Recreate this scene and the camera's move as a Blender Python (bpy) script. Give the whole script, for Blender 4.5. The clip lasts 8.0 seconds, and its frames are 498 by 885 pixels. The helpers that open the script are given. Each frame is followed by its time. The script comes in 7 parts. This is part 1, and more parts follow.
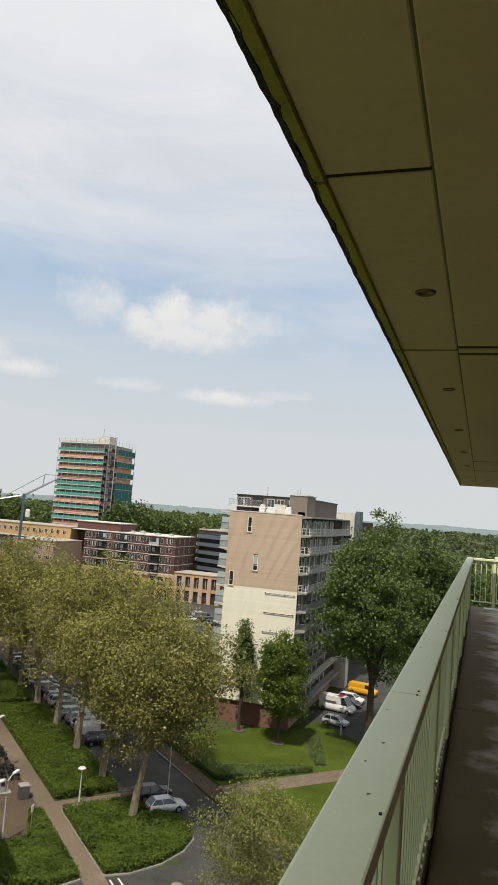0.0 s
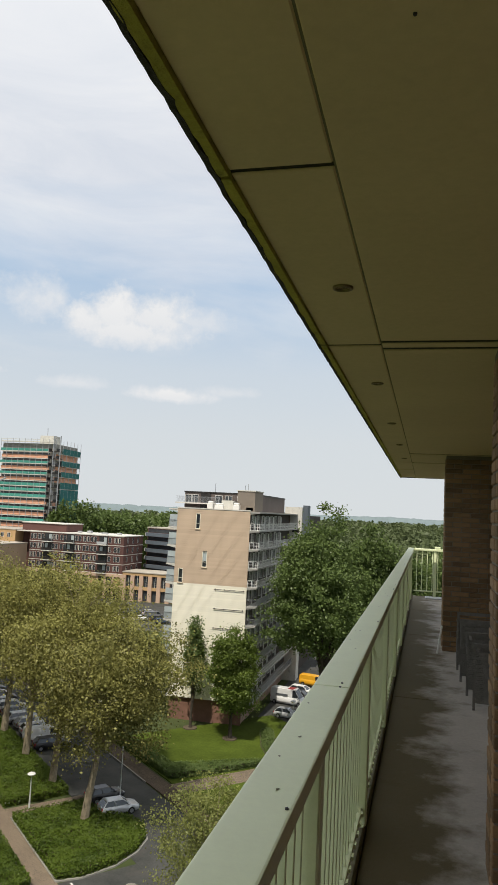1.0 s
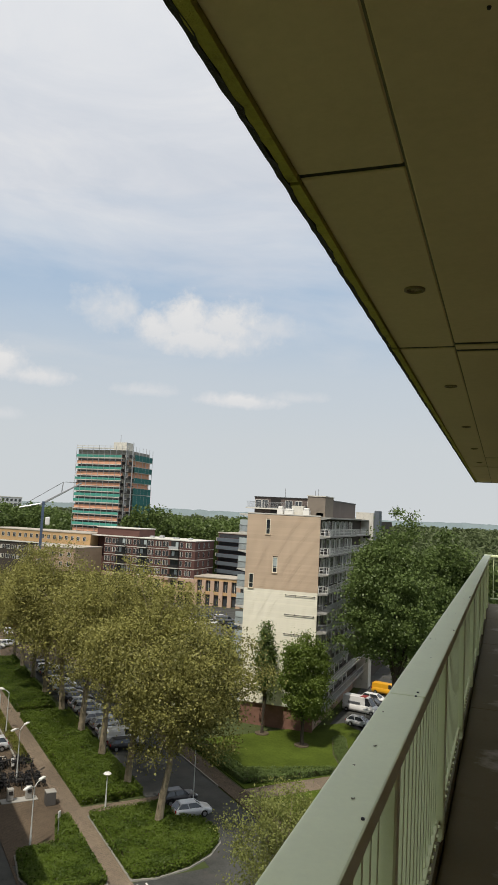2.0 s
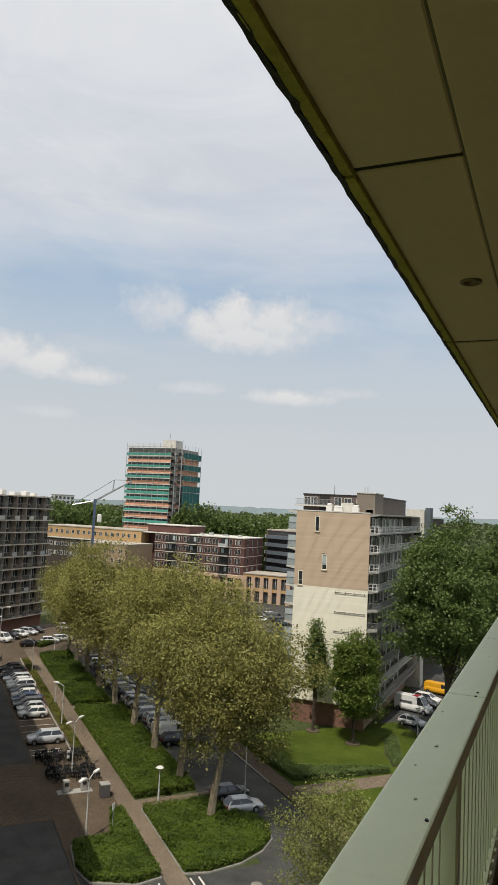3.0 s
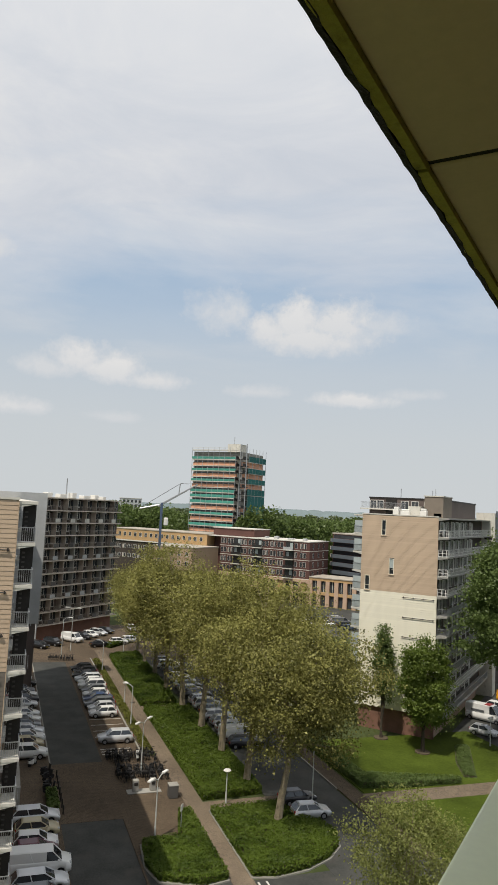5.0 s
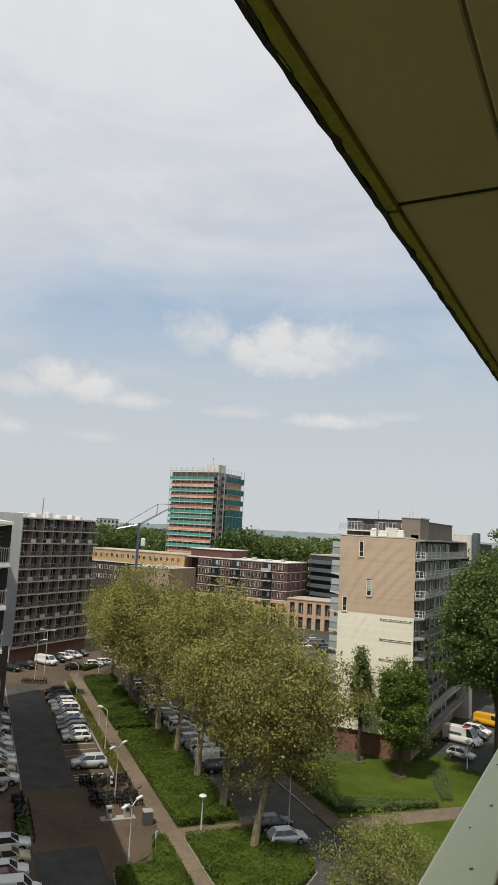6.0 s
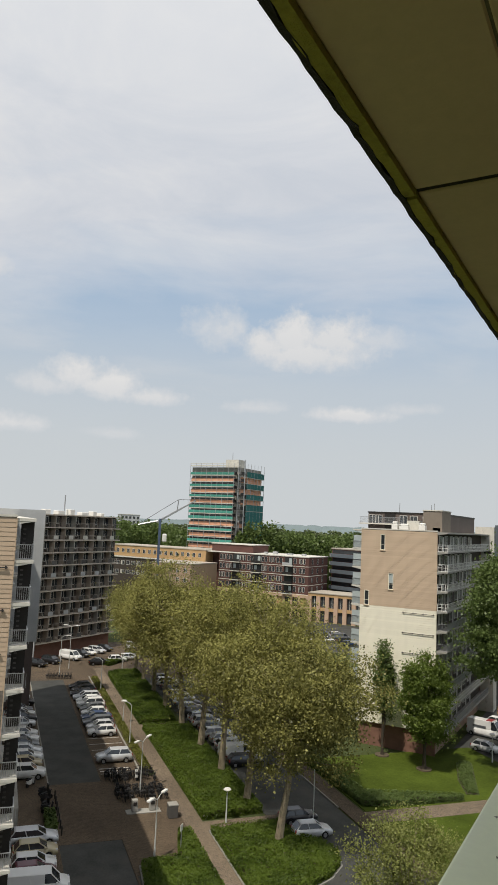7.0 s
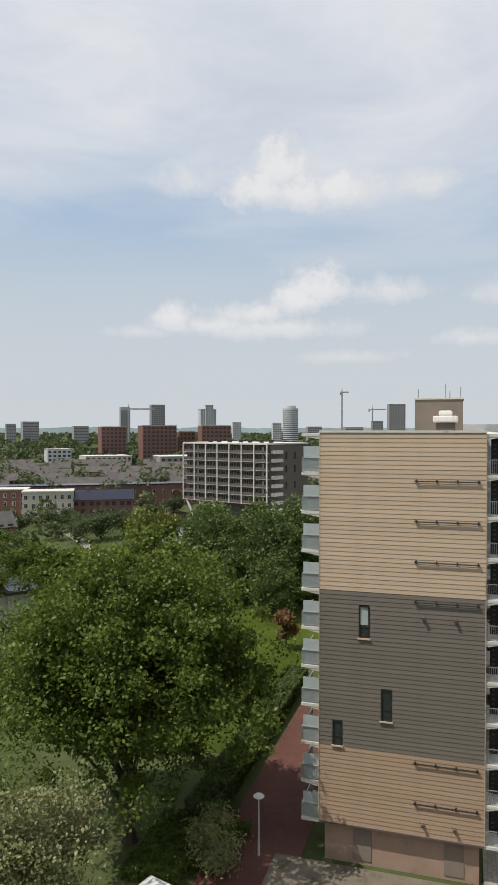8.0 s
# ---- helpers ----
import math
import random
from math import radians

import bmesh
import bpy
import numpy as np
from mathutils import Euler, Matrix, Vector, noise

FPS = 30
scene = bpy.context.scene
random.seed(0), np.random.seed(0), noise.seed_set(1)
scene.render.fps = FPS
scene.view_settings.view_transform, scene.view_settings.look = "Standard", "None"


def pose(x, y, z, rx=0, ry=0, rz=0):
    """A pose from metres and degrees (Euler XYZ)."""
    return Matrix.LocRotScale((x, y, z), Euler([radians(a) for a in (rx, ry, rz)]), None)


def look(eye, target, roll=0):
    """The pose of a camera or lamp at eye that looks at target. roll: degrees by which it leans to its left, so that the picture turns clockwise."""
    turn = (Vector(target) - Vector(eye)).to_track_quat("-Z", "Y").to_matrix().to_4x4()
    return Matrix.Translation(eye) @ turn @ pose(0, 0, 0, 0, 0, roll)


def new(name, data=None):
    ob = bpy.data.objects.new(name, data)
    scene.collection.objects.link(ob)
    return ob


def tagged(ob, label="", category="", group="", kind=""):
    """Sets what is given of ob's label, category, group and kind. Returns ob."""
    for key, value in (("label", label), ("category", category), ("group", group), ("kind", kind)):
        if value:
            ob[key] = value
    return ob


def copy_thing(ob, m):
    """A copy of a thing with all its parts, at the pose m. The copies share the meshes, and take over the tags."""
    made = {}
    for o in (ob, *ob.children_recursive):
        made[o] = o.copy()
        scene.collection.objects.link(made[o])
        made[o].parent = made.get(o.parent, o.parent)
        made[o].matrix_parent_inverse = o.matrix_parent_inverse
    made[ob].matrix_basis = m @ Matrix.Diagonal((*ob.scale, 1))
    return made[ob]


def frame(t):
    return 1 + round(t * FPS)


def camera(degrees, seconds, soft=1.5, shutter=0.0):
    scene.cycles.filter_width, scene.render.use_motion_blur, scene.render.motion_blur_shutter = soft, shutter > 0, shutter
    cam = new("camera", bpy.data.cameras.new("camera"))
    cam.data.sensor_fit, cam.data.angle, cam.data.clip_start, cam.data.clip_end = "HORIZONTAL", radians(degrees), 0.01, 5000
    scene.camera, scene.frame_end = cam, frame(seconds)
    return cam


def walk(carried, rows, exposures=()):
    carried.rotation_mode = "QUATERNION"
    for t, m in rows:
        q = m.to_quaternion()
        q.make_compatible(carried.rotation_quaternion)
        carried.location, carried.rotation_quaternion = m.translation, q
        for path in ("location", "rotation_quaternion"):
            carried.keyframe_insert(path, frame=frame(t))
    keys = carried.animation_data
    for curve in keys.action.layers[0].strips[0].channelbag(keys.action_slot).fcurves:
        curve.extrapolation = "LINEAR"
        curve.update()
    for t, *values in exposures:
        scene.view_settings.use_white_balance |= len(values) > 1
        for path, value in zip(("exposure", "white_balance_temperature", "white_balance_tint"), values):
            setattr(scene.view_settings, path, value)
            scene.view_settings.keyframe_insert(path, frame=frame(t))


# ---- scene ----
cam = camera(38.49, 8.0, soft=1.0)
PATH = [
    (0, (-0.089, -0.042, 31.005), (-6.401, 18.835, 32.957), 4.40),
    (0.5, (-0.030, -0.018, 31.010), (-4.685, 19.347, 32.841), 4.06),
    (1, (0.001, -0.003, 31.015), (-4.893, 19.292, 32.953), 2.87),
    (1.5, (0.001, -0.000, 31.013), (-6.066, 18.967, 32.867), 2.61),
    (2, (-0.004, -0.004, 31.015), (-6.761, 18.715, 33.002), 2.97),
    (3.5, (-0.032, -0.011, 31.011), (-8.579, 17.989, 32.732), 2.67),
    (4, (-0.038, -0.027, 31.002), (-9.261, 17.638, 32.704), 2.70),
    (4.2, (-0.045, -0.018, 31.012), (-9.669, 17.427, 32.762), 2.84),
    (5.3, (-0.072, 0.080, 31.059), (-9.678, 17.519, 32.954), 2.86),
    (5.5, (-0.052, 0.066, 31.068), (-9.395, 17.634, 33.090), 2.86),
    (6, (-0.042, 0.029, 31.061), (-9.135, 17.674, 33.505), 3.08),
    (6.5, (-0.029, -0.030, 31.029), (-9.107, 17.618, 33.509), 2.83),
    (7, (-0.044, 0.031, 31.051), (-9.622, 17.441, 33.324), 2.49),
    (7.2, (-0.04, 0.029, 31.045), (-9.998, 17.243, 33.17), 1.90),
    (7.4, (-0.037, 0.026, 31.036), (-11.566, 16.272, 32.815), 0.94),
    (7.5, (-0.080, -0.030, 31.064), (-12.716, 15.409, 32.465), 1.31),
    (7.6, (-0.079, -0.052, 31.084), (-13.839, 14.396, 32.463), 1.59),
    (7.8, (-0.110, -0.090, 31.112), (-16.490, 11.379, 31.540), 1.23),
    (8, (-0.156, -0.050, 31.109), (-18.237, 8.491, 30.733), 0.00),
]
EXPOSURES = [(0.0, 0.03, 6700, 10), (0.5, 0.13, 6650, 10), (1.0, 0.10, 6600, 10), (2.0, -0.07, 6600, 10), (3.5, -0.10, 6620, 10), (7.0, -0.13, 6620, 10), (7.4, -0.12, 6550, 10), (8.0, -0.08, 6430, 10)]
walk(cam, [(t, look(eye, target, roll)) for t, eye, target, roll in PATH], EXPOSURES)

# ---- world and light ----
SUN_TO = Vector((-0.06, -0.998, 0)).normalized()
SUN_ELEV = radians(60)
sun_dir = Vector((SUN_TO.x * math.cos(SUN_ELEV), SUN_TO.y * math.cos(SUN_ELEV), math.sin(SUN_ELEV)))
sun = new("sun", bpy.data.lights.new("sun", "SUN"))
sun.data.energy, sun.data.angle, sun.data.color = 3.9, radians(0.6), (1.0, 0.94, 0.84)
sun.matrix_world = look((0, 0, 200), Vector((0, 0, 200)) - sun_dir)


def nd(tree, kind, **props):
    n = tree.nodes.new(kind)
    for key, value in props.items():
        if key in n.inputs:
            n.inputs[key].default_value = value
    return n


def az_el(az, el):
    """A unit vector from an azimuth (degrees to the left of +y) and an elevation."""
    a, e = radians(az), radians(el)
    return (-math.sin(a) * math.cos(e), math.cos(a) * math.cos(e), math.sin(e))


def build_world():
    w = bpy.data.worlds.new("sky")
    scene.world = w
    w.use_nodes = True
    t = w.node_tree
    t.nodes.clear()
    L = t.links.new
    out, bg = nd(t, "ShaderNodeOutputWorld"), nd(t, "ShaderNodeBackground")
    bg.inputs["Strength"].default_value = 0.1
    sky = nd(t, "ShaderNodeTexSky")
    sky.sky_type, sky.sun_disc = "NISHITA", False
    sky.sun_elevation, sky.sun_rotation = SUN_ELEV, math.atan2(SUN_TO.x, SUN_TO.y)
    sky.air_density, sky.dust_density, sky.ozone_density = 1.0, 0.4, 2.0
    geo = nd(t, "ShaderNodeTexCoord")
    sep = nd(t, "ShaderNodeSeparateXYZ")
    L(geo.outputs["Generated"], sep.inputs[0])

    def math_(op, a, b=None, clamp=False):
        n = nd(t, "ShaderNodeMath")
        n.operation, n.use_clamp = op, clamp
        for i, v in enumerate((a, b)):
            if v is None:
                continue
            if isinstance(v, (int, float)):
                n.inputs[i].default_value = v
            else:
                L(v, n.inputs[i])
        return n.outputs[0]

    def ramp(value, stops):
        n = nd(t, "ShaderNodeValToRGB")
        e = n.color_ramp.elements
        while len(e) < len(stops):
            e.new(0.5)
        for k, (p, c) in zip(e, stops):
            k.position, k.color = p, (c, c, c, 1) if isinstance(c, (int, float)) else (*c, 1)
        L(value, n.inputs[0])
        return n.outputs[0]

    def mix(fac, a, b):
        n = nd(t, "ShaderNodeMix")
        n.data_type = "RGBA"
        L(fac, n.inputs["Factor"]) if not isinstance(fac, float) else None
        for name, v in (("A", a), ("B", b)):
            s = [i for i in n.inputs if i.name == name and i.type == "RGBA"][0]
            if isinstance(v, tuple):
                s.default_value = (*v, 1)
            else:
                L(v, s)
        return [o for o in n.outputs if o.type == "RGBA"][0]

    # high thin veil: streaks stretched sideways, denser overhead
    stretch = nd(t, "ShaderNodeMapping")
    stretch.inputs["Scale"].default_value = (1.6, 1.6, 7.0)
    L(geo.outputs["Generated"], stretch.inputs[0])
    veil = nd(t, "ShaderNodeTexNoise", Scale=1.7, Detail=7.0, Roughness=0.55, Distortion=0.3)
    L(stretch.outputs[0], veil.inputs["Vector"])
    up = math_("MULTIPLY", math_("SUBTRACT", sep.outputs["Z"], 0.29), 2.4)
    v = math_("ADD", veil.outputs["Fac"], up)
    veil_f = ramp(v, [(0.34, 0.22), (0.56, 0.62), (0.84, 0.97)])
    # soft mottling of the cloud deck, brighter towards the zenith
    deck = nd(t, "ShaderNodeTexNoise", Scale=3.4, Detail=8.0, Roughness=0.6, Distortion=0.6)
    stretch2 = nd(t, "ShaderNodeMapping")
    stretch2.inputs["Scale"].default_value = (1.0, 1.0, 3.0)
    L(geo.outputs["Generated"], stretch2.inputs[0])
    L(stretch2.outputs[0], deck.inputs["Vector"])
    deck_c = ramp(deck.outputs["Fac"], [(0.34, (6.3, 6.75, 7.5)), (0.52, (7.1, 7.4, 7.95)), (0.68, (7.9, 8.05, 8.3))])
    zen_f = ramp(sep.outputs["Z"], [(0.45, 0.0), (0.85, 1.0)])
    deck_c = mix(zen_f, deck_c, (9.4, 9.5, 9.6))
    half = nd(t, "ShaderNodeMix")
    half.data_type = "RGBA"
    half.inputs["Factor"].default_value = 0.75
    L(sky.outputs[0], half.inputs[6])
    half.inputs[7].default_value = (3.7, 5.5, 7.6, 1)
    sky_pale = mix(veil_f, half.outputs[2], deck_c)
    # the veil breaks up towards the sun, where the sky is clear
    to_sun = nd(t, "ShaderNodeVectorMath")
    to_sun.operation = "DOT_PRODUCT"
    L(geo.outputs["Generated"], to_sun.inputs[0])
    to_sun.inputs[1].default_value = sun_dir
    clear_f = ramp(to_sun.outputs["Value"], [(0.45, 0.0), (0.70, 0.42), (0.92, 0.6)])
    sky_pale = mix(clear_f, sky_pale, (4.2, 4.6, 5.2))
    # pale air along the horizon
    haze_f = ramp(sep.outputs["Z"], [(0.0, 0.94), (0.10, 0.86), (0.19, 0.62), (0.27, 0.16), (0.32, 0.0)])
    hazy = mix(haze_f, sky_pale, (6.4, 6.75, 6.95))

    # heaped clouds: soft domes with ragged outlines
    rag = nd(t, "ShaderNodeTexNoise", Scale=30.0, Detail=8.0, Roughness=0.66)
    L(geo.outputs["Generated"], rag.inputs["Vector"])
    total = None
    shade = None
    puffs = [(25.6, 14.7, 2.3, 1.7, 1), (27.6, 14.3, 1.8, 1.2, 1), (22.2, 14.6, 3.2, 1.5, .85), (24.4, 13.6, 4.2, 1.2, .9), (31.6, 15.2, 2.2, 1.4, .6), (19.5, 14.8, 2.6, 0.9, .5),
             (42.8, 10.9, 1.9, 1.2, 1), (40.2, 10.3, 2.6, 1.0, 1), (37.2, 9.7, 2.3, 0.7, .85), (45.0, 10.0, 2.2, .8, .6),
             (20.8, 8.9, 2.9, 0.5, .9), (28.3, 9.3, 2.2, .45, .5), (47.6, 6.9, 2.0, .65, .8), (53.8, 10.6, 2.2, .9, .6), (39.5, 6.6, 1.8, .4, .45), (16, 9.4, 2.4, .4, .4),
             (62.3, 19.6, 1.8, 2.0, 1), (63.8, 18.2, 2.6, 1.3, 1), (61.0, 18.0, 2.2, 1.3, 1), (57.4, 18.1, 2.5, 1.2, 1), (69.7, 18.8, 2.4, 1.0, .5), (51, 18.2, 2.2, .9, .6),
             (59.4, 10.9, 2.2, 1.5, 1), (60.8, 9.9, 2.0, 1.1, 1), (64.4, 9.0, 2.3, 0.9, .9), (70.6, 8.7, 1.3, 1.0, .95), (67.5, 8.1, 4.2, .7, .8), (63.4, 7.8, 6.0, .8, .7), (53.4, 10.6, 2.8, .8, .6),
             (46.8, 6.9, 1.9, .6, .7), (57, 5.6, 3.2, .5, .5), (73.5, 7.6, 2, .5, .5)]
    for az, el, rw, rh, amount in puffs:
        amount *= 0.72 if az < 50 else 1.0
        m = nd(t, "ShaderNodeMapping")
        m.vector_type = "TEXTURE"
        m.inputs["Location"].default_value = az_el(az, el)
        m.inputs["Rotation"].default_value = (0, 0, radians(az))
        m.inputs["Scale"].default_value = (radians(rw * 1.25), 1.0, radians(rh * 1.3))
        L(geo.outputs["Generated"], m.inputs[0])
        ln = nd(t, "ShaderNodeVectorMath")
        ln.operation = "LENGTH"
        L(m.outputs[0], ln.inputs[0])
        ss = nd(t, "ShaderNodeSeparateXYZ")
        L(m.outputs[0], ss.inputs[0])
        # flat-bottomed: the lower half fades faster
        low = math_("MULTIPLY", math_("MAXIMUM", math_("MULTIPLY", ss.outputs["Z"], -1.0), 0.0), 0.5)
        r = math_("ADD", ln.outputs["Value"], low)
        r = math_("ADD", r, math_("MULTIPLY", math_("SUBTRACT", rag.outputs["Fac"], 0.5), -2.3))
        f = math_("MULTIPLY", math_("SUBTRACT", 1.25, r, True), amount, True)
        total = f if total is None else math_("MAXIMUM", total, f)
        lit = math_("MULTIPLY", f, math_("ADD", math_("MULTIPLY", ss.outputs["Z"], 0.35), 0.75, True), True)
        shade = lit if shade is None else math_("MAXIMUM", shade, lit)
    cov = ramp(total, [(0.0, 0.0), (0.22, 0.42), (0.55, 0.95)])
    tone = ramp(shade, [(0.0, (6.9, 7.2, 7.6)), (0.45, (7.5, 7.65, 7.85)), (0.8, (8.5, 8.45, 8.4))])
    final = mix(cov, hazy, tone)
    L(final, bg.inputs["Color"])
    L(bg.outputs[0], out.inputs[0])


build_world()

# ---- materials ----


def material(name, color, rough=0.8, metal=0.0, var=0.25, scale=3.0, fine=40.0, bump=0.15, tint=None, rand=0.0, island=0.0, spec=0.4, stain=None):
    """A procedural surface: colour varied by a coarse and a fine noise, with fine relief. rand, island: variation by object or by loose piece."""
    m = bpy.data.materials.new(name)
    m.use_nodes = True
    t = m.node_tree
    L = t.links.new
    p = t.nodes["Principled BSDF"]
    p.inputs["Roughness"].default_value, p.inputs["Metallic"].default_value = rough, metal
    p.inputs["Specular IOR Level"].default_value = spec
    co = nd(t, "ShaderNodeTexCoord")
    geo = nd(t, "ShaderNodeNewGeometry")
    n1 = nd(t, "ShaderNodeTexNoise", Scale=scale, Detail=4.0, Roughness=0.6)
    n2 = nd(t, "ShaderNodeTexNoise", Scale=fine, Detail=3.0, Roughness=0.7)
    L(co.outputs["Object"], n1.inputs["Vector"])
    L(co.outputs["Object"], n2.inputs["Vector"])
    a = nd(t, "ShaderNodeMath")
    a.operation = "MULTIPLY_ADD"
    L(n2.outputs["Fac"], a.inputs[0])
    a.inputs[1].default_value = 0.45
    b = nd(t, "ShaderNodeMath")
    b.operation = "MULTIPLY"
    L(n1.outputs["Fac"], b.inputs[0])
    b.inputs[1].default_value = 0.75
    L(b.outputs[0], a.inputs[2])
    total = a.outputs[0]
    for amount, source in ((rand, None), (island, geo.outputs["Random Per Island"])):
        if amount:
            if source is None:
                source = nd(t, "ShaderNodeObjectInfo").outputs["Random"]
            r = nd(t, "ShaderNodeMath")
            r.operation = "MULTIPLY_ADD"
            s = nd(t, "ShaderNodeMath")
            s.operation = "SUBTRACT"
            L(source, s.inputs[0])
            s.inputs[1].default_value = 0.5
            L(s.outputs[0], r.inputs[0])
            r.inputs[1].default_value = amount
            L(total, r.inputs[2])
            total = r.outputs[0]
    ramp = nd(t, "ShaderNodeValToRGB")
    dark = tuple(c * (1 - var) for c in color)
    light = tuple(min(1, c * (1 + var)) for c in (tint or color))
    e = ramp.color_ramp.elements
    e[0].position, e[0].color = 0.32, (*dark, 1)
    e[1].position, e[1].color = 0.88, (*light, 1)
    L(total, ramp.inputs[0])
    col = ramp.outputs[0]
    if stain:
        sc, sharp, scol = stain
        n3 = nd(t, "ShaderNodeTexNoise", Scale=sc, Detail=6.0, Roughness=0.65)
        L(co.outputs["Object"], n3.inputs["Vector"])
        r3 = nd(t, "ShaderNodeValToRGB")
        r3.color_ramp.elements[0].position, r3.color_ramp.elements[1].position = sharp, min(1, sharp + 0.14)
        L(n3.outputs["Fac"], r3.inputs[0])
        mx = nd(t, "ShaderNodeMix")
        mx.data_type = "RGBA"
        L(r3.outputs[0], mx.inputs["Factor"])
        L(col, mx.inputs[6])
        mx.inputs[7].default_value = (*scol, 1)
        col = mx.outputs[2]
    L(col, p.inputs["Base Color"])
    if bump:
        bu = nd(t, "ShaderNodeBump", Strength=bump, Distance=0.02)
        L(n2.outputs["Fac"], bu.inputs["Height"])
        L(bu.outputs[0], p.inputs["Normal"])
    return m


def leaf_material(name, color, tint, through_=0.35):
    m = bpy.data.materials.new(name)
    m.use_nodes = True
    t = m.node_tree
    L = t.links.new
    t.nodes.clear()
    out = nd(t, "ShaderNodeOutputMaterial")
    geo, info = nd(t, "ShaderNodeNewGeometry"), nd(t, "ShaderNodeObjectInfo")
    co = nd(t, "ShaderNodeTexCoord")
    n1 = nd(t, "ShaderNodeTexNoise", Scale=0.35, Detail=3.0)
    L(co.outputs["Object"], n1.inputs["Vector"])
    a = nd(t, "ShaderNodeMath")
    a.operation = "MULTIPLY_ADD"
    L(geo.outputs["Random Per Island"], a.inputs[0])
    a.inputs[1].default_value = 0.34
    L(n1.outputs["Fac"], a.inputs[2])
    b = nd(t, "ShaderNodeMath")
    b.operation = "MULTIPLY_ADD"
    L(info.outputs["Random"], b.inputs[0])
    b.inputs[1].default_value = 0.25
    L(a.outputs[0], b.inputs[2])
    ramp = nd(t, "ShaderNodeValToRGB")
    e = ramp.color_ramp.elements
    e[0].position, e[0].color = 0.42, (*(c * 0.75 for c in color), 1)
    e[1].position, e[1].color = 0.88, (*tint, 1)
    L(b.outputs[0], ramp.inputs[0])
    d, tr, gl = nd(t, "ShaderNodeBsdfDiffuse"), nd(t, "ShaderNodeBsdfTranslucent"), nd(t, "ShaderNodeBsdfGlossy", Roughness=0.45)
    gl.inputs["Color"].default_value = (0.5, 0.5, 0.5, 1)
    m1, m2 = nd(t, "ShaderNodeMixShader", Fac=through_), nd(t, "ShaderNodeMixShader", Fac=0.03)
    L(ramp.outputs[0], d.inputs["Color"])
    L(ramp.outputs[0], tr.inputs["Color"])
    L(d.outputs[0], m1.inputs[1])
    L(tr.outputs[0], m1.inputs[2])
    L(m1.outputs[0], m2.inputs[1])
    L(gl.outputs[0], m2.inputs[2])
    L(m2.outputs[0], out.inputs["Surface"])
    return m


def paving_material(name, color, tint, brick=(0.21, 0.105), mortar=(0.05, 0.045, 0.04), var=0.3):
    """Small paving bricks seen from far: a brick pattern with stains."""
    m = material(name, color, 0.9, 0, var, 0.12, 1.5, 0.0, tint)
    t = m.node_tree
    L = t.links.new
    p = t.nodes["Principled BSDF"]
    col = p.inputs["Base Color"].links[0].from_socket
    br = nd(t, "ShaderNodeTexBrick", Scale=1.0)
    br.inputs["Brick Width"].default_value, br.inputs["Row Height"].default_value = brick
    br.inputs["Mortar Size"].default_value = 0.006
    br.inputs["Mortar"].default_value = (*mortar, 1)
    co = nd(t, "ShaderNodeTexCoord")
    L(co.outputs["Object"], br.inputs["Vector"])
    br.inputs["Color1"].default_value = (0.85, 0.85, 0.85, 1)
    br.inputs["Color2"].default_value = (1.15, 1.12, 1.1, 1)
    mx = nd(t, "ShaderNodeMix")
    mx.data_type, mx.blend_type = "RGBA", "MULTIPLY"
    mx.inputs["Factor"].default_value = 1.0
    L(col, mx.inputs[6])
    L(br.outputs["Color"], mx.inputs[7])
    L(mx.outputs[2], p.inputs["Base Color"])
    return m


def glass_material(name, color=(0.03, 0.035, 0.04), rough=0.05, spec=0.9):
    return material(name, color, rough, 0, 0.3, 0.6, 5.0, 0.0, spec=spec)


M = {}
M["beige"] = material("beige_siding", (0.512, 0.391, 0.280), 0.6, 0, 0.10, 0.5, 9.0, 0.05, rand=0.25, spec=0.3)
M["rosy"] = material("rosy_beige_siding", (0.385, 0.275, 0.19), 0.6, 0, 0.10, 0.5, 9.0, 0.05, rand=0.25, spec=0.3)
M["grey_clad"] = material("grey_siding", (0.165, 0.145, 0.122), 0.6, 0, 0.10, 0.5, 9.0, 0.05, rand=0.25, spec=0.3)
M["cream"] = material("cream_siding", (0.80, 0.76, 0.62), 0.6, 0, 0.08, 0.5, 9.0, 0.05, rand=0.2, spec=0.3)
M["white"] = material("white_paint", (0.74, 0.73, 0.69), 0.55, 0, 0.10, 1.2, 14.0, 0.05, stain=(2.5, 0.62, (0.5, 0.48, 0.42)))
M["offwhite"] = material("weathered_white_concrete", (0.60, 0.58, 0.52), 0.8, 0, 0.18, 0.8, 12.0, 0.1, stain=(1.4, 0.58, (0.34, 0.32, 0.28)))
M["panel_grey"] = material("light_grey_panel", (0.42, 0.43, 0.43), 0.6, 0, 0.15, 0.6, 9.0, 0.05)
M["conc"] = material("concrete", (0.30, 0.29, 0.26), 0.9, 0, 0.25, 0.7, 18.0, 0.2, stain=(0.9, 0.58, (0.15, 0.14, 0.12)))
M["brick_far"] = material("red_brown_brick", (0.20, 0.105, 0.075), 0.9, 0, 0.25, 0.8, 11.0, 0.1)
M["brown_brick"] = material("brown_brick", (0.115, 0.056, 0.047), 0.9, 0, 0.22, 0.3, 6.0, 0.05)
M["dark_brown"] = material("dark_brown_cladding", (0.12, 0.095, 0.085), 0.7, 0, 0.2, 0.6, 8.0, 0.05)
M["yellow_brick"] = material("yellow_brick", (0.47, 0.305, 0.15), 0.9, 0, 0.18, 0.3, 6.0, 0.05)
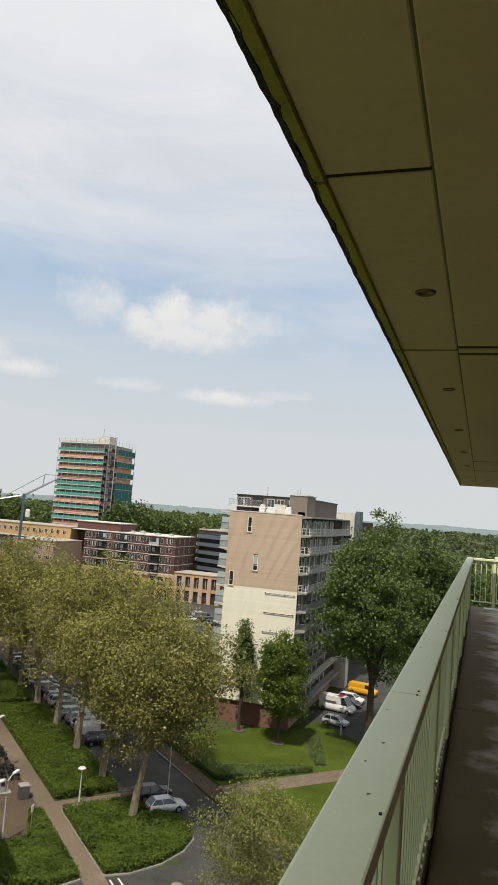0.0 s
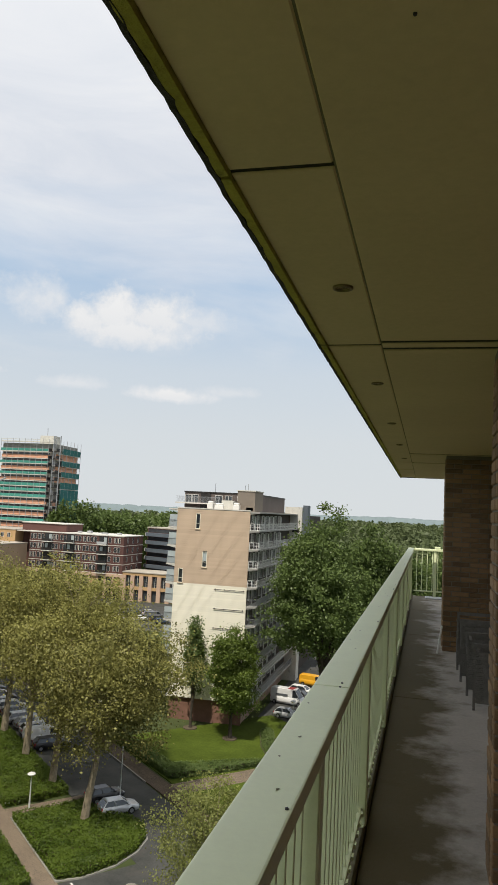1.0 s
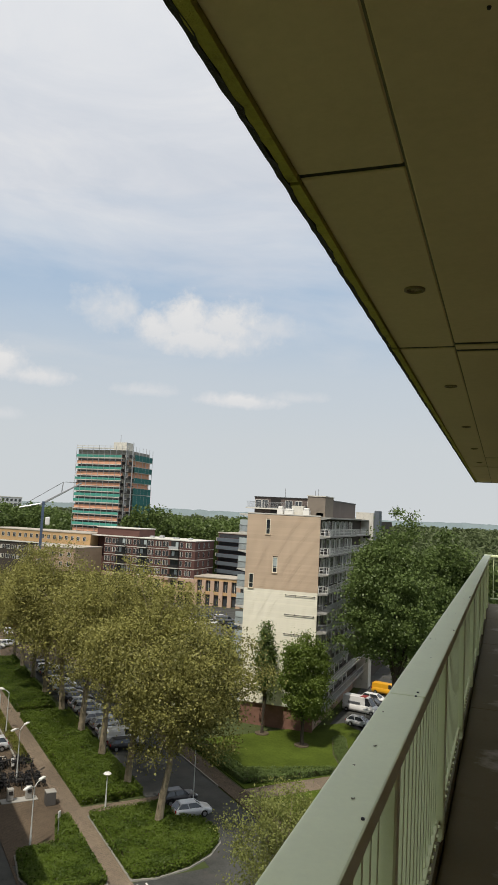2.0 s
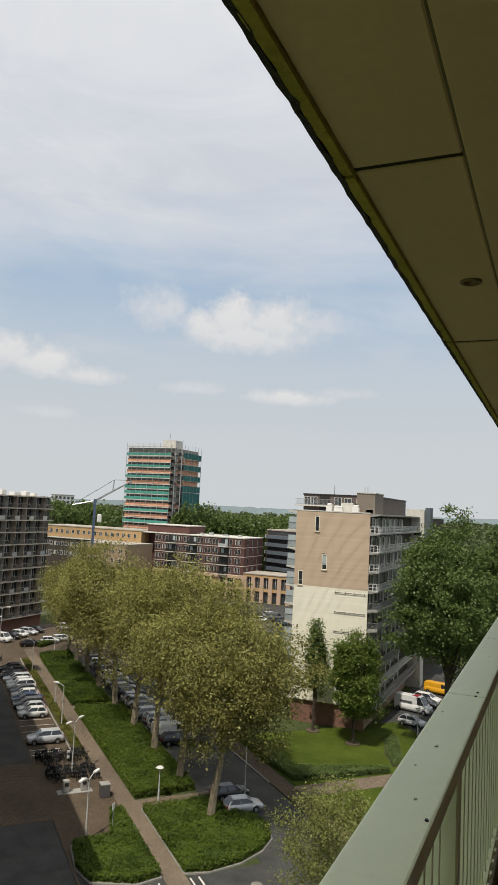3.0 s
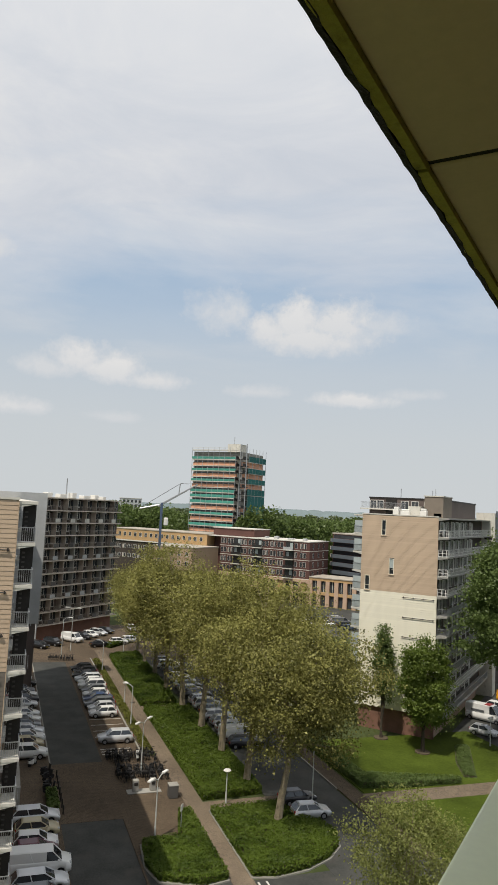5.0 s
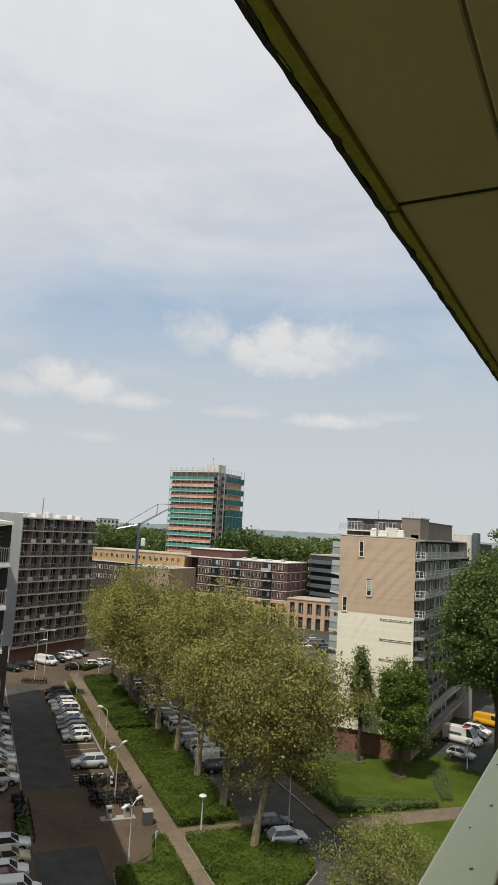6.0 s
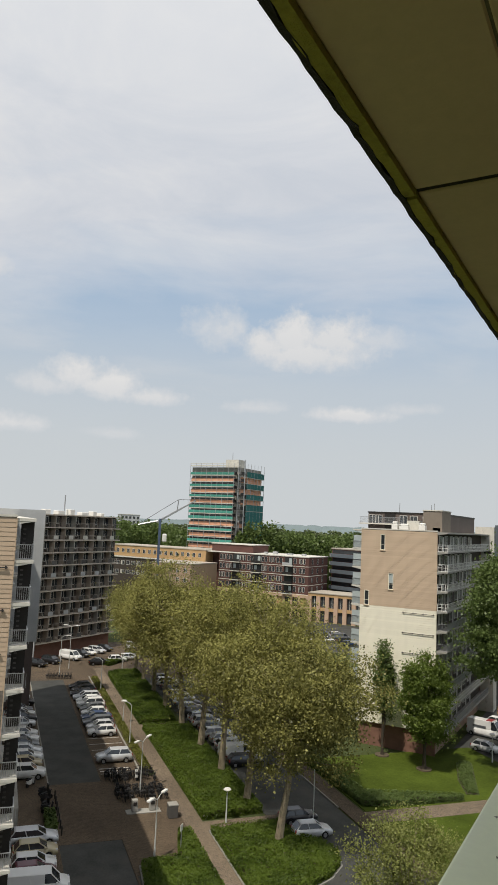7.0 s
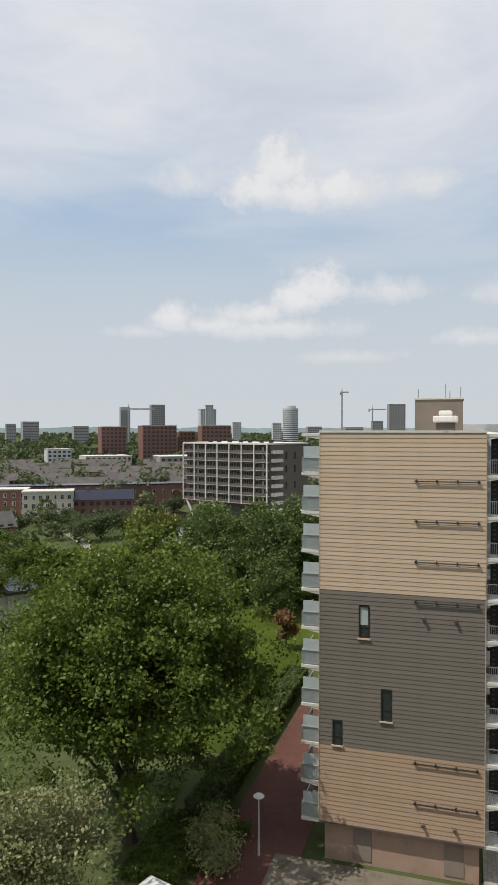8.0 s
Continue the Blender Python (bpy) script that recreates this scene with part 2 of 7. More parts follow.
M["pink_stone"] = material("pinkish_stone", (0.50, 0.35, 0.25), 0.9, 0, 0.18, 0.3, 6.0, 0.05)
M["panel_brown"] = material("grey_brown_painted_panel", (0.22, 0.185, 0.15), 0.9, 0, 0.2, 0.6, 9.0, 0.05)
M["plinth"] = material("stained_pink_render", (0.36, 0.25, 0.19), 0.95, 0, 0.22, 0.5, 9.0, 0.1, stain=(0.6, 0.56, (0.24, 0.19, 0.15)))
M["roof_gravel"] = material("roof_gravel", (0.40, 0.36, 0.30), 0.95, 0, 0.3, 0.5, 25.0, 0.3)
M["roof_dark"] = material("bitumen_roof", (0.10, 0.095, 0.09), 0.9, 0, 0.3, 0.2, 8.0, 0.1)
M["roof_tile"] = material("grey_roof_tiles", (0.12, 0.11, 0.105), 0.9, 0, 0.35, 0.3, 6.0, 0.2, spec=0.1)
M["glass"] = glass_material("dark_window_glass")
M["glass_far"] = glass_material("far_window_glass", (0.045, 0.05, 0.055), 0.12, 0.7)
M["frost"] = material("milky_glass", (0.40, 0.45, 0.45), 0.25, 0, 0.1, 1.0, 5.0, 0.0, spec=0.6)
M["steel_dark"] = material("dark_steel", (0.035, 0.032, 0.03), 0.5, 0.3, 0.3, 3.0, 30.0, 0.1)
M["galv"] = material("galvanised_steel", (0.42, 0.43, 0.44), 0.45, 0.6, 0.2, 2.0, 30.0, 0.05)
M["lamp_grey"] = material("pale_grey_pole", (0.55, 0.56, 0.54), 0.5, 0.1, 0.12, 2.0, 20.0, 0.05)
M["bark"] = material("mottled_bark", (0.17, 0.135, 0.09), 0.95, 0, 0.4, 1.6, 12.0, 0.4, tint=(0.26, 0.22, 0.15))
M["bark_dark"] = material("dark_bark", (0.06, 0.047, 0.035), 0.95, 0, 0.4, 2.0, 14.0, 0.4)
M["soil"] = material("bare_soil", (0.09, 0.07, 0.045), 1.0, 0, 0.4, 0.5, 6.0, 0.3)
M["asphalt"] = material("asphalt", (0.032, 0.036, 0.032), 0.85, 0, 0.45, 0.35, 5.0, 0.2, tint=(0.056, 0.056, 0.051), stain=(0.30, 0.54, (0.066, 0.062, 0.054)))
M["asphalt_brown"] = paving_material("brown_paving_bricks", (0.074, 0.053, 0.034), (0.122, 0.090, 0.058))
M["path"] = paving_material("buff_path_bricks", (0.150, 0.116, 0.082), (0.205, 0.162, 0.115))
M["red_path"] = paving_material("red_paving_bricks", (0.092, 0.038, 0.029), (0.145, 0.062, 0.046))
M["slabs"] = paving_material("grey_paving_slabs", (0.22, 0.20, 0.17), (0.28, 0.26, 0.22), (0.6, 0.3))
M["stained_paving"] = material("stained_paving", (0.17, 0.145, 0.11), 0.9, 0, 0.3, 0.4, 6.0, 0.1, stain=(0.5, 0.52, (0.085, 0.075, 0.05)))
M["kerb"] = material("kerb_stone", (0.26, 0.25, 0.22), 0.9, 0, 0.25, 1.0, 14.0, 0.2)
M["line"] = material("white_road_paint", (0.62, 0.60, 0.55), 0.8, 0, 0.2, 2.0, 14.0, 0.1)
M["grass"] = material("mown_grass", (0.042, 0.064, 0.006), 0.95, 0, 0.45, 0.15, 4.0, 0.4, tint=(0.068, 0.094, 0.013), spec=0.1)
M["ground"] = material("rough_ground", (0.042, 0.062, 0.020), 1.0, 0, 0.4, 0.012, 0.4, 0.1, tint=(0.075, 0.09, 0.036), spec=0.1)
M["water"] = material("pond_water", (0.03, 0.04, 0.035), 0.08, 0, 0.2, 0.1, 2.0, 0.02, spec=0.8)
M["leaf_plane"] = leaf_material("plane_leaf", (0.078, 0.080, 0.019), (0.325, 0.312, 0.094), 0.25)
M["leaf_green"] = leaf_material("fresh_green_leaf", (0.040, 0.076, 0.011), (0.140, 0.192, 0.036), 0.35)
M["leaf_dark"] = leaf_material("dark_green_leaf", (0.034, 0.064, 0.014), (0.128, 0.178, 0.052))
M["leaf_pale"] = leaf_material("pale_green_leaf", (0.14, 0.155, 0.06), (0.33, 0.34, 0.16))
M["leaf_willow"] = leaf_material("willow_leaf", (0.135, 0.155, 0.035), (0.26, 0.28, 0.07))
M["leaf_verge"] = leaf_material("verge_hedge_leaf", (0.075, 0.085, 0.014), (0.165, 0.17, 0.036), 0.2)
M["leaf_red"] = leaf_material("reddish_leaf", (0.16, 0.085, 0.04), (0.28, 0.16, 0.08))
M["leaf_hedge"] = leaf_material("hedge_leaf", (0.032, 0.062, 0.007), (0.098, 0.142, 0.019), 0.2)
M["leaf_young"] = leaf_material("young_leaf", (0.10, 0.125, 0.030), (0.24, 0.26, 0.075), 0.35)
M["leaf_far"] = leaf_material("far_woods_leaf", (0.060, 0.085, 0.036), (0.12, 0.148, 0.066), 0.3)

# ---- mesh helpers ----
U = Vector((-0.739, 0.674, 0)).normalized()
V = Vector((0.674, 0.739, 0)).normalized()
STREET = Vector((-36.3, 34.5, 0))
STREET_TURN = math.degrees(math.atan2(U.y, U.x))


def st(s, t, z=0.0):
    """A place in the street's own grid: s metres along it, t metres across it."""
    return STREET + U * s + V * t + Vector((0, 0, z))


def box(bm, x0, x1, y0, y1, z0, z1):
    vs = [bm.verts.new((x, y, z)) for z in (z0, z1) for x, y in ((x0, y0), (x1, y0), (x1, y1), (x0, y1))]
    for f in ((3, 2, 1, 0), (4, 5, 6, 7), (0, 1, 5, 4), (1, 2, 6, 5), (2, 3, 7, 6), (3, 0, 4, 7)):
        bm.faces.new([vs[i] for i in f])
    return vs


def bevelled(bm, width, segments=1):
    bmesh.ops.bevel(bm, geom=bm.edges[:], offset=width, segments=segments, affect="EDGES", profile=0.6)
    return bm


def boxes(*rows):
    bm = bmesh.new()
    for r in rows:
        box(bm, *r)
    return bm


def rbox(x0, x1, y0, y1, z0, z1, r=0.01, seg=1):
    return bevelled(boxes((x0, x1, y0, y1, z0, z1)), r, seg)


def tube(bm, a, b, ra, rb=None, n=8):
    """A tapered round bar from a to b."""
    a, b = Vector(a), Vector(b)
    rb = ra if rb is None else rb
    q = (b - a).to_track_quat("Z", "Y")
    rings = []
    for p, r in ((a, ra), (b, rb)):
        rings.append([bm.verts.new(p + q @ Vector((r * math.cos(k * math.tau / n), r * math.sin(k * math.tau / n), 0))) for k in range(n)])
    for k in range(n):
        bm.faces.new((rings[0][k], rings[0][(k + 1) % n], rings[1][(k + 1) % n], rings[1][k]))
    bm.faces.new(rings[0][::-1])
    bm.faces.new(rings[1])


def tubes(*rows, n=8):
    bm = bmesh.new()
    for r in rows:
        tube(bm, *r, n=n)
    return bm


def prism(bm, pts, z0, z1):
    """An upright prism over a plan outline."""
    lo = [bm.verts.new((p[0], p[1], z0)) for p in pts]
    hi = [bm.verts.new((p[0], p[1], z1)) for p in pts]
    n = len(pts)
    for k in range(n):
        bm.faces.new((lo[k], lo[(k + 1) % n], hi[(k + 1) % n], hi[k]))
    bm.faces.new(hi)
    bm.faces.new(lo[::-1])
    bmesh.ops.recalc_face_normals(bm, faces=bm.faces[:])


def mesh_of(name, bm, mat, smooth=False):
    me = bpy.data.meshes.new(name)
    bm.to_mesh(me)
    bm.free()
    me.materials.append(mat)
    if smooth:
        me.polygons.foreach_set("use_smooth", [True] * len(me.polygons))
    return me


def part(name, bm, mat, parent, label="", smooth=False, at=None):
    """Links a bmesh, or a ready mesh, as one object under a thing or a part."""
    me = bm if isinstance(bm, bpy.types.Mesh) else mesh_of(name, bm, mat, smooth)
    ob = new(name, me)
    ob.parent = parent
    if at is not None:
        ob.matrix_basis = at
    return tagged(ob, label=label)


def thing(name, label, category, m=None, group="", kind=""):
    ob = new(name)
    if m is not None:
        ob.matrix_basis = m
    return tagged(ob, label, category, group, kind)


def solid(name, bm, mat, label, category="", kind="structure", m=None, group="", smooth=False):
    ob = new(name, mesh_of(name, bm, mat, smooth))
    if m is not None:
        ob.matrix_basis = m
    return tagged(ob, label, category, group, kind)


def leaf_mesh(name, centres, size, mat, rng, flat=0.0, stretch_=1.5, axis_down=0.0):
    """A crown's leaves: one small bent quad for each centre."""
    n = len(centres)
    a = rng.normal(size=(n, 3))
    a[:, 2] -= axis_down
    a /= np.linalg.norm(a, axis=1)[:, None]
    nrm = rng.normal(size=(n, 3)) * (1 - flat)
    nrm[:, 2] = np.abs(nrm[:, 2]) + flat
    b = np.cross(nrm, a)
    b /= np.linalg.norm(b, axis=1)[:, None] + 1e-9
    s = size * rng.uniform(0.6, 1.4, size=(n, 1))
    la, lb = a * s * stretch_ * 0.5, b * s * 0.5
    lift = np.cross(a, b) * s * 0.12
    v = np.stack([centres - la, centres + lb + lift, centres + la, centres - lb + lift], 1).reshape(-1, 3)
    me = bpy.data.meshes.new(name)
    me.vertices.add(4 * n)
    me.vertices.foreach_set("co", v.ravel())
    me.loops.add(4 * n)
    me.loops.foreach_set("vertex_index", np.arange(4 * n, dtype=np.int32))
    me.polygons.add(n)
    me.polygons.foreach_set("loop_start", np.arange(0, 4 * n, 4, dtype=np.int32))
    me.update(calc_edges=True)
    me.materials.append(mat)
    return me

# ---- ground ----
SM = Matrix.Translation(STREET) @ Matrix.Rotation(math.atan2(U.y, U.x), 4, "Z")  # local x along the street, local y to its left


def strip(name, s0, s1, t0, t1, z, mat, label, category="", kind="structure", low=-0.05):
    """A flat slab in the street's grid."""
    return solid(name, boxes((s0, s1, -t1, -t0, low, z)), mat, label, category, kind, SM)


bm = bmesh.new()
vs = [bm.verts.new((4000 * math.cos(k * math.tau / 48) - 200, 4000 * math.sin(k * math.tau / 48) + 200, 0)) for k in range(48)]
bm.faces.new(vs)
solid("ground", bm, M["ground"], "green and brown open ground reaching the horizon", "ground")

strip("road_street", -30, 110, 6.6, 12.6, 0.02, M["asphalt"], "dark asphalt street between parking rows", "road")
strip("parking_bays_west", -30, 110, 1.2, 6.6, 0.03, M["asphalt_brown"], "brown brick parking bays beside the flats", "pavement")
strip("parking_bays_east", 23.5, 96, 12.6, 17.6, 0.028, M["asphalt_brown"], "brown brick parking bays along the verge", "pavement")
strip("road_crossing", 23.0, 39.0, 6.6, 12.6, 0.034, M["asphalt_brown"], "raised brown brick crossing in the street", "pavement")
strip("pavement_square", 15.5, 40.0, 12.6, 19.4, 0.042, M["asphalt_brown"], "worn brick square with bicycle parking", "pavement")
strip("road_junction", 93.7, 135, 2.0, 40.0, 0.024, M["asphalt_brown"], "brown paved junction before the far flats", "road")
strip("path", 7.0, 104, 19.4, 21.3, 0.06, M["path"], "buff brick footpath between hedges", "path")
strip("side_path", 59.6, 61.5, 21.3, 28.5, 0.055, M["path"], "narrow brick footpath across the beds", "path")
strip("side_path", 23.0, 25.2, 21.3, 31.0, 0.055, M["path"], "narrow brick footpath beside a lamp", "path")
strip("road_park", 7.0, 130, 28.4, 37.0, 0.02, M["asphalt"], "patched grey asphalt parking road under trees", "road")
strip("road_near", -30, 9.0, 10.0, 70.0, 0.016, M["asphalt"], "grey asphalt road in front of the near flats", "road")
strip("road_near", 9.0, 24.0, 12.6, 19.4, 0.012, M["asphalt"], "grey asphalt at the street corner", "road")
strip("pavement_park", 9, 130, 37.15, 39.2, 0.12, M["asphalt_brown"], "brown brick pavement along the parking road", "pavement")
strip("verge", 41.0, 95, 17.8, 19.3, 0.12, M["soil"], "narrow planted verge between parked cars and path", "verge")
solid("road_lot", boxes((-112, -58, 172, 222, -0.05, 0.025)), M["asphalt"], "grey asphalt car park before the brick apartments", "road")
strip("lawn", 23.6, 41.5, 39.6, 66.0, 0.10, M["grass"], "sunlit mown lawn before the flats", "grass")
strip("lawn", 4.0, 20.5, 39.6, 72.0, 0.10, M["grass"], "mown lawn beside the footpath", "grass")
strip("pavement_lawn", 20.5, 23.6, 39.2, 60.0, 0.08, M["path"], "buff footpath across the lawn", "path")
solid("road_east", boxes((-24.3, -8.0, 104.5, 160, -0.05, 0.03)), M["asphalt"], "grey asphalt parking yard beside the flats", "road")
solid("pavement_east", boxes((-18.5, -15.5, 84, 105, -0.05, 0.09)), M["path"], "buff footpath leading to the parking yard", "path")
strip("kerb", 25.5, 130, 37.0, 37.15, 0.14, M["kerb"], "pale stone kerb along the parking road", "kerb")
strip("kerb", 40.8, 96, 17.6, 17.8, 0.15, M["kerb"], "stone kerb at the parking bays", "kerb")
strip("kerb", 7.0, 23.0, 12.55, 12.75, 0.10, M["asphalt_brown"], "dark brick kerb along the street", "kerb")
strip("kerb", 39.2, 93, 6.5, 6.65, 0.045, M["kerb"], "flush stone edging of the parking bays", "kerb")
strip("pavement_flats", -6, 76, 0.0, 1.2, 0.12, M["slabs"], "grey slab pavement along the flats", "pavement")
# behind the near flats
strip("red_path", -6, 34, -19.0, -12.6, 0.04, M["red_path"], "red brick yard beside the flats", "path")
strip("pavement_corner", -6, 0.0, -14.5, 1.2, 0.05, M["stained_paving"], "pale stained pavement at the corner of the flats", "pavement")
strip("park_lawn", 14, 72, -44.0, -21.0, 0.06, M["grass"], "bright mown lawn behind the flats", "grass")
strip("park_lawn", 76, 120, -100.0, -26.0, 0.06, M["grass"], "far mown grass by the pond", "grass")
for s in (48.0, 50.6, 53.2, 55.8):
    strip("line", s, s + 0.12, 12.9, 17.4, 0.036, M["line"], "white painted parking line", "line")
for k in range(3):
    strip("line", 41.3 + 0.9 * k, 41.45 + 0.9 * k, 12.9, 16.6, 0.05, M["line"], "white painted hatching line", "line")
for t_ in (18.0, 18.75, 21.5, 22.25):
    strip("line", 6.6, 8.6, t_, t_ + 0.16, 0.024, M["line"], "thin white crossing mark at the path's end", "line")
solid("manhole_cover", tubes(((0, 0, 0.0), (0, 0, 0.03), 0.5, 0.48), n=20), M["slabs"], "pale round manhole cover in the road", "manhole cover", "", pose(-22.8, 58.0, 0))

# the pond
solid("pond", boxes((-262, -186, 60, 92, -0.05, 0.05)), M["water"], "still grey pond among trees", "water", m=None)
solid("park_path", boxes((-215, -165, 40.5, 43.2, -0.05, 0.07)), M["slabs"], "pale winding park footpath", "path")


def leafy_bed(name, outline, height, label, leaf, size=0.125, density=330, seed=1, category="hedge", kerb=False):
    """A bed of low shrubs over an outline in the street's grid: a dark inner mass and a skin of leaves."""
    rng = np.random.default_rng(seed)
    pts = np.array([tuple(st(*p))[:2] for p in outline])
    lo, hi = pts.min(0), pts.max(0)
    n = int(np.prod(hi - lo) * density)
    q = rng.uniform(lo, hi, size=(n, 2))
    inside = np.zeros(n, bool)
    edge = np.full(n, 9.0)
    for a, b in zip(pts, np.roll(pts, -1, 0)):
        cross = (a[1] > q[:, 1]) != (b[1] > q[:, 1])
        inside ^= cross & (q[:, 0] < (b[0] - a[0]) * (q[:, 1] - a[1]) / (b[1] - a[1] + 1e-9) + a[0])
        d = b - a
        k = np.clip(((q - a) @ d) / (d @ d), 0, 1)
        edge = np.minimum(edge, np.linalg.norm(q - a - k[:, None] * d, axis=1))
    q, edge = q[inside], edge[inside]
    bumps = np.array([noise.noise((x * 0.55, y * 0.55, seed)) + 0.5 * noise.noise((x * 1.7, y * 1.7, seed)) for x, y in q])
    z = height * (0.80 + 0.38 * bumps) * np.minimum(1, 0.35 + edge / 0.5) * np.where(edge < 0.25, rng.uniform(0.2, 1, len(q)), 1)
    if height > 0.7:
        for a, b in zip(pts, np.roll(pts, -1, 0)):
            k = rng.uniform(0, 1, int(np.linalg.norm(b - a) * height * 160))
            side = a + k[:, None] * (b - a) + rng.normal(size=(len(k), 2)) * 0.06
            q, z = np.r_[q, side], np.r_[z, rng.uniform(0.05, height * 0.95, len(k))]
    ob = thing(name, label, category)
    inner = bmesh.new()
    c = pts.mean(0)
    prism(inner, [tuple(c + (p - c) * 0.975) for p in pts], 0.0, height * 0.36)
    part("soil_mound", inner, M["soil"], ob)
    part("leaves", leaf_mesh("leaves", np.c_[q, z], size, M[leaf], rng, flat=0.8), None, ob)
    if kerb:
        edgebm = bmesh.new()
        prism(edgebm, [tuple(p + (p - c) / np.linalg.norm(p - c) * 0.28) for p in pts], 0.0, 0.13)
        part("edging", edgebm, M["kerb"], ob)
    return ob


leafy_bed("shrub_bed", [(61.8, 21.45), (97.0, 21.6), (99.0, 24.0), (99.0, 27.6), (61.8, 27.0)], 0.9, "long bed of clipped green ground cover shrubs", "leaf_hedge", seed=3)
leafy_bed("shrub_bed", [(25.6, 21.45), (59.3, 21.45), (59.3, 28.3), (26.0, 28.2)], 0.95, "long bed of dark green ground cover shrubs", "leaf_hedge", seed=4)
leafy_bed("shrub_bed", [(22.6, 21.45), (9.4, 21.4)] + [(9.0, 23.5), (9.6, 26.6), (11.0, 29.2), (12.8, 31.0), (15.0, 31.8), (17.6, 31.2)] + [(18.6, 29.6), (22.8, 28.6)], 0.8,
          "rounded green shrub bed within a kerb", "leaf_hedge", seed=5, kerb=True)
leafy_bed("shrub_bed", [(22.8, 18.2), (22.8, 19.3), (9.5, 19.2), (9.0, 17.0), (10.5, 13.6), (13.0, 13.0), (17.0, 13.4), (17.4, 16.9)], 0.8, "green corner shrub bed beside the path", "leaf_hedge", seed=6, kerb=True)
leafy_bed("hedge", [(25.0, 40.0), (41.0, 39.8), (41.0, 41.4), (28.0, 41.8), (24.6, 52.5), (23.9, 52.5), (24.2, 44.0)], 0.9, "low dark hedge round the lawn", "leaf_dark", seed=7)
leafy_bed("hedge", [(105.6, 22.9), (107.6, 21.9), (116.0, 28.4), (123.0, 35.6), (121.4, 37.0), (113.5, 30.0)], 1.0, "clipped green hedge on a traffic island", "leaf_hedge", seed=8)
leafy_bed("verge_hedge", [(41.2, 17.85), (94.5, 17.85), (94.5, 19.3), (41.2, 19.3)], 0.55, "long low yellow-green hedge between parked cars and path", "leaf_verge", seed=9, density=260)
leafy_bed("hedge", [(2.0, -22.4), (36.0, -22.4), (36.0, -20.0), (2.0, -20.0)], 1.9, "tall dark clipped hedge beside the red yard", "leaf_dark", seed=10)
leafy_bed("hedge", [(70.0, -44.0), (72.0, -44.0), (76.0, -20.0), (74.0, -20.0)], 1.7, "straight dark clipped hedge across the lawn", "leaf_dark", seed=11)
leafy_bed("hedge", [(-6.0, -24.0), (2.0, -24.0), (2.0, -17.0), (-6.0, -20.5)], 1.0, "low shrubs in front of the yard", "leaf_green", seed=12)
leafy_bed("flower_bed", [(30.0, 56.0), (36.0, 60.0), (35.4, 62.0), (25.0, 55.5), (25.5, 54.0)], 0.5, "dark planted bed at the lawn's edge", "leaf_dark", seed=13)

# ---- the gallery on which the camera stands ----
RAIL_TOP, CEIL, FLOOR_Z, END_Y, BACK_Y = 30.415, 31.88, 29.39, 16.2, -9.0
M["rail_green"] = material("pale_green_paint", (0.76, 0.82, 0.52), 0.42, 0, 0.07, 2.5, 50.0, 0.06, rand=0.05, spec=0.5, stain=(34.0, 0.735, (0.10, 0.09, 0.05)))
M["ceiling_panel"] = material("yellowish_ceiling_board", (0.61, 0.495, 0.285), 0.75, 0, 0.10, 0.9, 30.0, 0.04, tint=(0.63, 0.51, 0.295), stain=(2.2, 0.70, (0.36, 0.30, 0.15)))
M["moss_edge"] = material("mossy_green_edge", (0.40, 0.37, 0.07), 0.9, 0, 0.35, 3.0, 60.0, 0.4, stain=(7.0, 0.58, (0.09, 0.085, 0.02)))
M["black_edge"] = material("rotted_black_drip_edge", (0.025, 0.024, 0.012), 0.95, 0, 0.4, 9.0, 70.0, 0.5)
M["gallery_floor"] = material("damp_concrete_floor", (0.46, 0.425, 0.385), 0.7, 0, 0.25, 0.9, 45.0, 0.15, spec=0.3, stain=(1.9, 0.60, (0.15, 0.12, 0.07)))
M["curb"] = material("mossy_concrete_curb", (0.17, 0.155, 0.09), 0.9, 0, 0.35, 2.5, 40.0, 0.3)
M["brick"] = material("brown_yellow_brick", (0.205, 0.132, 0.072), 0.92, 0, 0.30, 5.0, 60.0, 0.5, tint=(0.27, 0.165, 0.085), rand=0.5)
M["mortar"] = material("grey_mortar", (0.21, 0.185, 0.15), 1.0, 0, 0.25, 6.0, 80.0, 0.5)
M["rattan"] = material("dark_grey_rattan", (0.20, 0.19, 0.175), 0.7, 0, 0.35, 18.0, 90.0, 0.6)




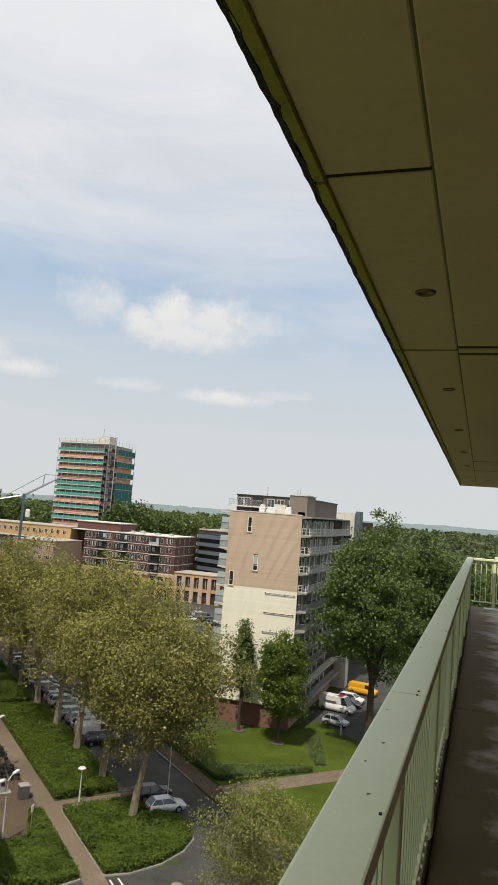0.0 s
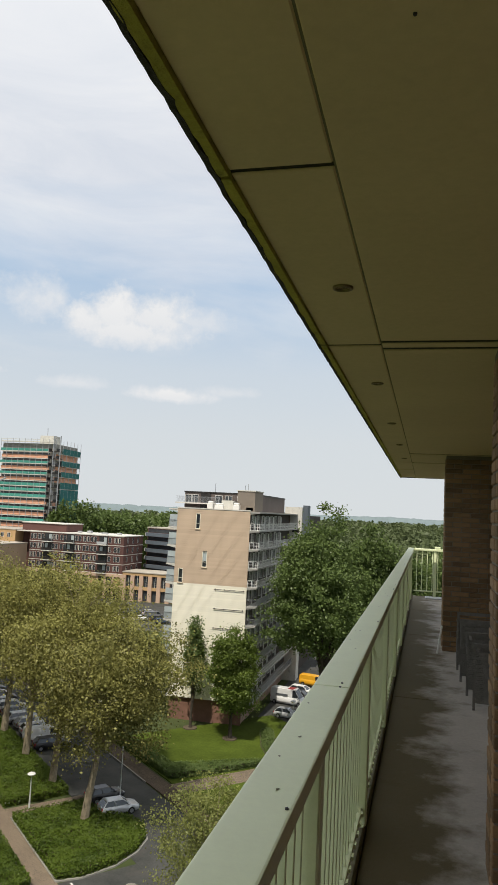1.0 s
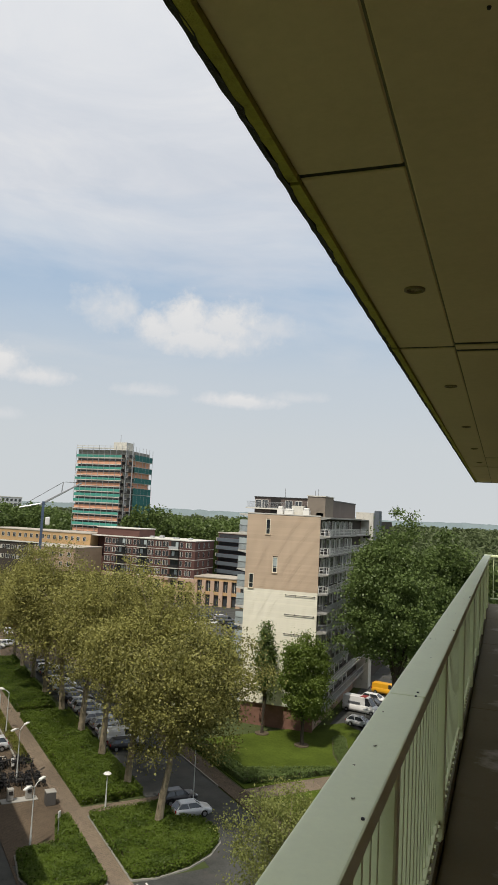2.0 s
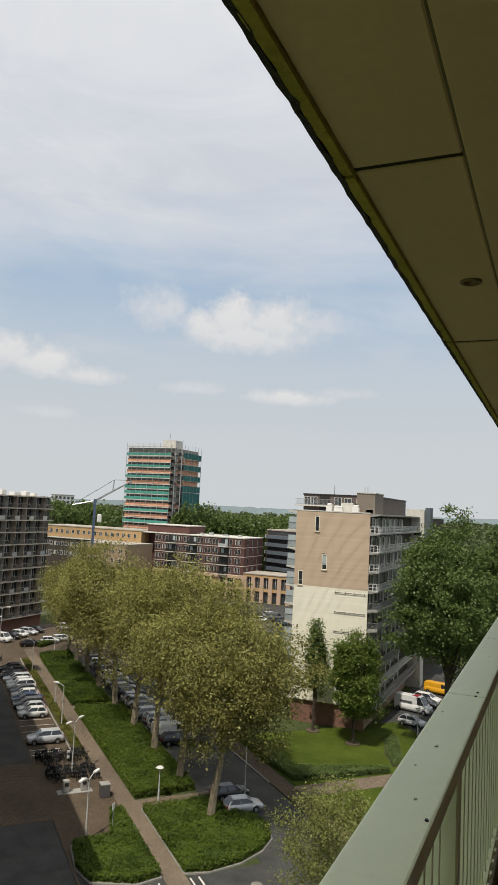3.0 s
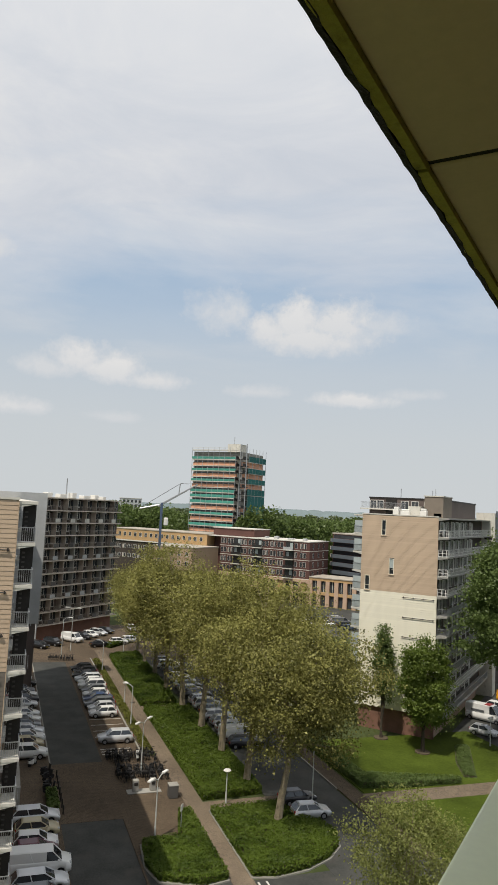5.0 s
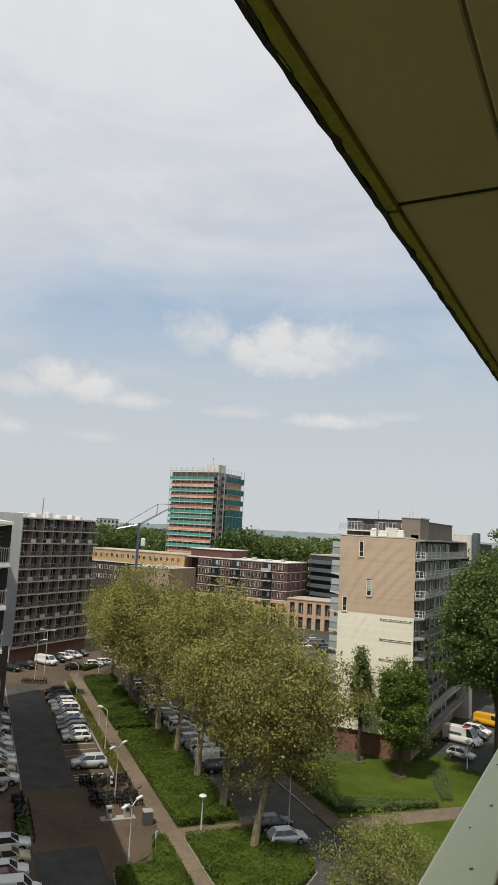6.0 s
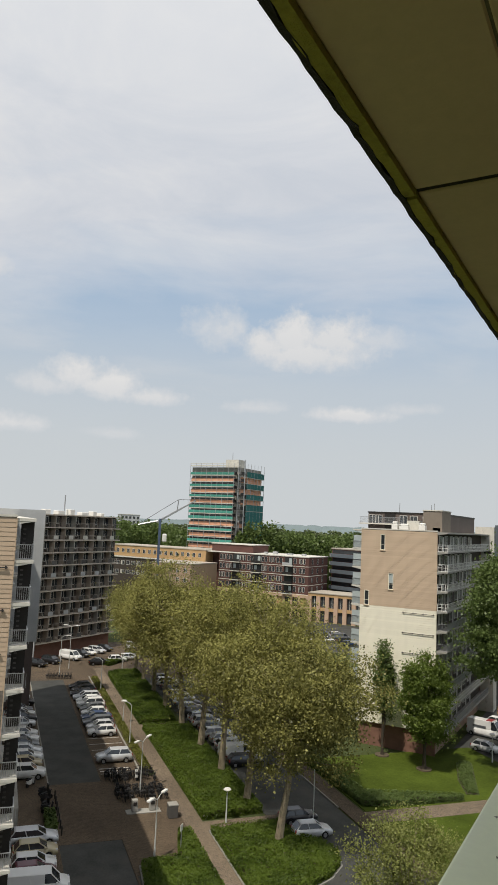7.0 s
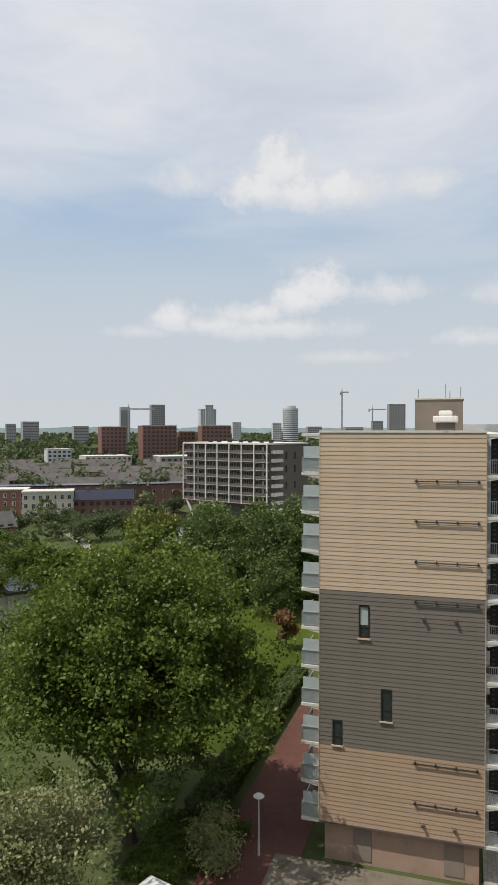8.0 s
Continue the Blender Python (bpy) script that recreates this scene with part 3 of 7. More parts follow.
def edge_dirt(m, x0, x1, col):
    """Damp dirt gathered along the railing side, with a ragged border."""
    t = m.node_tree
    L = t.links.new
    p = t.nodes["Principled BSDF"]
    was = p.inputs["Base Color"].links[0].from_socket
    co, sx = nd(t, "ShaderNodeTexCoord"), nd(t, "ShaderNodeSeparateXYZ")
    L(co.outputs["Object"], sx.inputs[0])
    n = nd(t, "ShaderNodeTexNoise", Scale=2.2, Detail=6.0, Roughness=0.65)
    L(co.outputs["Object"], n.inputs["Vector"])
    a = nd(t, "ShaderNodeMath")
    a.operation = "MULTIPLY_ADD"
    L(n.outputs["Fac"], a.inputs[0])
    a.inputs[1].default_value = -1.3
    L(sx.outputs["X"], a.inputs[2])
    mr = nd(t, "ShaderNodeMapRange")
    L(a.outputs[0], mr.inputs["Value"])
    mr.inputs["From Min"].default_value, mr.inputs["From Max"].default_value = x0 - 0.65, x1 - 0.65
    mr.inputs["To Min"].default_value, mr.inputs["To Max"].default_value = 0.9, 0.0
    mx = nd(t, "ShaderNodeMix")
    mx.data_type = "RGBA"
    L(mr.outputs[0], mx.inputs["Factor"])
    L(was, mx.inputs[6])
    mx.inputs[7].default_value = (*col, 1)
    L(mx.outputs[2], p.inputs["Base Color"])


edge_dirt(M["gallery_floor"], -0.02, 0.28, (0.085, 0.062, 0.014))
slab_joints = [-6.0, -0.7, 3.3, 6.93, 10.70, 13.6]
edges = [BACK_Y] + slab_joints[1:] + [END_Y]
floor_ob = thing("gallery_floor", "damp stained grey concrete gallery floor", "floor", kind="structure")
for a, b in zip(edges, edges[1:]):
    part("slab", rbox(-0.27, 1.5, a + 0.006, b - 0.006, FLOOR_Z - 0.2, FLOOR_Z, 0.006), M["gallery_floor"], floor_ob)
part("bedding", boxes((-0.24, 1.48, BACK_Y, END_Y, FLOOR_Z - 0.19, FLOOR_Z - 0.02)), M["curb"], floor_ob)
solid("gallery_curb", rbox(-0.36, -0.272, BACK_Y, END_Y, FLOOR_Z - 0.22, FLOOR_Z + 0.03, 0.012), M["curb"], "mossy concrete edge under the railing", "curb")
solid("gallery_wall", boxes((1.5, 1.8, BACK_Y, END_Y, 0.0, CEIL + 0.3)), M["brick_far"], "plain brick wall of the flats behind the gallery", "wall")
solid("wall_back", boxes((-0.36, 1.5, BACK_Y - 0.3, BACK_Y, FLOOR_Z - 0.2, CEIL + 0.3)), M["brick_far"], "plain brick wall closing the gallery", "wall")
solid("own_flats", boxes((1.8, 12.0, -40, END_Y, 0, CEIL + 0.3)), M["brick_far"], "brick body of the block of flats", "building")

# ceiling: boards on a dark backing, in one mesh
bm = bmesh.new()
for a, b in zip((BACK_Y, 1.694, 3.58, 10.99, 12.63), (1.670, 3.54, 10.93, 12.57, 14.85)):
    box(bm, -0.512, -0.245, a, b, CEIL, CEIL + 0.03)
for a, b in zip((BACK_Y, 3.51, 3.65, 9.54, 11.02), (3.45, 3.59, 9.43, 10.91, 14.85)):
    box(bm, -0.2375, 1.5, a, b, CEIL - 0.006, CEIL + 0.03)
bmesh.ops.bevel(bm, geom=bm.edges[:], offset=0.004, segments=1, affect="EDGES")
solid("ceiling", bm, M["ceiling_panel"], "yellowish painted board ceiling over the gallery", "ceiling")
solid("trim_strip", boxes((-0.2448, -0.2377, BACK_Y, 14.85, CEIL + 0.004, CEIL + 0.03)), M["curb"], "dirty dark seam between two rows of ceiling boards", "trim")
bm = boxes(*[(-0.512, -0.2452, a, b, CEIL + 0.006, CEIL + 0.03) for a, b in ((1.6702, 1.6938), (3.5402, 3.5798), (10.9302, 10.9898), (12.5702, 12.6298))],
           *[(-0.2372, 1.5, a, b, CEIL + 0.001, CEIL + 0.03) for a, b in ((3.4502, 3.5098), (3.5902, 3.6498), (9.4302, 9.5398), (10.9102, 11.0198))])
solid("trim_joint", bm, M["black_edge"], "dark open joints between ceiling boards", "trim")
solid("roof_slab", boxes((-0.55, 12.0, BACK_Y - 0.3, 14.84, CEIL + 0.032, CEIL + 0.30)), M["steel_dark"], "roof slab over the gallery", "roof")
bm = bmesh.new()
rng = np.random.default_rng(5)
for a, b in ((BACK_Y, 1.672), (1.69, 3.545), (3.56, 10.955), (10.97, 14.86)):
    ys = np.arange(a, b, 0.05).tolist() + [b]
    prev = None
    for y in ys:
        w = 0.0015 * rng.normal()
        ring = [bm.verts.new(p) for p in ((-0.513, y, CEIL - 0.014), (-0.541 + w * 1.5, y, CEIL - 0.014 + w * .3), (-0.541, y, CEIL + 0.05), (-0.513, y, CEIL + 0.05))]
        if prev:
            for k in range(4):
                bm.faces.new((prev[k], prev[(k + 1) % 4], ring[(k + 1) % 4], ring[k]))
        else:
            bm.faces.new(ring)
        prev = ring
    bm.faces.new(prev[::-1])
bmesh.ops.recalc_face_normals(bm, faces=bm.faces[:])
solid("trim_edge", bm, M["moss_edge"], "green algae-stained edge strip of the roof", "trim")
bm = bmesh.new()
prev = None
for y in np.arange(BACK_Y, 14.88, 0.035):
    w, d = abs(0.0012 * rng.normal()) + 0.001, 0.0014 * rng.normal()
    ring = [bm.verts.new(p) for p in ((-0.5405 + d * 2.2, y, CEIL - 0.0155), (-0.556 - w, y, CEIL - 0.011 + d), (-0.561, y, CEIL + 0.06), (-0.5445, y, CEIL + 0.06))]
    if prev:
        for k in range(4):
            bm.faces.new((prev[k], prev[(k + 1) % 4], ring[(k + 1) % 4], ring[k]))
    prev = ring
bmesh.ops.recalc_face_normals(bm, faces=bm.faces[:])
solid("trim_drip", bm, M["black_edge"], "ragged black drip edge of the roof", "trim")
solid("ceiling_mark", tubes(((-0.04, 1.16, CEIL - 0.010), (-0.04, 1.16, CEIL - 0.006), 0.003, 0.004), n=8), M["steel_dark"], "small dark fixing plug in the ceiling", "fixing", kind="")
solid("fascia", boxes((-0.562, -0.5525, BACK_Y, 14.88, CEIL + 0.061, CEIL + 0.36)), M["steel_dark"], "dark roof fascia", "trim")
solid("fascia", boxes((-0.5525, 12.0, 14.87, 14.9, CEIL - 0.01, CEIL + 0.36)), M["steel_dark"], "dark roof fascia at the gallery's end", "trim")

# ceiling spots: ring, recessed cup and lens
bm = bmesh.new()
n = 24
prof = [(0.039, 0.0), (0.039, -0.007), (0.031, -0.009), (0.026, -0.002), (0.024, 0.02)]
rings = [[bm.verts.new((r * math.cos(k * math.tau / n), r * math.sin(k * math.tau / n), z)) for k in range(n)] for r, z in prof]
for a, b in zip(rings, rings[1:]):
    for k in range(n):
        bm.faces.new((a[k], b[k], b[(k + 1) % n], a[(k + 1) % n]))
spot = thing("ceiling_spot", "small round brass-toned ceiling spot, unlit", "ceiling light", pose(-0.33, 2.63, CEIL), group="ceiling spots")
M["spot_metal"] = material("tarnished_brass", (0.20, 0.16, 0.08), 0.4, 0.8, 0.3, 20.0, 90.0, 0.05)
part("ring", bm, M["spot_metal"], spot, smooth=True)
part("lens", tubes(((0, 0, 0.0), (0, 0, 0.012), 0.025, 0.025), n=16), M["glass"], spot, "dark glass lens")
for y in (4.58, 6.52, 8.4, 10.25, 0.7, -1.25):
    copy_thing(spot, pose(-0.33, y, CEIL))

# railing
rail = thing("railing", "pale green painted steel gallery railing with slats", "railing", kind="structure")
RX0, RX1 = -0.379, -0.249
joints = [BACK_Y, -1.11, 2.61, 6.33, 10.05, 13.77, END_Y]
for a, b in zip(joints, joints[1:]):
    bm = boxes((RX0, RX1, a + 0.003, b - 0.003, RAIL_TOP - 0.05, RAIL_TOP))
    bevelled(bm, 0.006, 2)
    part("handrail", bm, M["rail_green"], rail)
post_ys = [2.1 + 1.855 * k for k in range(-6, 8)]
post_mesh = mesh_of("post", rbox(-0.342, -0.268, -0.032, 0.032, FLOOR_Z + 0.03, RAIL_TOP - 0.051, 0.006), M["rail_green"])
foot_mesh = mesh_of("foot_plate", rbox(-0.352, -0.276, -0.05, 0.05, FLOOR_Z + 0.028, FLOOR_Z + 0.04, 0.003), M["rail_green"])
slat_mesh = mesh_of("slat", rbox(-0.331, -0.305, -0.008, 0.008, FLOOR_Z + 0.12, RAIL_TOP - 0.07, 0.002), M["rail_green"])
for y in post_ys:
    part("post", post_mesh, None, rail, at=pose(0, y, 0))
    part("foot_plate", foot_mesh, None, rail, at=pose(0, y, 0))
for y in post_ys[:-1]:
    part("top_bar", rbox(-0.335, -0.301, y + 0.033, y + 1.822, RAIL_TOP - 0.085, RAIL_TOP - 0.065, 0.003), M["rail_green"], rail)
    bar_bm = rbox(-0.335, -0.290, y + 0.033, y + 1.822, FLOOR_Z + 0.10, FLOOR_Z + 0.125, 0.003)
    if y > -3:
        for k in range(15):
            ys = y + 0.033 + 1.79 * (k + 0.5) / 15
            box(bar_bm, -0.2899, -0.280, ys - 0.018, ys + 0.018, FLOOR_Z + 0.105, FLOOR_Z + 0.122)
    part("bottom_bar", bar_bm, M["rail_green"], rail)
    if y < -3:
        continue
    for k in range(15):
        ys = y + 0.033 + 1.79 * (k + 0.5) / 15
        part("slat", slat_mesh, None, rail, at=pose(0, ys, 0))
bolt_mesh = mesh_of("screw", tubes(((0, 0, RAIL_TOP - 0.002), (0, 0, RAIL_TOP + 0.004), 0.0045, 0.0035), n=8), M["steel_dark"])
for y in (1.5, 2.60, 2.66, 4.3, 6.3, 6.4, 10.1):
    part("screw", bolt_mesh, None, rail, at=pose(-0.262 - 0.02 * (y % 0.3 > 0.15), y, 0))
rng = random.Random(4)
for k in range(20):
    y, x = rng.uniform(0.9, 7.0), rng.uniform(RX0 + 0.015, RX1 - 0.015)
    bm = bmesh.new()
    vs = [bm.verts.new((0.004 * rng.uniform(.4, 1.6) * math.cos(a), 0.005 * rng.uniform(.4, 2.0) * math.sin(a), 0)) for a in np.linspace(0, 5.6, 8)]
    bm.faces.new(vs)
    part("chip", bm, M["curb"], rail, "dark spot of chipped paint", at=pose(x, y, RAIL_TOP + 0.0012))
end_rail = thing("end_railing", "pale green painted steel railing across the gallery's end", "railing", kind="structure")
part("handrail", rbox(RX1 + 0.002, 0.62, END_Y - 0.11, END_Y - 0.01, RAIL_TOP - 0.05, RAIL_TOP - 0.002, 0.006), M["rail_green"], end_rail)
part("handrail", rbox(0.18, 0.3, END_Y - 0.10, END_Y - 0.0, RAIL_TOP + 0.0, RAIL_TOP + 0.05, 0.006), M["rail_green"], end_rail)
part("bottom_bar", rbox(RX1 + 0.002, 1.4, END_Y - 0.075, END_Y - 0.035, FLOOR_Z + 0.10, FLOOR_Z + 0.125, 0.003), M["rail_green"], end_rail)
part("handrail", rbox(0.63, 1.45, END_Y - 0.11, END_Y - 0.01, RAIL_TOP - 0.05, RAIL_TOP - 0.002, 0.006), M["rail_green"], end_rail)
for k in range(14):
    part("slat", rbox(-0.2 + 0.11 * k, -0.184 + 0.11 * k, END_Y - 0.07, END_Y - 0.045, FLOOR_Z + 0.126, RAIL_TOP - 0.05, 0.002), M["rail_green"], end_rail)
for x in (0.16, 0.95):
    part("post", rbox(x, x + 0.06, END_Y - 0.085, END_Y - 0.03, FLOOR_Z, RAIL_TOP - 0.05, 0.005), M["rail_green"], end_rail)
solid("end_step", rbox(0.0, 0.9, END_Y - 0.55, END_Y - 0.16, FLOOR_Z, FLOOR_Z + 0.02, 0.004), M["galv"], "flat metal cover at the gallery's end", "cover")

# chairs pushed together by the wall


def rattan_chair(m, tall):
    c = thing("rattan_chair", "dark grey woven rattan garden chair seen from behind", "chair", m, "rattan chairs")
    back = part("backrest", boxes((0.003, 0.010, -0.26, 0.26, 0.06, tall - 0.05)), M["rattan"], c)
    for k in range(13):
        z = 0.06 + k * (tall - 0.1) / 13
        part("strand", boxes((-0.003 - 0.003 * (k % 2), 0.013 + 0.004 * (k % 2), -0.261, 0.261, z, z + (tall - 0.1) / 13 * 0.88)), M["rattan"], back)
    part("back_frame", boxes((-0.012, 0.026, -0.285, -0.262, 0, tall), (-0.012, 0.026, 0.262, 0.285, 0, tall), (-0.012, 0.026, -0.285, 0.285, tall + 0.001, tall + 0.03)), M["rattan"], c)
    part("seat", rbox(0.03, 0.5, -0.26, 0.26, 0.36, 0.42, 0.012), M["rattan"], c)
    for y in (-0.245, 0.245):
        part("leg", boxes((0.45, 0.485, y - 0.018, y + 0.018, 0, 0.36)), M["rattan"], c)
        part("armrest", rbox(0.03, 0.48, y - 0.02, y + 0.02, 0.46, 0.50, 0.008), M["rattan"], c)
    return c


for x, y, tall, turn in ((0.47, 6.72, 0.54, 86), (0.44, 7.25, 0.56, 88), (0.41, 7.85, 0.60, 90), (0.40, 8.45, 0.60, 91)):
    rattan_chair(pose(x + 0.24, y, FLOOR_Z, 0, 0, turn), tall)
solid("white_prop", tubes(((0.16, 9.35, FLOOR_Z), (0.215, 9.5, FLOOR_Z + 0.32), 0.012), n=6), M["white"], "thin white stick leaning on the brick pier", "stick", kind="")


def brick_pier(name, x0, y0, x1, y1, label):
    """A pier of separate bricks in stretcher bond round a mortar core."""
    ob = thing(name, label, "pier", kind="structure")
    part("core", boxes((x0 + 0.008, x1, y0 + 0.008, y1, FLOOR_Z, CEIL - 0.005)), M["mortar"], ob)
    stretch_m = mesh_of("brick", rbox(0, 0.205, 0, 0.1, 0, 0.052, 0.004), M["brick"])
    side_m = mesh_of("brick", rbox(0, 0.1, 0, 0.205, 0, 0.052, 0.004), M["brick"])
    half_m = mesh_of("brick", rbox(0, 0.095, 0, 0.1, 0, 0.052, 0.004), M["brick"])
    rng = random.Random(8)
    z, row = FLOOR_Z + 0.005, 0
    while z < CEIL - 0.06:
        x = x0 if row % 2 == 0 else x0 + 0.108
        if row % 2:
            part("brick", half_m, None, ob, at=pose(x0, y0 + rng.uniform(-.002, .002), z))
        while x + 0.1 < x1:
            part("brick", stretch_m, None, ob, at=pose(x, y0 + rng.uniform(-.003, .002), z))
            x += 0.216
        y = y0 + (0.112 if row % 2 == 0 else 0.112)
        while y + 0.1 < y1:
            part("brick", side_m, None, ob, at=pose(x0 + rng.uniform(-.003, .002), y, z))
            y += 0.216
        z, row = z + 0.0625, row + 1


brick_pier("pier_near", 0.312, 3.46, 0.95, 3.8, "rough brown brick pier beside the gallery")
brick_pier("pier_far", 0.222, 9.57, 1.5, 10.4, "brown brick pier narrowing the gallery")

# ---- blocks of flats ----
STOREY = 2.775
# gallery back walls: the shade of the recesses is put into this dark colour
M["recess"] = material("wall_with_recess_shade", (0.055, 0.044, 0.036), 0.85, 0, 0.2, 0.5, 8.0, 0.05)
M["curtain"] = material("pale_curtain", (0.42, 0.40, 0.36), 0.9, 0, 0.25, 2.0, 12.0, 0.0, rand=0.9)
M["net_green"] = material("green_scaffold_net", (0.07, 0.30, 0.24), 0.85, 0, 0.25, 0.4, 6.0, 0.0, rand=0.5)
# darker copy of the net, with the shade of the tower's right face painted in
M["net_teal_shaded"] = material("shaded_side_scaffold_net", (0.035, 0.17, 0.16), 0.85, 0, 0.25, 0.4, 6.0, 0.0, rand=0.4)
M["net_orange"] = material("orange_brick_band", (0.60, 0.32, 0.21), 0.85, 0, 0.2, 0.4, 6.0, 0.0, rand=0.4)
M["rail_panel"] = material("dull_grey_railing_panel", (0.085, 0.080, 0.075), 0.7, 0, 0.25, 0.6, 9.0, 0.0, rand=0.9)
M["slab_grey"] = material("weathered_grey_slab", (0.33, 0.32, 0.29), 0.85, 0, 0.2, 0.5, 9.0, 0.05)
M["rail_beige"] = material("weathered_beige_railing", (0.30, 0.265, 0.225), 0.7, 0, 0.2, 0.6, 9.0, 0.0)
M["fin_beige"] = material("beige_balcony_partition", (0.36, 0.30, 0.245), 0.85, 0, 0.2, 0.6, 9.0, 0.0, rand=0.5)
M["slab_beige"] = material("weathered_beige_slab", (0.58, 0.51, 0.43), 0.85, 0, 0.2, 0.5, 9.0, 0.05)
M["blue_grey"] = material("blue_grey_balcony_panel", (0.11, 0.13, 0.15), 0.6, 0, 0.2, 0.5, 6.0, 0.0)
M["window_white"] = material("white_window_frame", (0.62, 0.61, 0.57), 0.5, 0, 0.1, 2.0, 20.0, 0.0)


def facing(az, dist, turn=0.0):
    """A place at an azimuth and distance, with its local -y side turned to the viewer."""
    a = radians(az)
    return Matrix.Translation((-math.sin(a) * dist, math.cos(a) * dist, 0)) @ Matrix.Rotation(a + radians(turn), 4, "Z")


def window_mesh_set(w, h, deep=0.08, bars=1, bar=0.07):
    """Meshes of a window: a frame with bars, a pane, and a curtain half drawn."""
    fr = boxes((-w / 2, w / 2, -deep, 0, 0, bar), (-w / 2, w / 2, -deep, 0, h - bar, h), (-w / 2, -w / 2 + bar, -deep, 0, bar, h - bar), (w / 2 - bar, w / 2, -deep, 0, bar, h - bar))
    for k in range(1, bars + 1):
        x = -w / 2 + w * k / (bars + 1)
        box(fr, x - 0.03, x + 0.03, -deep, 0, 0.07, h - 0.07)
    return (mesh_of("window_frame", fr, M["window_white"]), mesh_of("pane", boxes((-w / 2 + bar, w / 2 - bar, -0.045, -0.03, bar, h - bar)), M["glass_far"]),
            mesh_of("curtain", boxes((-w / 2 + 0.09, -w / 2 + w * 0.38, -0.057, -0.05, 0.1, h - 0.1)), M["curtain"]))


def put_window(parent, sets, at, curtain=False, name="window"):
    ob = new(name)
    ob.parent = parent
    ob.matrix_basis = at
    part("window_frame", sets[0], None, ob)
    part("pane", sets[1], None, ob)
    if curtain:
        part("curtain", sets[2], None, ob)
    return ob


def rail_mesh(length, kind, h=1.05):
    """A storey's balcony railing along local x, standing at local y = 0."""
    bm = boxes((0, length, -0.03, 0.03, h - 0.05, h))
    if kind == "bars":
        box(bm, 0, length, -0.02, 0.02, 0.08, 0.12)
        for k in range(int(length / 0.13)):
            x = 0.06 + k * 0.13
            box(bm, x - 0.012, x + 0.012, -0.012, 0.012, 0.12, h - 0.05)
    elif kind == "grid":
        box(bm, 0, length, -0.03, 0.03, 0.05, 0.11)
        box(bm, 0, length, -0.025, 0.025, 0.52, 0.57)
        for k in range(int(length / 0.55) + 1):
            x = min(0.04 + k * 0.55, length - 0.04)
            box(bm, x - 0.035, x + 0.035, -0.03, 0.03, 0.0, h)
    else:
        box(bm, 0, length, -0.02, 0.02, 0.06, 0.11)
        for k in range(int(length / 0.4)):
            box(bm, 0.1 + k * 0.4, 0.13 + k * 0.4, -0.012, 0.012, 0.11, h - 0.05)
        for k in range(int(length / 1.6) + 1):
            x = min(0.03 + k * 1.6, length - 0.03)
            box(bm, x - 0.03, x + 0.03, -0.03, 0.03, 0.0, h - 0.05)
    return bm


BAR = mesh_of("bar", boxes((-0.012, 0.012, -0.012, 0.012, 0.12, 1.0)), M["galv"])


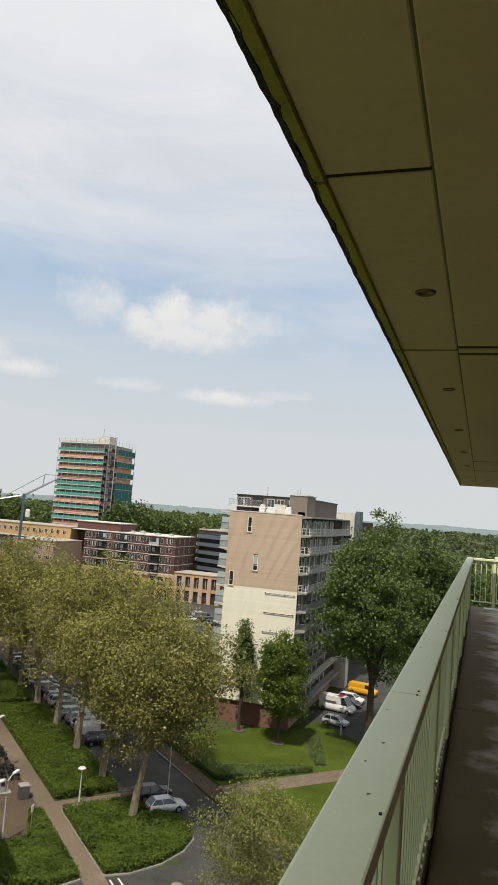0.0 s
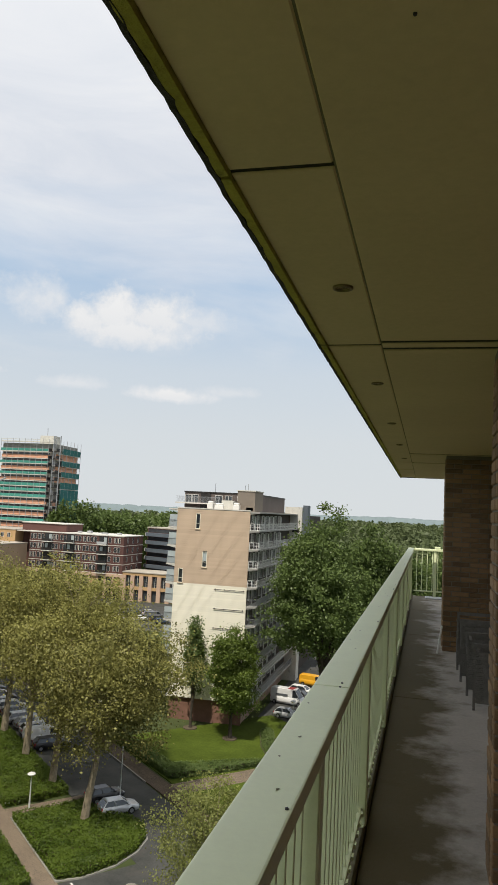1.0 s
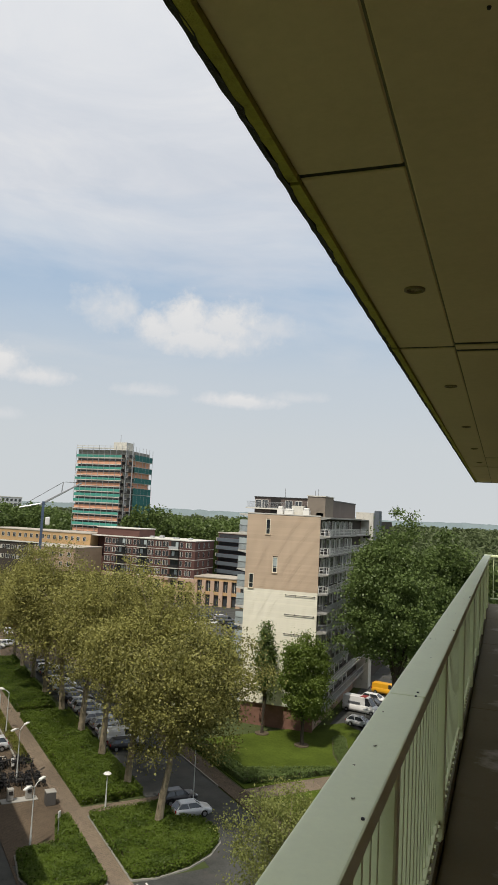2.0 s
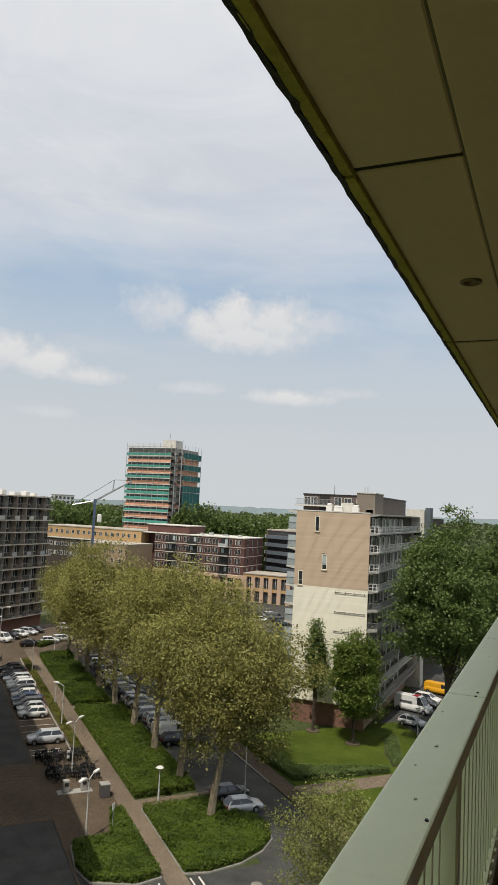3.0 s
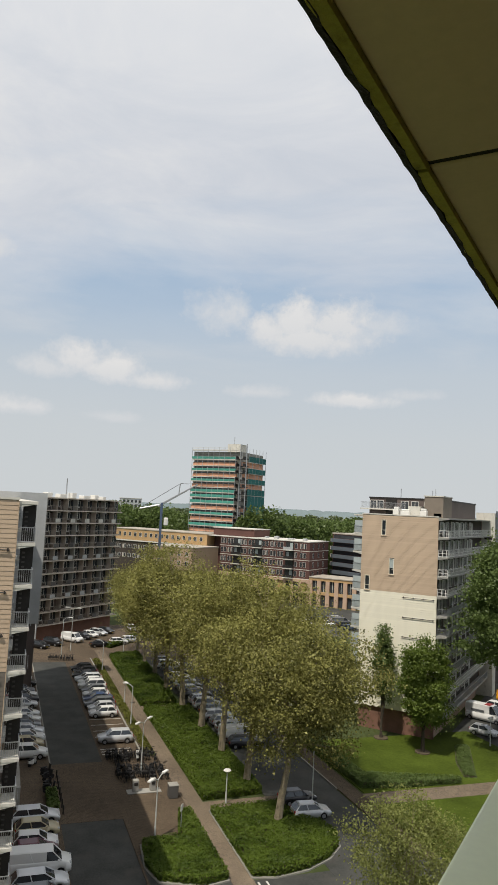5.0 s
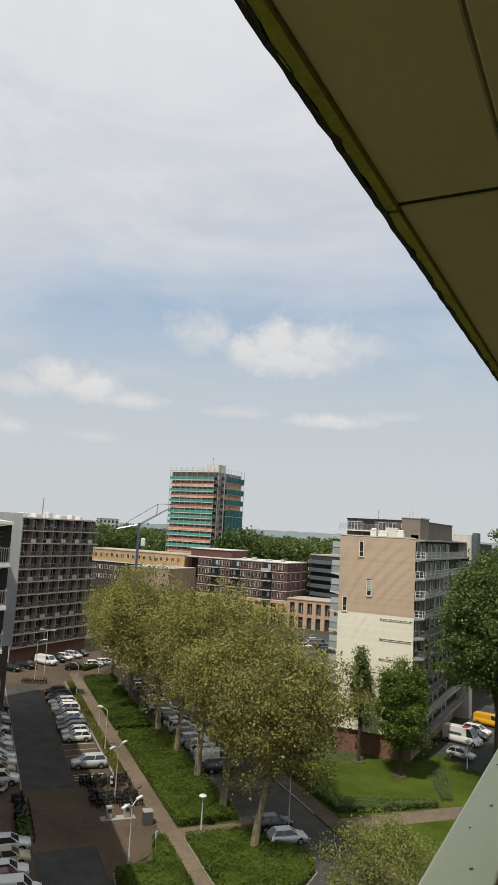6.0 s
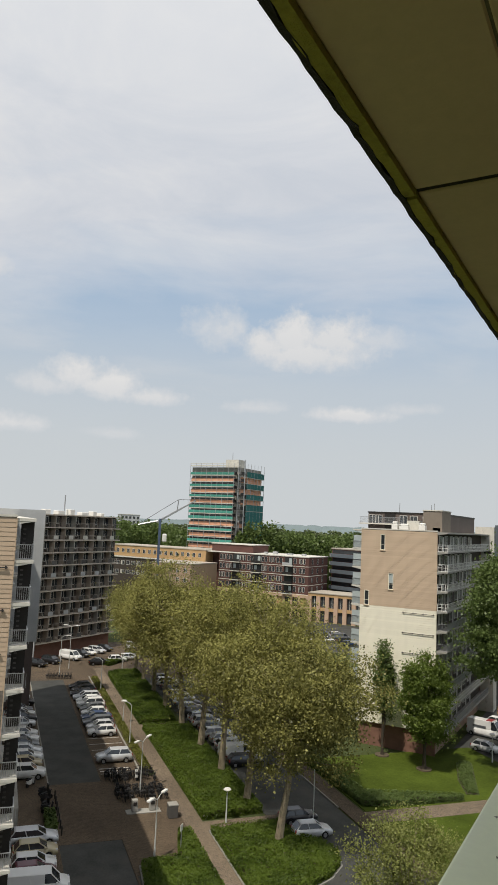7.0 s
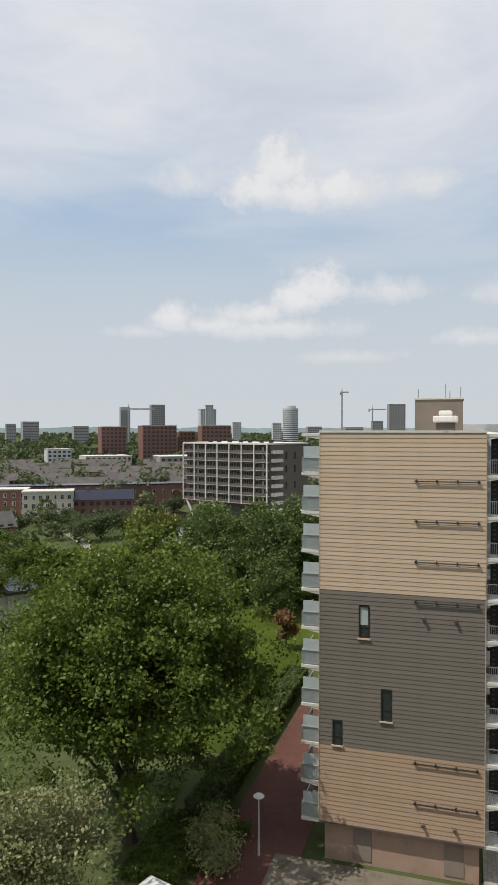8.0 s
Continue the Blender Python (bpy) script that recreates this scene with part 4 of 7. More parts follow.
def slab_flats(name, label, m, length, width, roof, right, left, top=None, storeys=10):
    """A ten-storey gallery block. Local x runs from the near end away, y from its right side (0) to its left (width)."""
    ob = thing(name, label, "building", m)
    base = roof - storeys * STOREY
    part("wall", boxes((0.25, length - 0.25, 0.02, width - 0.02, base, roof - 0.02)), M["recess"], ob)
    part("plinth", boxes((0.55, length - 0.4, 0.3, width - 0.3, 0, base)), M["plinth"], ob)
    part("end_wall", boxes((length - 0.25, length, 0, width, base, roof)), M["brick_far"], ob)
    part("roof", boxes((0.0, length, 0.0, width, roof, roof + 0.06)), M["roof_gravel"], ob)
    part("roof_edge", boxes((-0.08, 0.12, -0.05, width + 0.05, roof + 0.061, roof + 0.22)), M["offwhite"], ob)
    for y, side, spec in ((0, -1, right), (width, 1, left)):
        if not spec:
            continue
        depth, kind, bay, length_f = spec["depth"], spec["rail"], spec["bay"], spec.get("length", length)
        y1 = y + side * depth
        lo, hi = min(y, y1), max(y, y1)
        for k in range(storeys + 1):
            z = base + k * STOREY
            for a_, b_ in spec.get("runs", [(0.02, length_f)]) if k < storeys else [(0.02, length_f)]:
                part("gallery_slab", boxes((a_, b_, lo, hi, z - 0.2, z)), M[spec.get("slab", "offwhite")], ob)
                if k:
                    # raking bracket under the slab's end
                    br = bmesh.new()
                    a = [br.verts.new(p) for p in ((a_ + 0.03, y, z - 0.2), (a_ + 0.03, y1 - side * 0.05, z - 0.2), (a_ + 0.03, y, z - 0.42))]
                    b = [br.verts.new((p.co.x + 0.18, p.co.y, p.co.z)) for p in a]
                    br.faces.new(a)
                    br.faces.new(b[::-1])
                    for i in range(3):
                        br.faces.new((a[i], b[i], b[(i + 1) % 3], a[(i + 1) % 3]))
                    bmesh.ops.recalc_face_normals(br, faces=br.faces[:])
                    part("bracket", br, M[spec.get("slab", "offwhite")], ob)
                if k == storeys:
                    continue
                r_kind = kind(k) if callable(kind) else kind
                mat = M["white"] if r_kind == "grid" else M["rail_beige"] if r_kind == "panel" else M["galv"]
                rl = part("railing", rail_mesh(b_ - a_ - 0.1, r_kind), mat, ob, at=Matrix.Translation((a_ + 0.05, y1 - side * 0.06, z)))
                if r_kind == "panel":
                    for j in range(int((b_ - a_) / 1.6)):
                        pick = (j * 5 + k * 3 + j * j) % 9
                        if pick in ((1, 2, 4, 7) if k >= 8 else (2,)):
                            part("panel", boxes((0.08 + j * 1.6, 1.56 + j * 1.6, -0.045, -0.031, 0.1, 0.95)), M["offwhite"] if k >= 8 else M["panel_grey"], rl, "pale railing panel")
                        elif pick == 5 and k < 8:
                            part("panel", boxes((0.08 + j * 1.6, 1.56 + j * 1.6, -0.045, -0.031, 0.1, 0.95)), M["rail_panel"], rl, "dark railing cloth")
                # railing across the near end
                turn = Matrix.Translation((a_ + 0.1, y + side * 0.06, z)) @ Matrix.Rotation(radians(90 * side), 4, "Z")
                if spec.get("split"):
                    er = part("end_railing", boxes((0, depth - 0.15, -0.03, 0.03, 1.0, 1.05)), mat, ob, at=turn)
                    part("foot_bar", boxes((0, depth - 0.15, -0.02, 0.02, 0.08, 0.12)), mat, er)
                    for q in range(10):
                        part("bar", BAR, None, er, at=Matrix.Translation((0.07 + q * 0.134, 0, 0)))
                else:
                    part("end_railing", rail_mesh(depth - 0.15, "bars" if r_kind != "grid" else "grid"), mat, ob, at=turn)
                if spec.get("backing") and a_ < 1:
                    bk = part("partition", boxes((b_ - 0.06, b_, lo + 0.02, hi - 0.35, z, z + STOREY - 0.2)), M["steel_dark"], ob, "dark louvred balcony partition")
                    for q in range(6):
                        part("louvre", boxes((b_ - 0.10, b_ - 0.061, lo + 0.55, hi - 0.5, z + 0.35 + q * 0.32, z + 0.47 + q * 0.32)), M["rail_panel"], bk)
                if spec.get("screen"):
                    part("screen", boxes((a_ + 0.14, a_ + 0.17, min(y + side * .05, y1 - side * .12), max(y + side * .05, y1 - side * .12), z + 0.05, z + 1.85)), M["frost"], ob, "milky glass wind screen")
            if k == storeys:
                continue
            n = min(int(length_f / bay), spec.get("bays", 99))
            for j in range(n):
                x = 0.6 + j * bay
                mt = Matrix.Translation((x + bay * 0.36, y + side * 0.015, z + 0.75)) @ Matrix.Rotation(0 if side < 0 else math.pi, 4, "Z")
                put_window(ob, spec["window"], mt, (j + k) % 3 != 0)
                part("door", boxes((x + bay * 0.74, x + bay * 0.98, y + min(0, side * 0.04), y + max(0, side * 0.04), z + 0.02, z + 2.1)), M[spec.get("door", "window_white")] if (j * 3 + k) % 4 else M["dark_brown"], ob)
                if spec.get("fins"):
                    part("partition", boxes((x - 0.08, x + 0.08, min(y + side * .02, y1 - side * .2), max(y + side * .02, y1 - side * .2), z + 0.0, z + STOREY - 0.2)), M["fin_beige"] if j % 3 else M["slab_grey"], ob)
    return ob


def siding(ob, width, z0, z1, mat, openings, board=0.3084, joined=False):
    """Lapped horizontal boards on the near end (local x = 0), each tilted out at its foot, cut round the openings."""
    z = z0
    made = {}
    rest = bmesh.new()
    while z < z1 - 0.02:
        spans = [(0.0, width)]
        for y0, y1, a, b in openings:
            if a < z + board * 0.5 < b:
                spans = [p for s0, s1 in spans for p in ((s0, min(s1, y0)), (max(s0, y1), s1)) if p[1] - p[0] > 0.05]
        for s0, s1 in spans:
            key = (round(s0, 2), round(s1, 2))
            if key not in made or joined:
                bm = rest if joined else bmesh.new()
                zz = z if joined else 0
                vs = [bm.verts.new(p) for y in (s0, s1) for p in ((0.2, y, zz), (-0.038, y, zz), (-0.012, y, zz + board), (0.2, y, zz + board))]
                for f in ((0, 1, 2, 3), (7, 6, 5, 4), (0, 4, 5, 1), (1, 5, 6, 2), (2, 6, 7, 3), (3, 7, 4, 0)):
                    bm.faces.new([vs[i] for i in f])
                bmesh.ops.recalc_face_normals(bm, faces=bm.faces[:])
                if not joined:
                    made[key] = mesh_of("board", bm, mat)
            if not joined:
                part("board", made[key], None, ob, at=Matrix.Translation((0, 0, z)))
        z += board
    if joined:
        part("boards", rest, mat, ob)


def pipe_rail(ob, y0, y1, z):
    p = part("wall_rail", tubes(((-0.16, y0, z), (-0.16, y1, z), 0.045), n=6), M["steel_dark"], ob, "dark horizontal pipe on brackets")
    for k in range(4):
        y = y0 + 0.12 + (y1 - y0 - 0.24) * k / 3
        part("bracket", boxes((-0.2, 0.0, y - 0.05, y + 0.05, z - 0.09, z + 0.11)), M["steel_dark"], p)


def wall_lamp(ob, y, z):
    w = part("wall_lamp", tubes(((-0.05, y, z), (-0.32, y, z - 0.05), 0.09, 0.12), n=10), M["dark_brown"], ob, "small round wall floodlight")
    part("bracket", boxes((-0.12, 0.0, y - 0.04, y + 0.04, z - 0.28, z - 0.1)), M["steel_dark"], w)


def slot_window(ob, y0, y1, z0, z1, blind, frame_mat="steel_dark"):
    w = new("window")
    w.parent = ob
    part("window_frame", boxes((-0.07, 0.12, y0, y0 + 0.08, z0, z1), (-0.07, 0.12, y1 - 0.08, y1, z0, z1), (-0.07, 0.12, y0 + .081, y1 - .081, z1 - 0.08, z1), (-0.07, 0.12, y0 + .081, y1 - .081, z0, z0 + 0.08),
                               (-0.02, 0.1, y0 + .081, y1 - .081, z0 + (z1 - z0) * .33, z0 + (z1 - z0) * .33 + 0.04)), M[frame_mat], w)
    part("sill", boxes((-0.16, 0.0, y0 - 0.08, y1 + 0.08, z0 - 0.1, z0 - 0.001)), M["beige"], w)
    part("pane", boxes((0.03, 0.05, y0 + .085, y1 - .085, z0 + .085, z1 - .085)), M["glass"], w)
    if blind:
        part("blind", boxes((0.015, 0.022, y0 + .1, y1 - .1, z0 + (z1 - z0) * .4, z1 - .1)), M["frost"], w, "pale lowered blind")


WIN_A = window_mesh_set(1.7, 1.5)
WIN_B = window_mesh_set(2.3, 1.55, bars=2)
WIN_C = window_mesh_set(1.2, 1.5)
WIN_D = window_mesh_set(0.95, 1.75, bars=0, bar=0.04)

# the near flats along the street: local y runs to the left of the street
near_ob = slab_flats("near_flats", "ten-storey gallery flats with beige and grey board cladding", SM, 74, 11.25, 30.8,
                  dict(depth=1.25, rail="bars", bay=3.6, window=WIN_A, bays=3, split=True, backing=True, runs=[(0.02, 1.9), (22.0, 26.0), (44.0, 48.0), (66.0, 70.0)]), dict(depth=1.35, rail="bars", bay=3.6, window=WIN_A, screen=True, length=74, bays=2, split=True, runs=[(0.02, 4.0), (22.0, 26.0), (44.0, 48.0)]))
Z0 = 30.8 - 10 * STOREY
slots = [(11.25 - 2.8 - 0.75, 11.25 - 2.8, 16.45, 18.7), (11.25 - 4.35 - 0.75, 11.25 - 4.35, 10.75, 13.0), (11.25 - 0.95 - 0.7, 11.25 - 0.95, 8.65, 10.45)]
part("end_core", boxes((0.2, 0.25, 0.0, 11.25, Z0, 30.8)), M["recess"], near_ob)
siding(near_ob, 11.25, Z0, Z0 + 2 * STOREY, M["rosy"], [])
siding(near_ob, 11.25, Z0 + 2 * STOREY, Z0 + 6 * STOREY, M["grey_clad"], slots)
siding(near_ob, 11.25, Z0 + 6 * STOREY, 30.8, M["beige"], [])
part("corner_trim", boxes((-0.06, 0.2, -0.05, -0.002, Z0, 30.8)), M["beige"], near_ob)
part("corner_trim", boxes((-0.06, 0.2, 11.252, 11.3, Z0, 30.8)), M["beige"], near_ob)
part("cladding_foot", boxes((-0.06, 0.5, 0, 11.25, Z0 - 0.12, Z0 - 0.005)), M["dark_brown"], near_ob)
for i, (y0, y1, a, b) in enumerate(slots):
    slot_window(near_ob, y0, y1, a, b, i == 0)
for z in (27.55, 24.78, 22.0, 19.25, 8.1, 5.3):
    pipe_rail(near_ob, 0.35, 4.65, z)
for z in (18.2, 3.95):
    wall_lamp(near_ob, 1.9, z)
    wall_lamp(near_ob, 4.0, z)
part("plinth_panel", boxes((0.50, 0.552, 7.6, 8.9, 0.3, Z0 - 0.13)), M["panel_brown"], near_ob, "grey-brown painted panel")
part("plinth_panel", boxes((0.50, 0.552, 1.3, 2.6, 0.3, Z0 - 0.13)), M["panel_brown"], near_ob, "grey-brown painted panel")
lift = part("lift_house", boxes((22, 27, 1.7, 6.2, 30.86, 34.0)), M["panel_brown"], near_ob, "brown clad lift house on the roof")
part("coping", boxes((21.9, 27.1, 1.6, 6.3, 34.001, 34.15)), M["offwhite"], lift)
for x, y, h in ((22.4, 5.9, 0.9), (22.3, 3.3, 1.4), (23.0, 1.9, 1.1), (22.6, 2.9, .7)):
    part("mast", tubes(((x, y, 34.1), (x, y, 34.15 + h), 0.05), n=6), M["galv"], lift)
vent = part("roof_vent", rbox(5.2, 6.6, 2.1, 3.5, 30.86, 31.6, 0.05), M["dark_brown"], near_ob, "brown roof vent")
part("cowl", rbox(5.0, 6.8, 1.9, 3.7, 31.601, 32.1, 0.12, 2), M["white"], vent, "white metal cowl")
part("cowl_cap", rbox(5.4, 6.4, 2.3, 3.3, 32.101, 32.5, 0.15, 2), M["white"], vent)
# projecting stair tower at the far end
part("stair_tower", boxes((74.0, 78.0, -6.0, 3.0, 10.5, 31.9)), M["panel_grey"], near_ob, "pale grey clad stair tower")
part("tower_foot", boxes((74.3, 77.7, -5.6, 3.0, 0.0, 10.5)), M["dark_brown"], near_ob, "dark brick foot of the stair tower")
part("shed", boxes((26.0, 38.0, -2.8, -1.55, 0.0, 2.6)), M["conc"], near_ob, "low grey entrance canopy wall")

# the far flats across the junction
FAR = Matrix.Translation((-115.4, 115.9, 0)) @ Matrix.Rotation(radians(90), 4, "Z")
far = slab_flats("far_flats", "ten-storey flats with deep grey balconies in shade", FAR, 26.4, 11.0, 31.3,
                 dict(depth=1.6, rail="panel", bay=3.25, window=WIN_B, fins=True, slab="slab_beige", door="glass_far"), None)
part("plinth_brick", boxes((0.1, 26.3, 0.0, 0.29, 0, 3.3)), M["brick_far"], far, "red brick ground floor wall")
for x, w, h in ((4, 1.6, 1.1), (8, 2.2, 0.9), (12, 1.5, 1.3), (16, 2.5, 0.8), (20, 1.4, 1.1), (23, 1.2, .8)):
    part("roof_unit", rbox(x, x + w, 2, 3.6, 31.36, 31.36 + h, 0.08), M["white"], far, "white roof ventilation unit")
part("mast", tubes(((11, 3, 31.3), (11, 3, 36.0), 0.14), n=6), M["galv"], far)
part("end_panel", boxes((-0.2, 0.0, -1.6, 11, 0, 31.3)), M["panel_grey"], far)

# the opposite flats
OPP = Matrix.Translation((-25.5, 103.5, 0)) @ Matrix.Rotation(radians(90), 4, "Z")
opp = slab_flats("opposite_flats", "ten-storey flats with beige and white board cladding", OPP, 32, 11.4, 31.05,
                 dict(depth=1.5, rail=lambda k: "grid" if k > 5 or k == 1 else "bars", bay=3.3, window=WIN_A, slab="slab_grey", bays=7), dict(depth=1.4, rail="bars", bay=3.3, window=WIN_A, screen=True, bays=2))
Z1 = 31.05 - 10 * STOREY
slots = [(11.4 - 3.7, 11.4 - 3.0, 28.1, 30.4), (11.4 - 5.05, 11.4 - 4.3, 22.45, 24.75), (11.4 - 1.4, 11.4 - 0.65, 19.95, 22.1)]
part("end_core", boxes((0.2, 0.25, 0.0, 11.4, Z1, 31.05)), M["recess"], opp)
siding(opp, 11.4, Z1, Z1 + 6 * STOREY, M["cream"], [])
siding(opp, 11.4, Z1 + 6 * STOREY, 31.05, M["beige"], slots)
for i, (y0, y1, a, b) in enumerate(slots):
    slot_window(opp, y0, y1, a, b, i == 1, "cream")
for z in (19.35, 16.5, 13.7, 10.9):
    pipe_rail(opp, 0.3, 4.9, z)
part("brick_foot", boxes((0.4, 0.548, 0.1, 11.3, 0, Z1)), M["brick_far"], opp, "brown brick ground floor wall")
pent = part("penthouse", boxes((5.5, 30, 0.8, 12.3, 31.11, 33.7)), M["dark_brown"], opp, "set-back penthouse in dark brown cladding")
part("penthouse_roof", boxes((5.4, 30.1, 0.7, 12.4, 33.701, 33.9)), M["steel_dark"], pent)
part("terrace_slab", boxes((4.2, 5.5, 6.0, 13.4, 31.9, 32.1)), M["offwhite"], pent)
part("terrace_rail", rail_mesh(7.2, "bars", 0.95), M["galv"], pent, at=Matrix.Translation((4.3, 6.1, 32.1)) @ Matrix.Rotation(radians(90), 4, "Z"))
# no real recess: a dark sheet before the wall gives its shade
part("terrace_shade_panel", boxes((5.4, 5.498, 7.9, 9.6, 31.2, 33.6)), M["steel_dark"], pent)
for y in (1.6, 3.0, 5.0, 6.6, 10.6, 11.6):
    put_window(pent, WIN_C, Matrix.Translation((5.48, y, 31.9)) @ Matrix.Rotation(radians(-90), 4, "Z"), False)
part("terrace_band", boxes((5.2, 5.499, 0.9, 5.99, 31.95, 32.15)), M["offwhite"], pent)
head = part("roof_house", boxes((3.0, 8.5, 0.1, 2.9, 31.11, 34.15)), M["panel_brown"], opp, "brown clad roof house with pale coping")
part("coping", boxes((2.9, 8.6, 0.0, 3.0, 34.151, 34.3)), M["offwhite"], head)
part("stair_head", boxes((1.8, 4.9, 3.2, 5.0, 31.11, 32.6)), M["offwhite"], opp, "pale stair head on the roof")
for x, y, w, h in ((1.5, 2.2, 1.0, 1.2), (1.2, 4.6, 1.4, 1.0), (1.6, 6.4, 0.9, 1.3), (3.0, .3, 1.2, .9)):
    c = part("roof_vent", rbox(x, x + 1, y, y + w, 31.11, 31.11 + h * 0.7, 0.05), M["white"], opp, "white roof ventilation unit")
    part("cowl", rbox(x + .1, x + .9, y + .1, y + w - .1, 31.11 + h * 0.7 + .001, 31.11 + h, 0.1), M["white"], c)
for x, y in ((6, 2), (8, 8), (12, 4)):
    part("mast", tubes(((x, y, 33.9), (x, y, 35.4), 0.05), n=6), M["galv"], opp)
part("stair_tower", boxes((32.0, 35.0, -2.3, 1.0, 0.0, 32.4)), M["offwhite"], opp, "white clad stair tower")
part("lettering_bar", boxes((31.93, 31.999, -1.9, -0.5, 27.6, 28.2)), M["steel_dark"], opp, "dark bar of unreadable lettering")
part("tower_glass", boxes((33.0, 36.2, -3.2, -2.31, 22, 32.8)), M["blue_grey"], opp, "blue grey glazed tower side")
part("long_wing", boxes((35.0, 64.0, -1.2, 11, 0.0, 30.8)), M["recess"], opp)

# ---- tower in scaffolding ----
tower = thing("scaffolded_tower", "residential tower wrapped in scaffolding, green nets and orange bands", "building", pose(-140.1, 248.2, 0))
part("core", boxes((-22.9, -0.4, 0.4, 19.0, 0, 53.5)), M["conc"], tower)
# bands from the roof down: green nets and orange brick in turn, with pale scaffold decks between
def band_z(down):
    return 55.3 - down * 0.2437


for down, high, colour in ((18, 4.5, "green"), (28, 4.6, "orange"), (37.5, 4, "green"), (46.5, 4.6, "orange"), (55, 4, "green"), (64, 4.6, "orange"), (73, 5, "green"), (81.5, 5, "green"), (91, 5, "green"), (101, 5, "orange"),
                           (110.5, 4, "green"), (119.5, 5, "orange"), (129, 4.5, "green"), (138.5, 5, "orange"), (148, 4.5, "green"), (157, 5, "orange"), (167, 4, "green"), (176, 5, "orange"), (186, 4, "green"), (196, 5, "orange")):
    z, h = band_z(down), high * 0.2437
    if colour == "green":
        part("net_strip", boxes((-22.9, -1.9, -0.93, -0.91, z - h * 0.42, z + h * 0.48)), M["net_green"], tower)
        part("deck", boxes((-23.0, -1.9, -0.9, -0.02, z - h * 0.42 - 0.3, z - h * 0.42 - 0.02)), M["offwhite"], tower)
        if z > 37:
            part("net_strip", boxes((0.93, 0.96, 4.2, 19.3, z - h, z + h * 1.05)), M["net_teal_shaded"], tower)
    else:
        part("orange_band", boxes((-22.95, -2.0, -0.02, 0.38, z - h * 0.5, z + h * 0.55)), M["net_orange"], tower)
        part("orange_band", boxes((-0.38, -0.05, 0.5, 19.0, z - h, z + h)), M["net_orange"], tower)
        part("deck", boxes((-23.0, -1.9, -0.9, 0.0, z - h * 0.6 - 0.28, z - h * 0.6 - 0.02)), M["offwhite"], tower)
    part("window_strip", boxes((-22.3, -2.2, 0.30, 0.395, z - h * 0.6 - 1.0, z - h * 0.6 - 0.3)), M["glass_far"], tower)
    part("deck", boxes((0.0, 0.9, -0.9, 19.4, z - h - 0.2, z - h - 0.02)), M["offwhite"], tower)
part("net", boxes((0.93, 0.96, 4.2, 19.3, 20.0, 36.0)), M["net_teal_shaded"], tower, "scaffold net in teal darkened for the tower's shaded side")
for x, y in [(-23.0 + 2.6 * k, -0.9) for k in range(10)] + [(0.9, -0.9 + 2.9 * k) for k in range(8)]:
    part("pole", tubes(((x, y, 0), (x, y, 55.3), 0.09), n=5), M["galv"], tower)
for k in range(18):
    z = 3 + k * 2.78
    part("landing", boxes((-1.7, 3.2, -1.6, 0.4, z, z + 0.25), (-1.7, -1.4, -1.6, 0.4, z + .3, z + 1.3), (1.6, 1.9, -1.6, 0.4, z + .3, z + 1.3)), M["steel_dark"], tower)
for x in (0.2, 3.1):
    part("hoist_mast", boxes((x, x + 0.25, -1.7, -1.45, 0, 56.4)), M["galv"], tower)
part("roof_hut", boxes((-9, -3, 4, 9, 53.5, 57.0)), M["offwhite"], tower, "pale roof plant room")
part("roof_mast", tubes(((-6.5, 5, 57), (-6.5, 5, 60), 0.12), n=5), M["galv"], tower)
part("crown_deck", boxes((-23.0, 0.9, -0.9, -0.02, 53.9, 54.3), (-23.0, 0.9, -0.9, -0.8, 54.9, 55.05)), M["offwhite"], tower)

# ---- brown brick apartment row and its neighbours ----
BR = pose(-97.8, 223.0, 0, 0, 0, 180)
row_ = thing("brown_apartments", "dark brown brick apartment building with recessed balconies", "building", BR)
part("wall", boxes((0, 35, -16.5, 0, 8.25, 20.6)), M["brown_brick"], row_)
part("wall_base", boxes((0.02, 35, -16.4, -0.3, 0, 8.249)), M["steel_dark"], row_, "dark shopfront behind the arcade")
part("far_wing", boxes((35.01, 40, -16, -4, 0, 20.4)), M["brown_brick"], row_)
part("roof", boxes((-0.2, 40.2, -16.7, 0.2, 20.601, 20.9)), M["offwhite"], row_, "pale roof edge")
part("upper_storey", boxes((23, 40, -15, -3, 20.901, 23.5)), M["brown_brick"], row_, "set-back brown brick top storey")
part("upper_roof", boxes((22.7, 40.3, -15.2, -2.7, 23.501, 23.75)), M["offwhite"], row_)
for x, w, h in ((4, 1.2, .7), (9, 2.0, .5), (15, 1.4, .9), (19, 1.0, .6)):
    part("roof_unit", rbox(x, x + w, -7, -5.5, 20.91, 20.91 + h, 0.05), M["panel_grey"], row_, "pale roof unit")
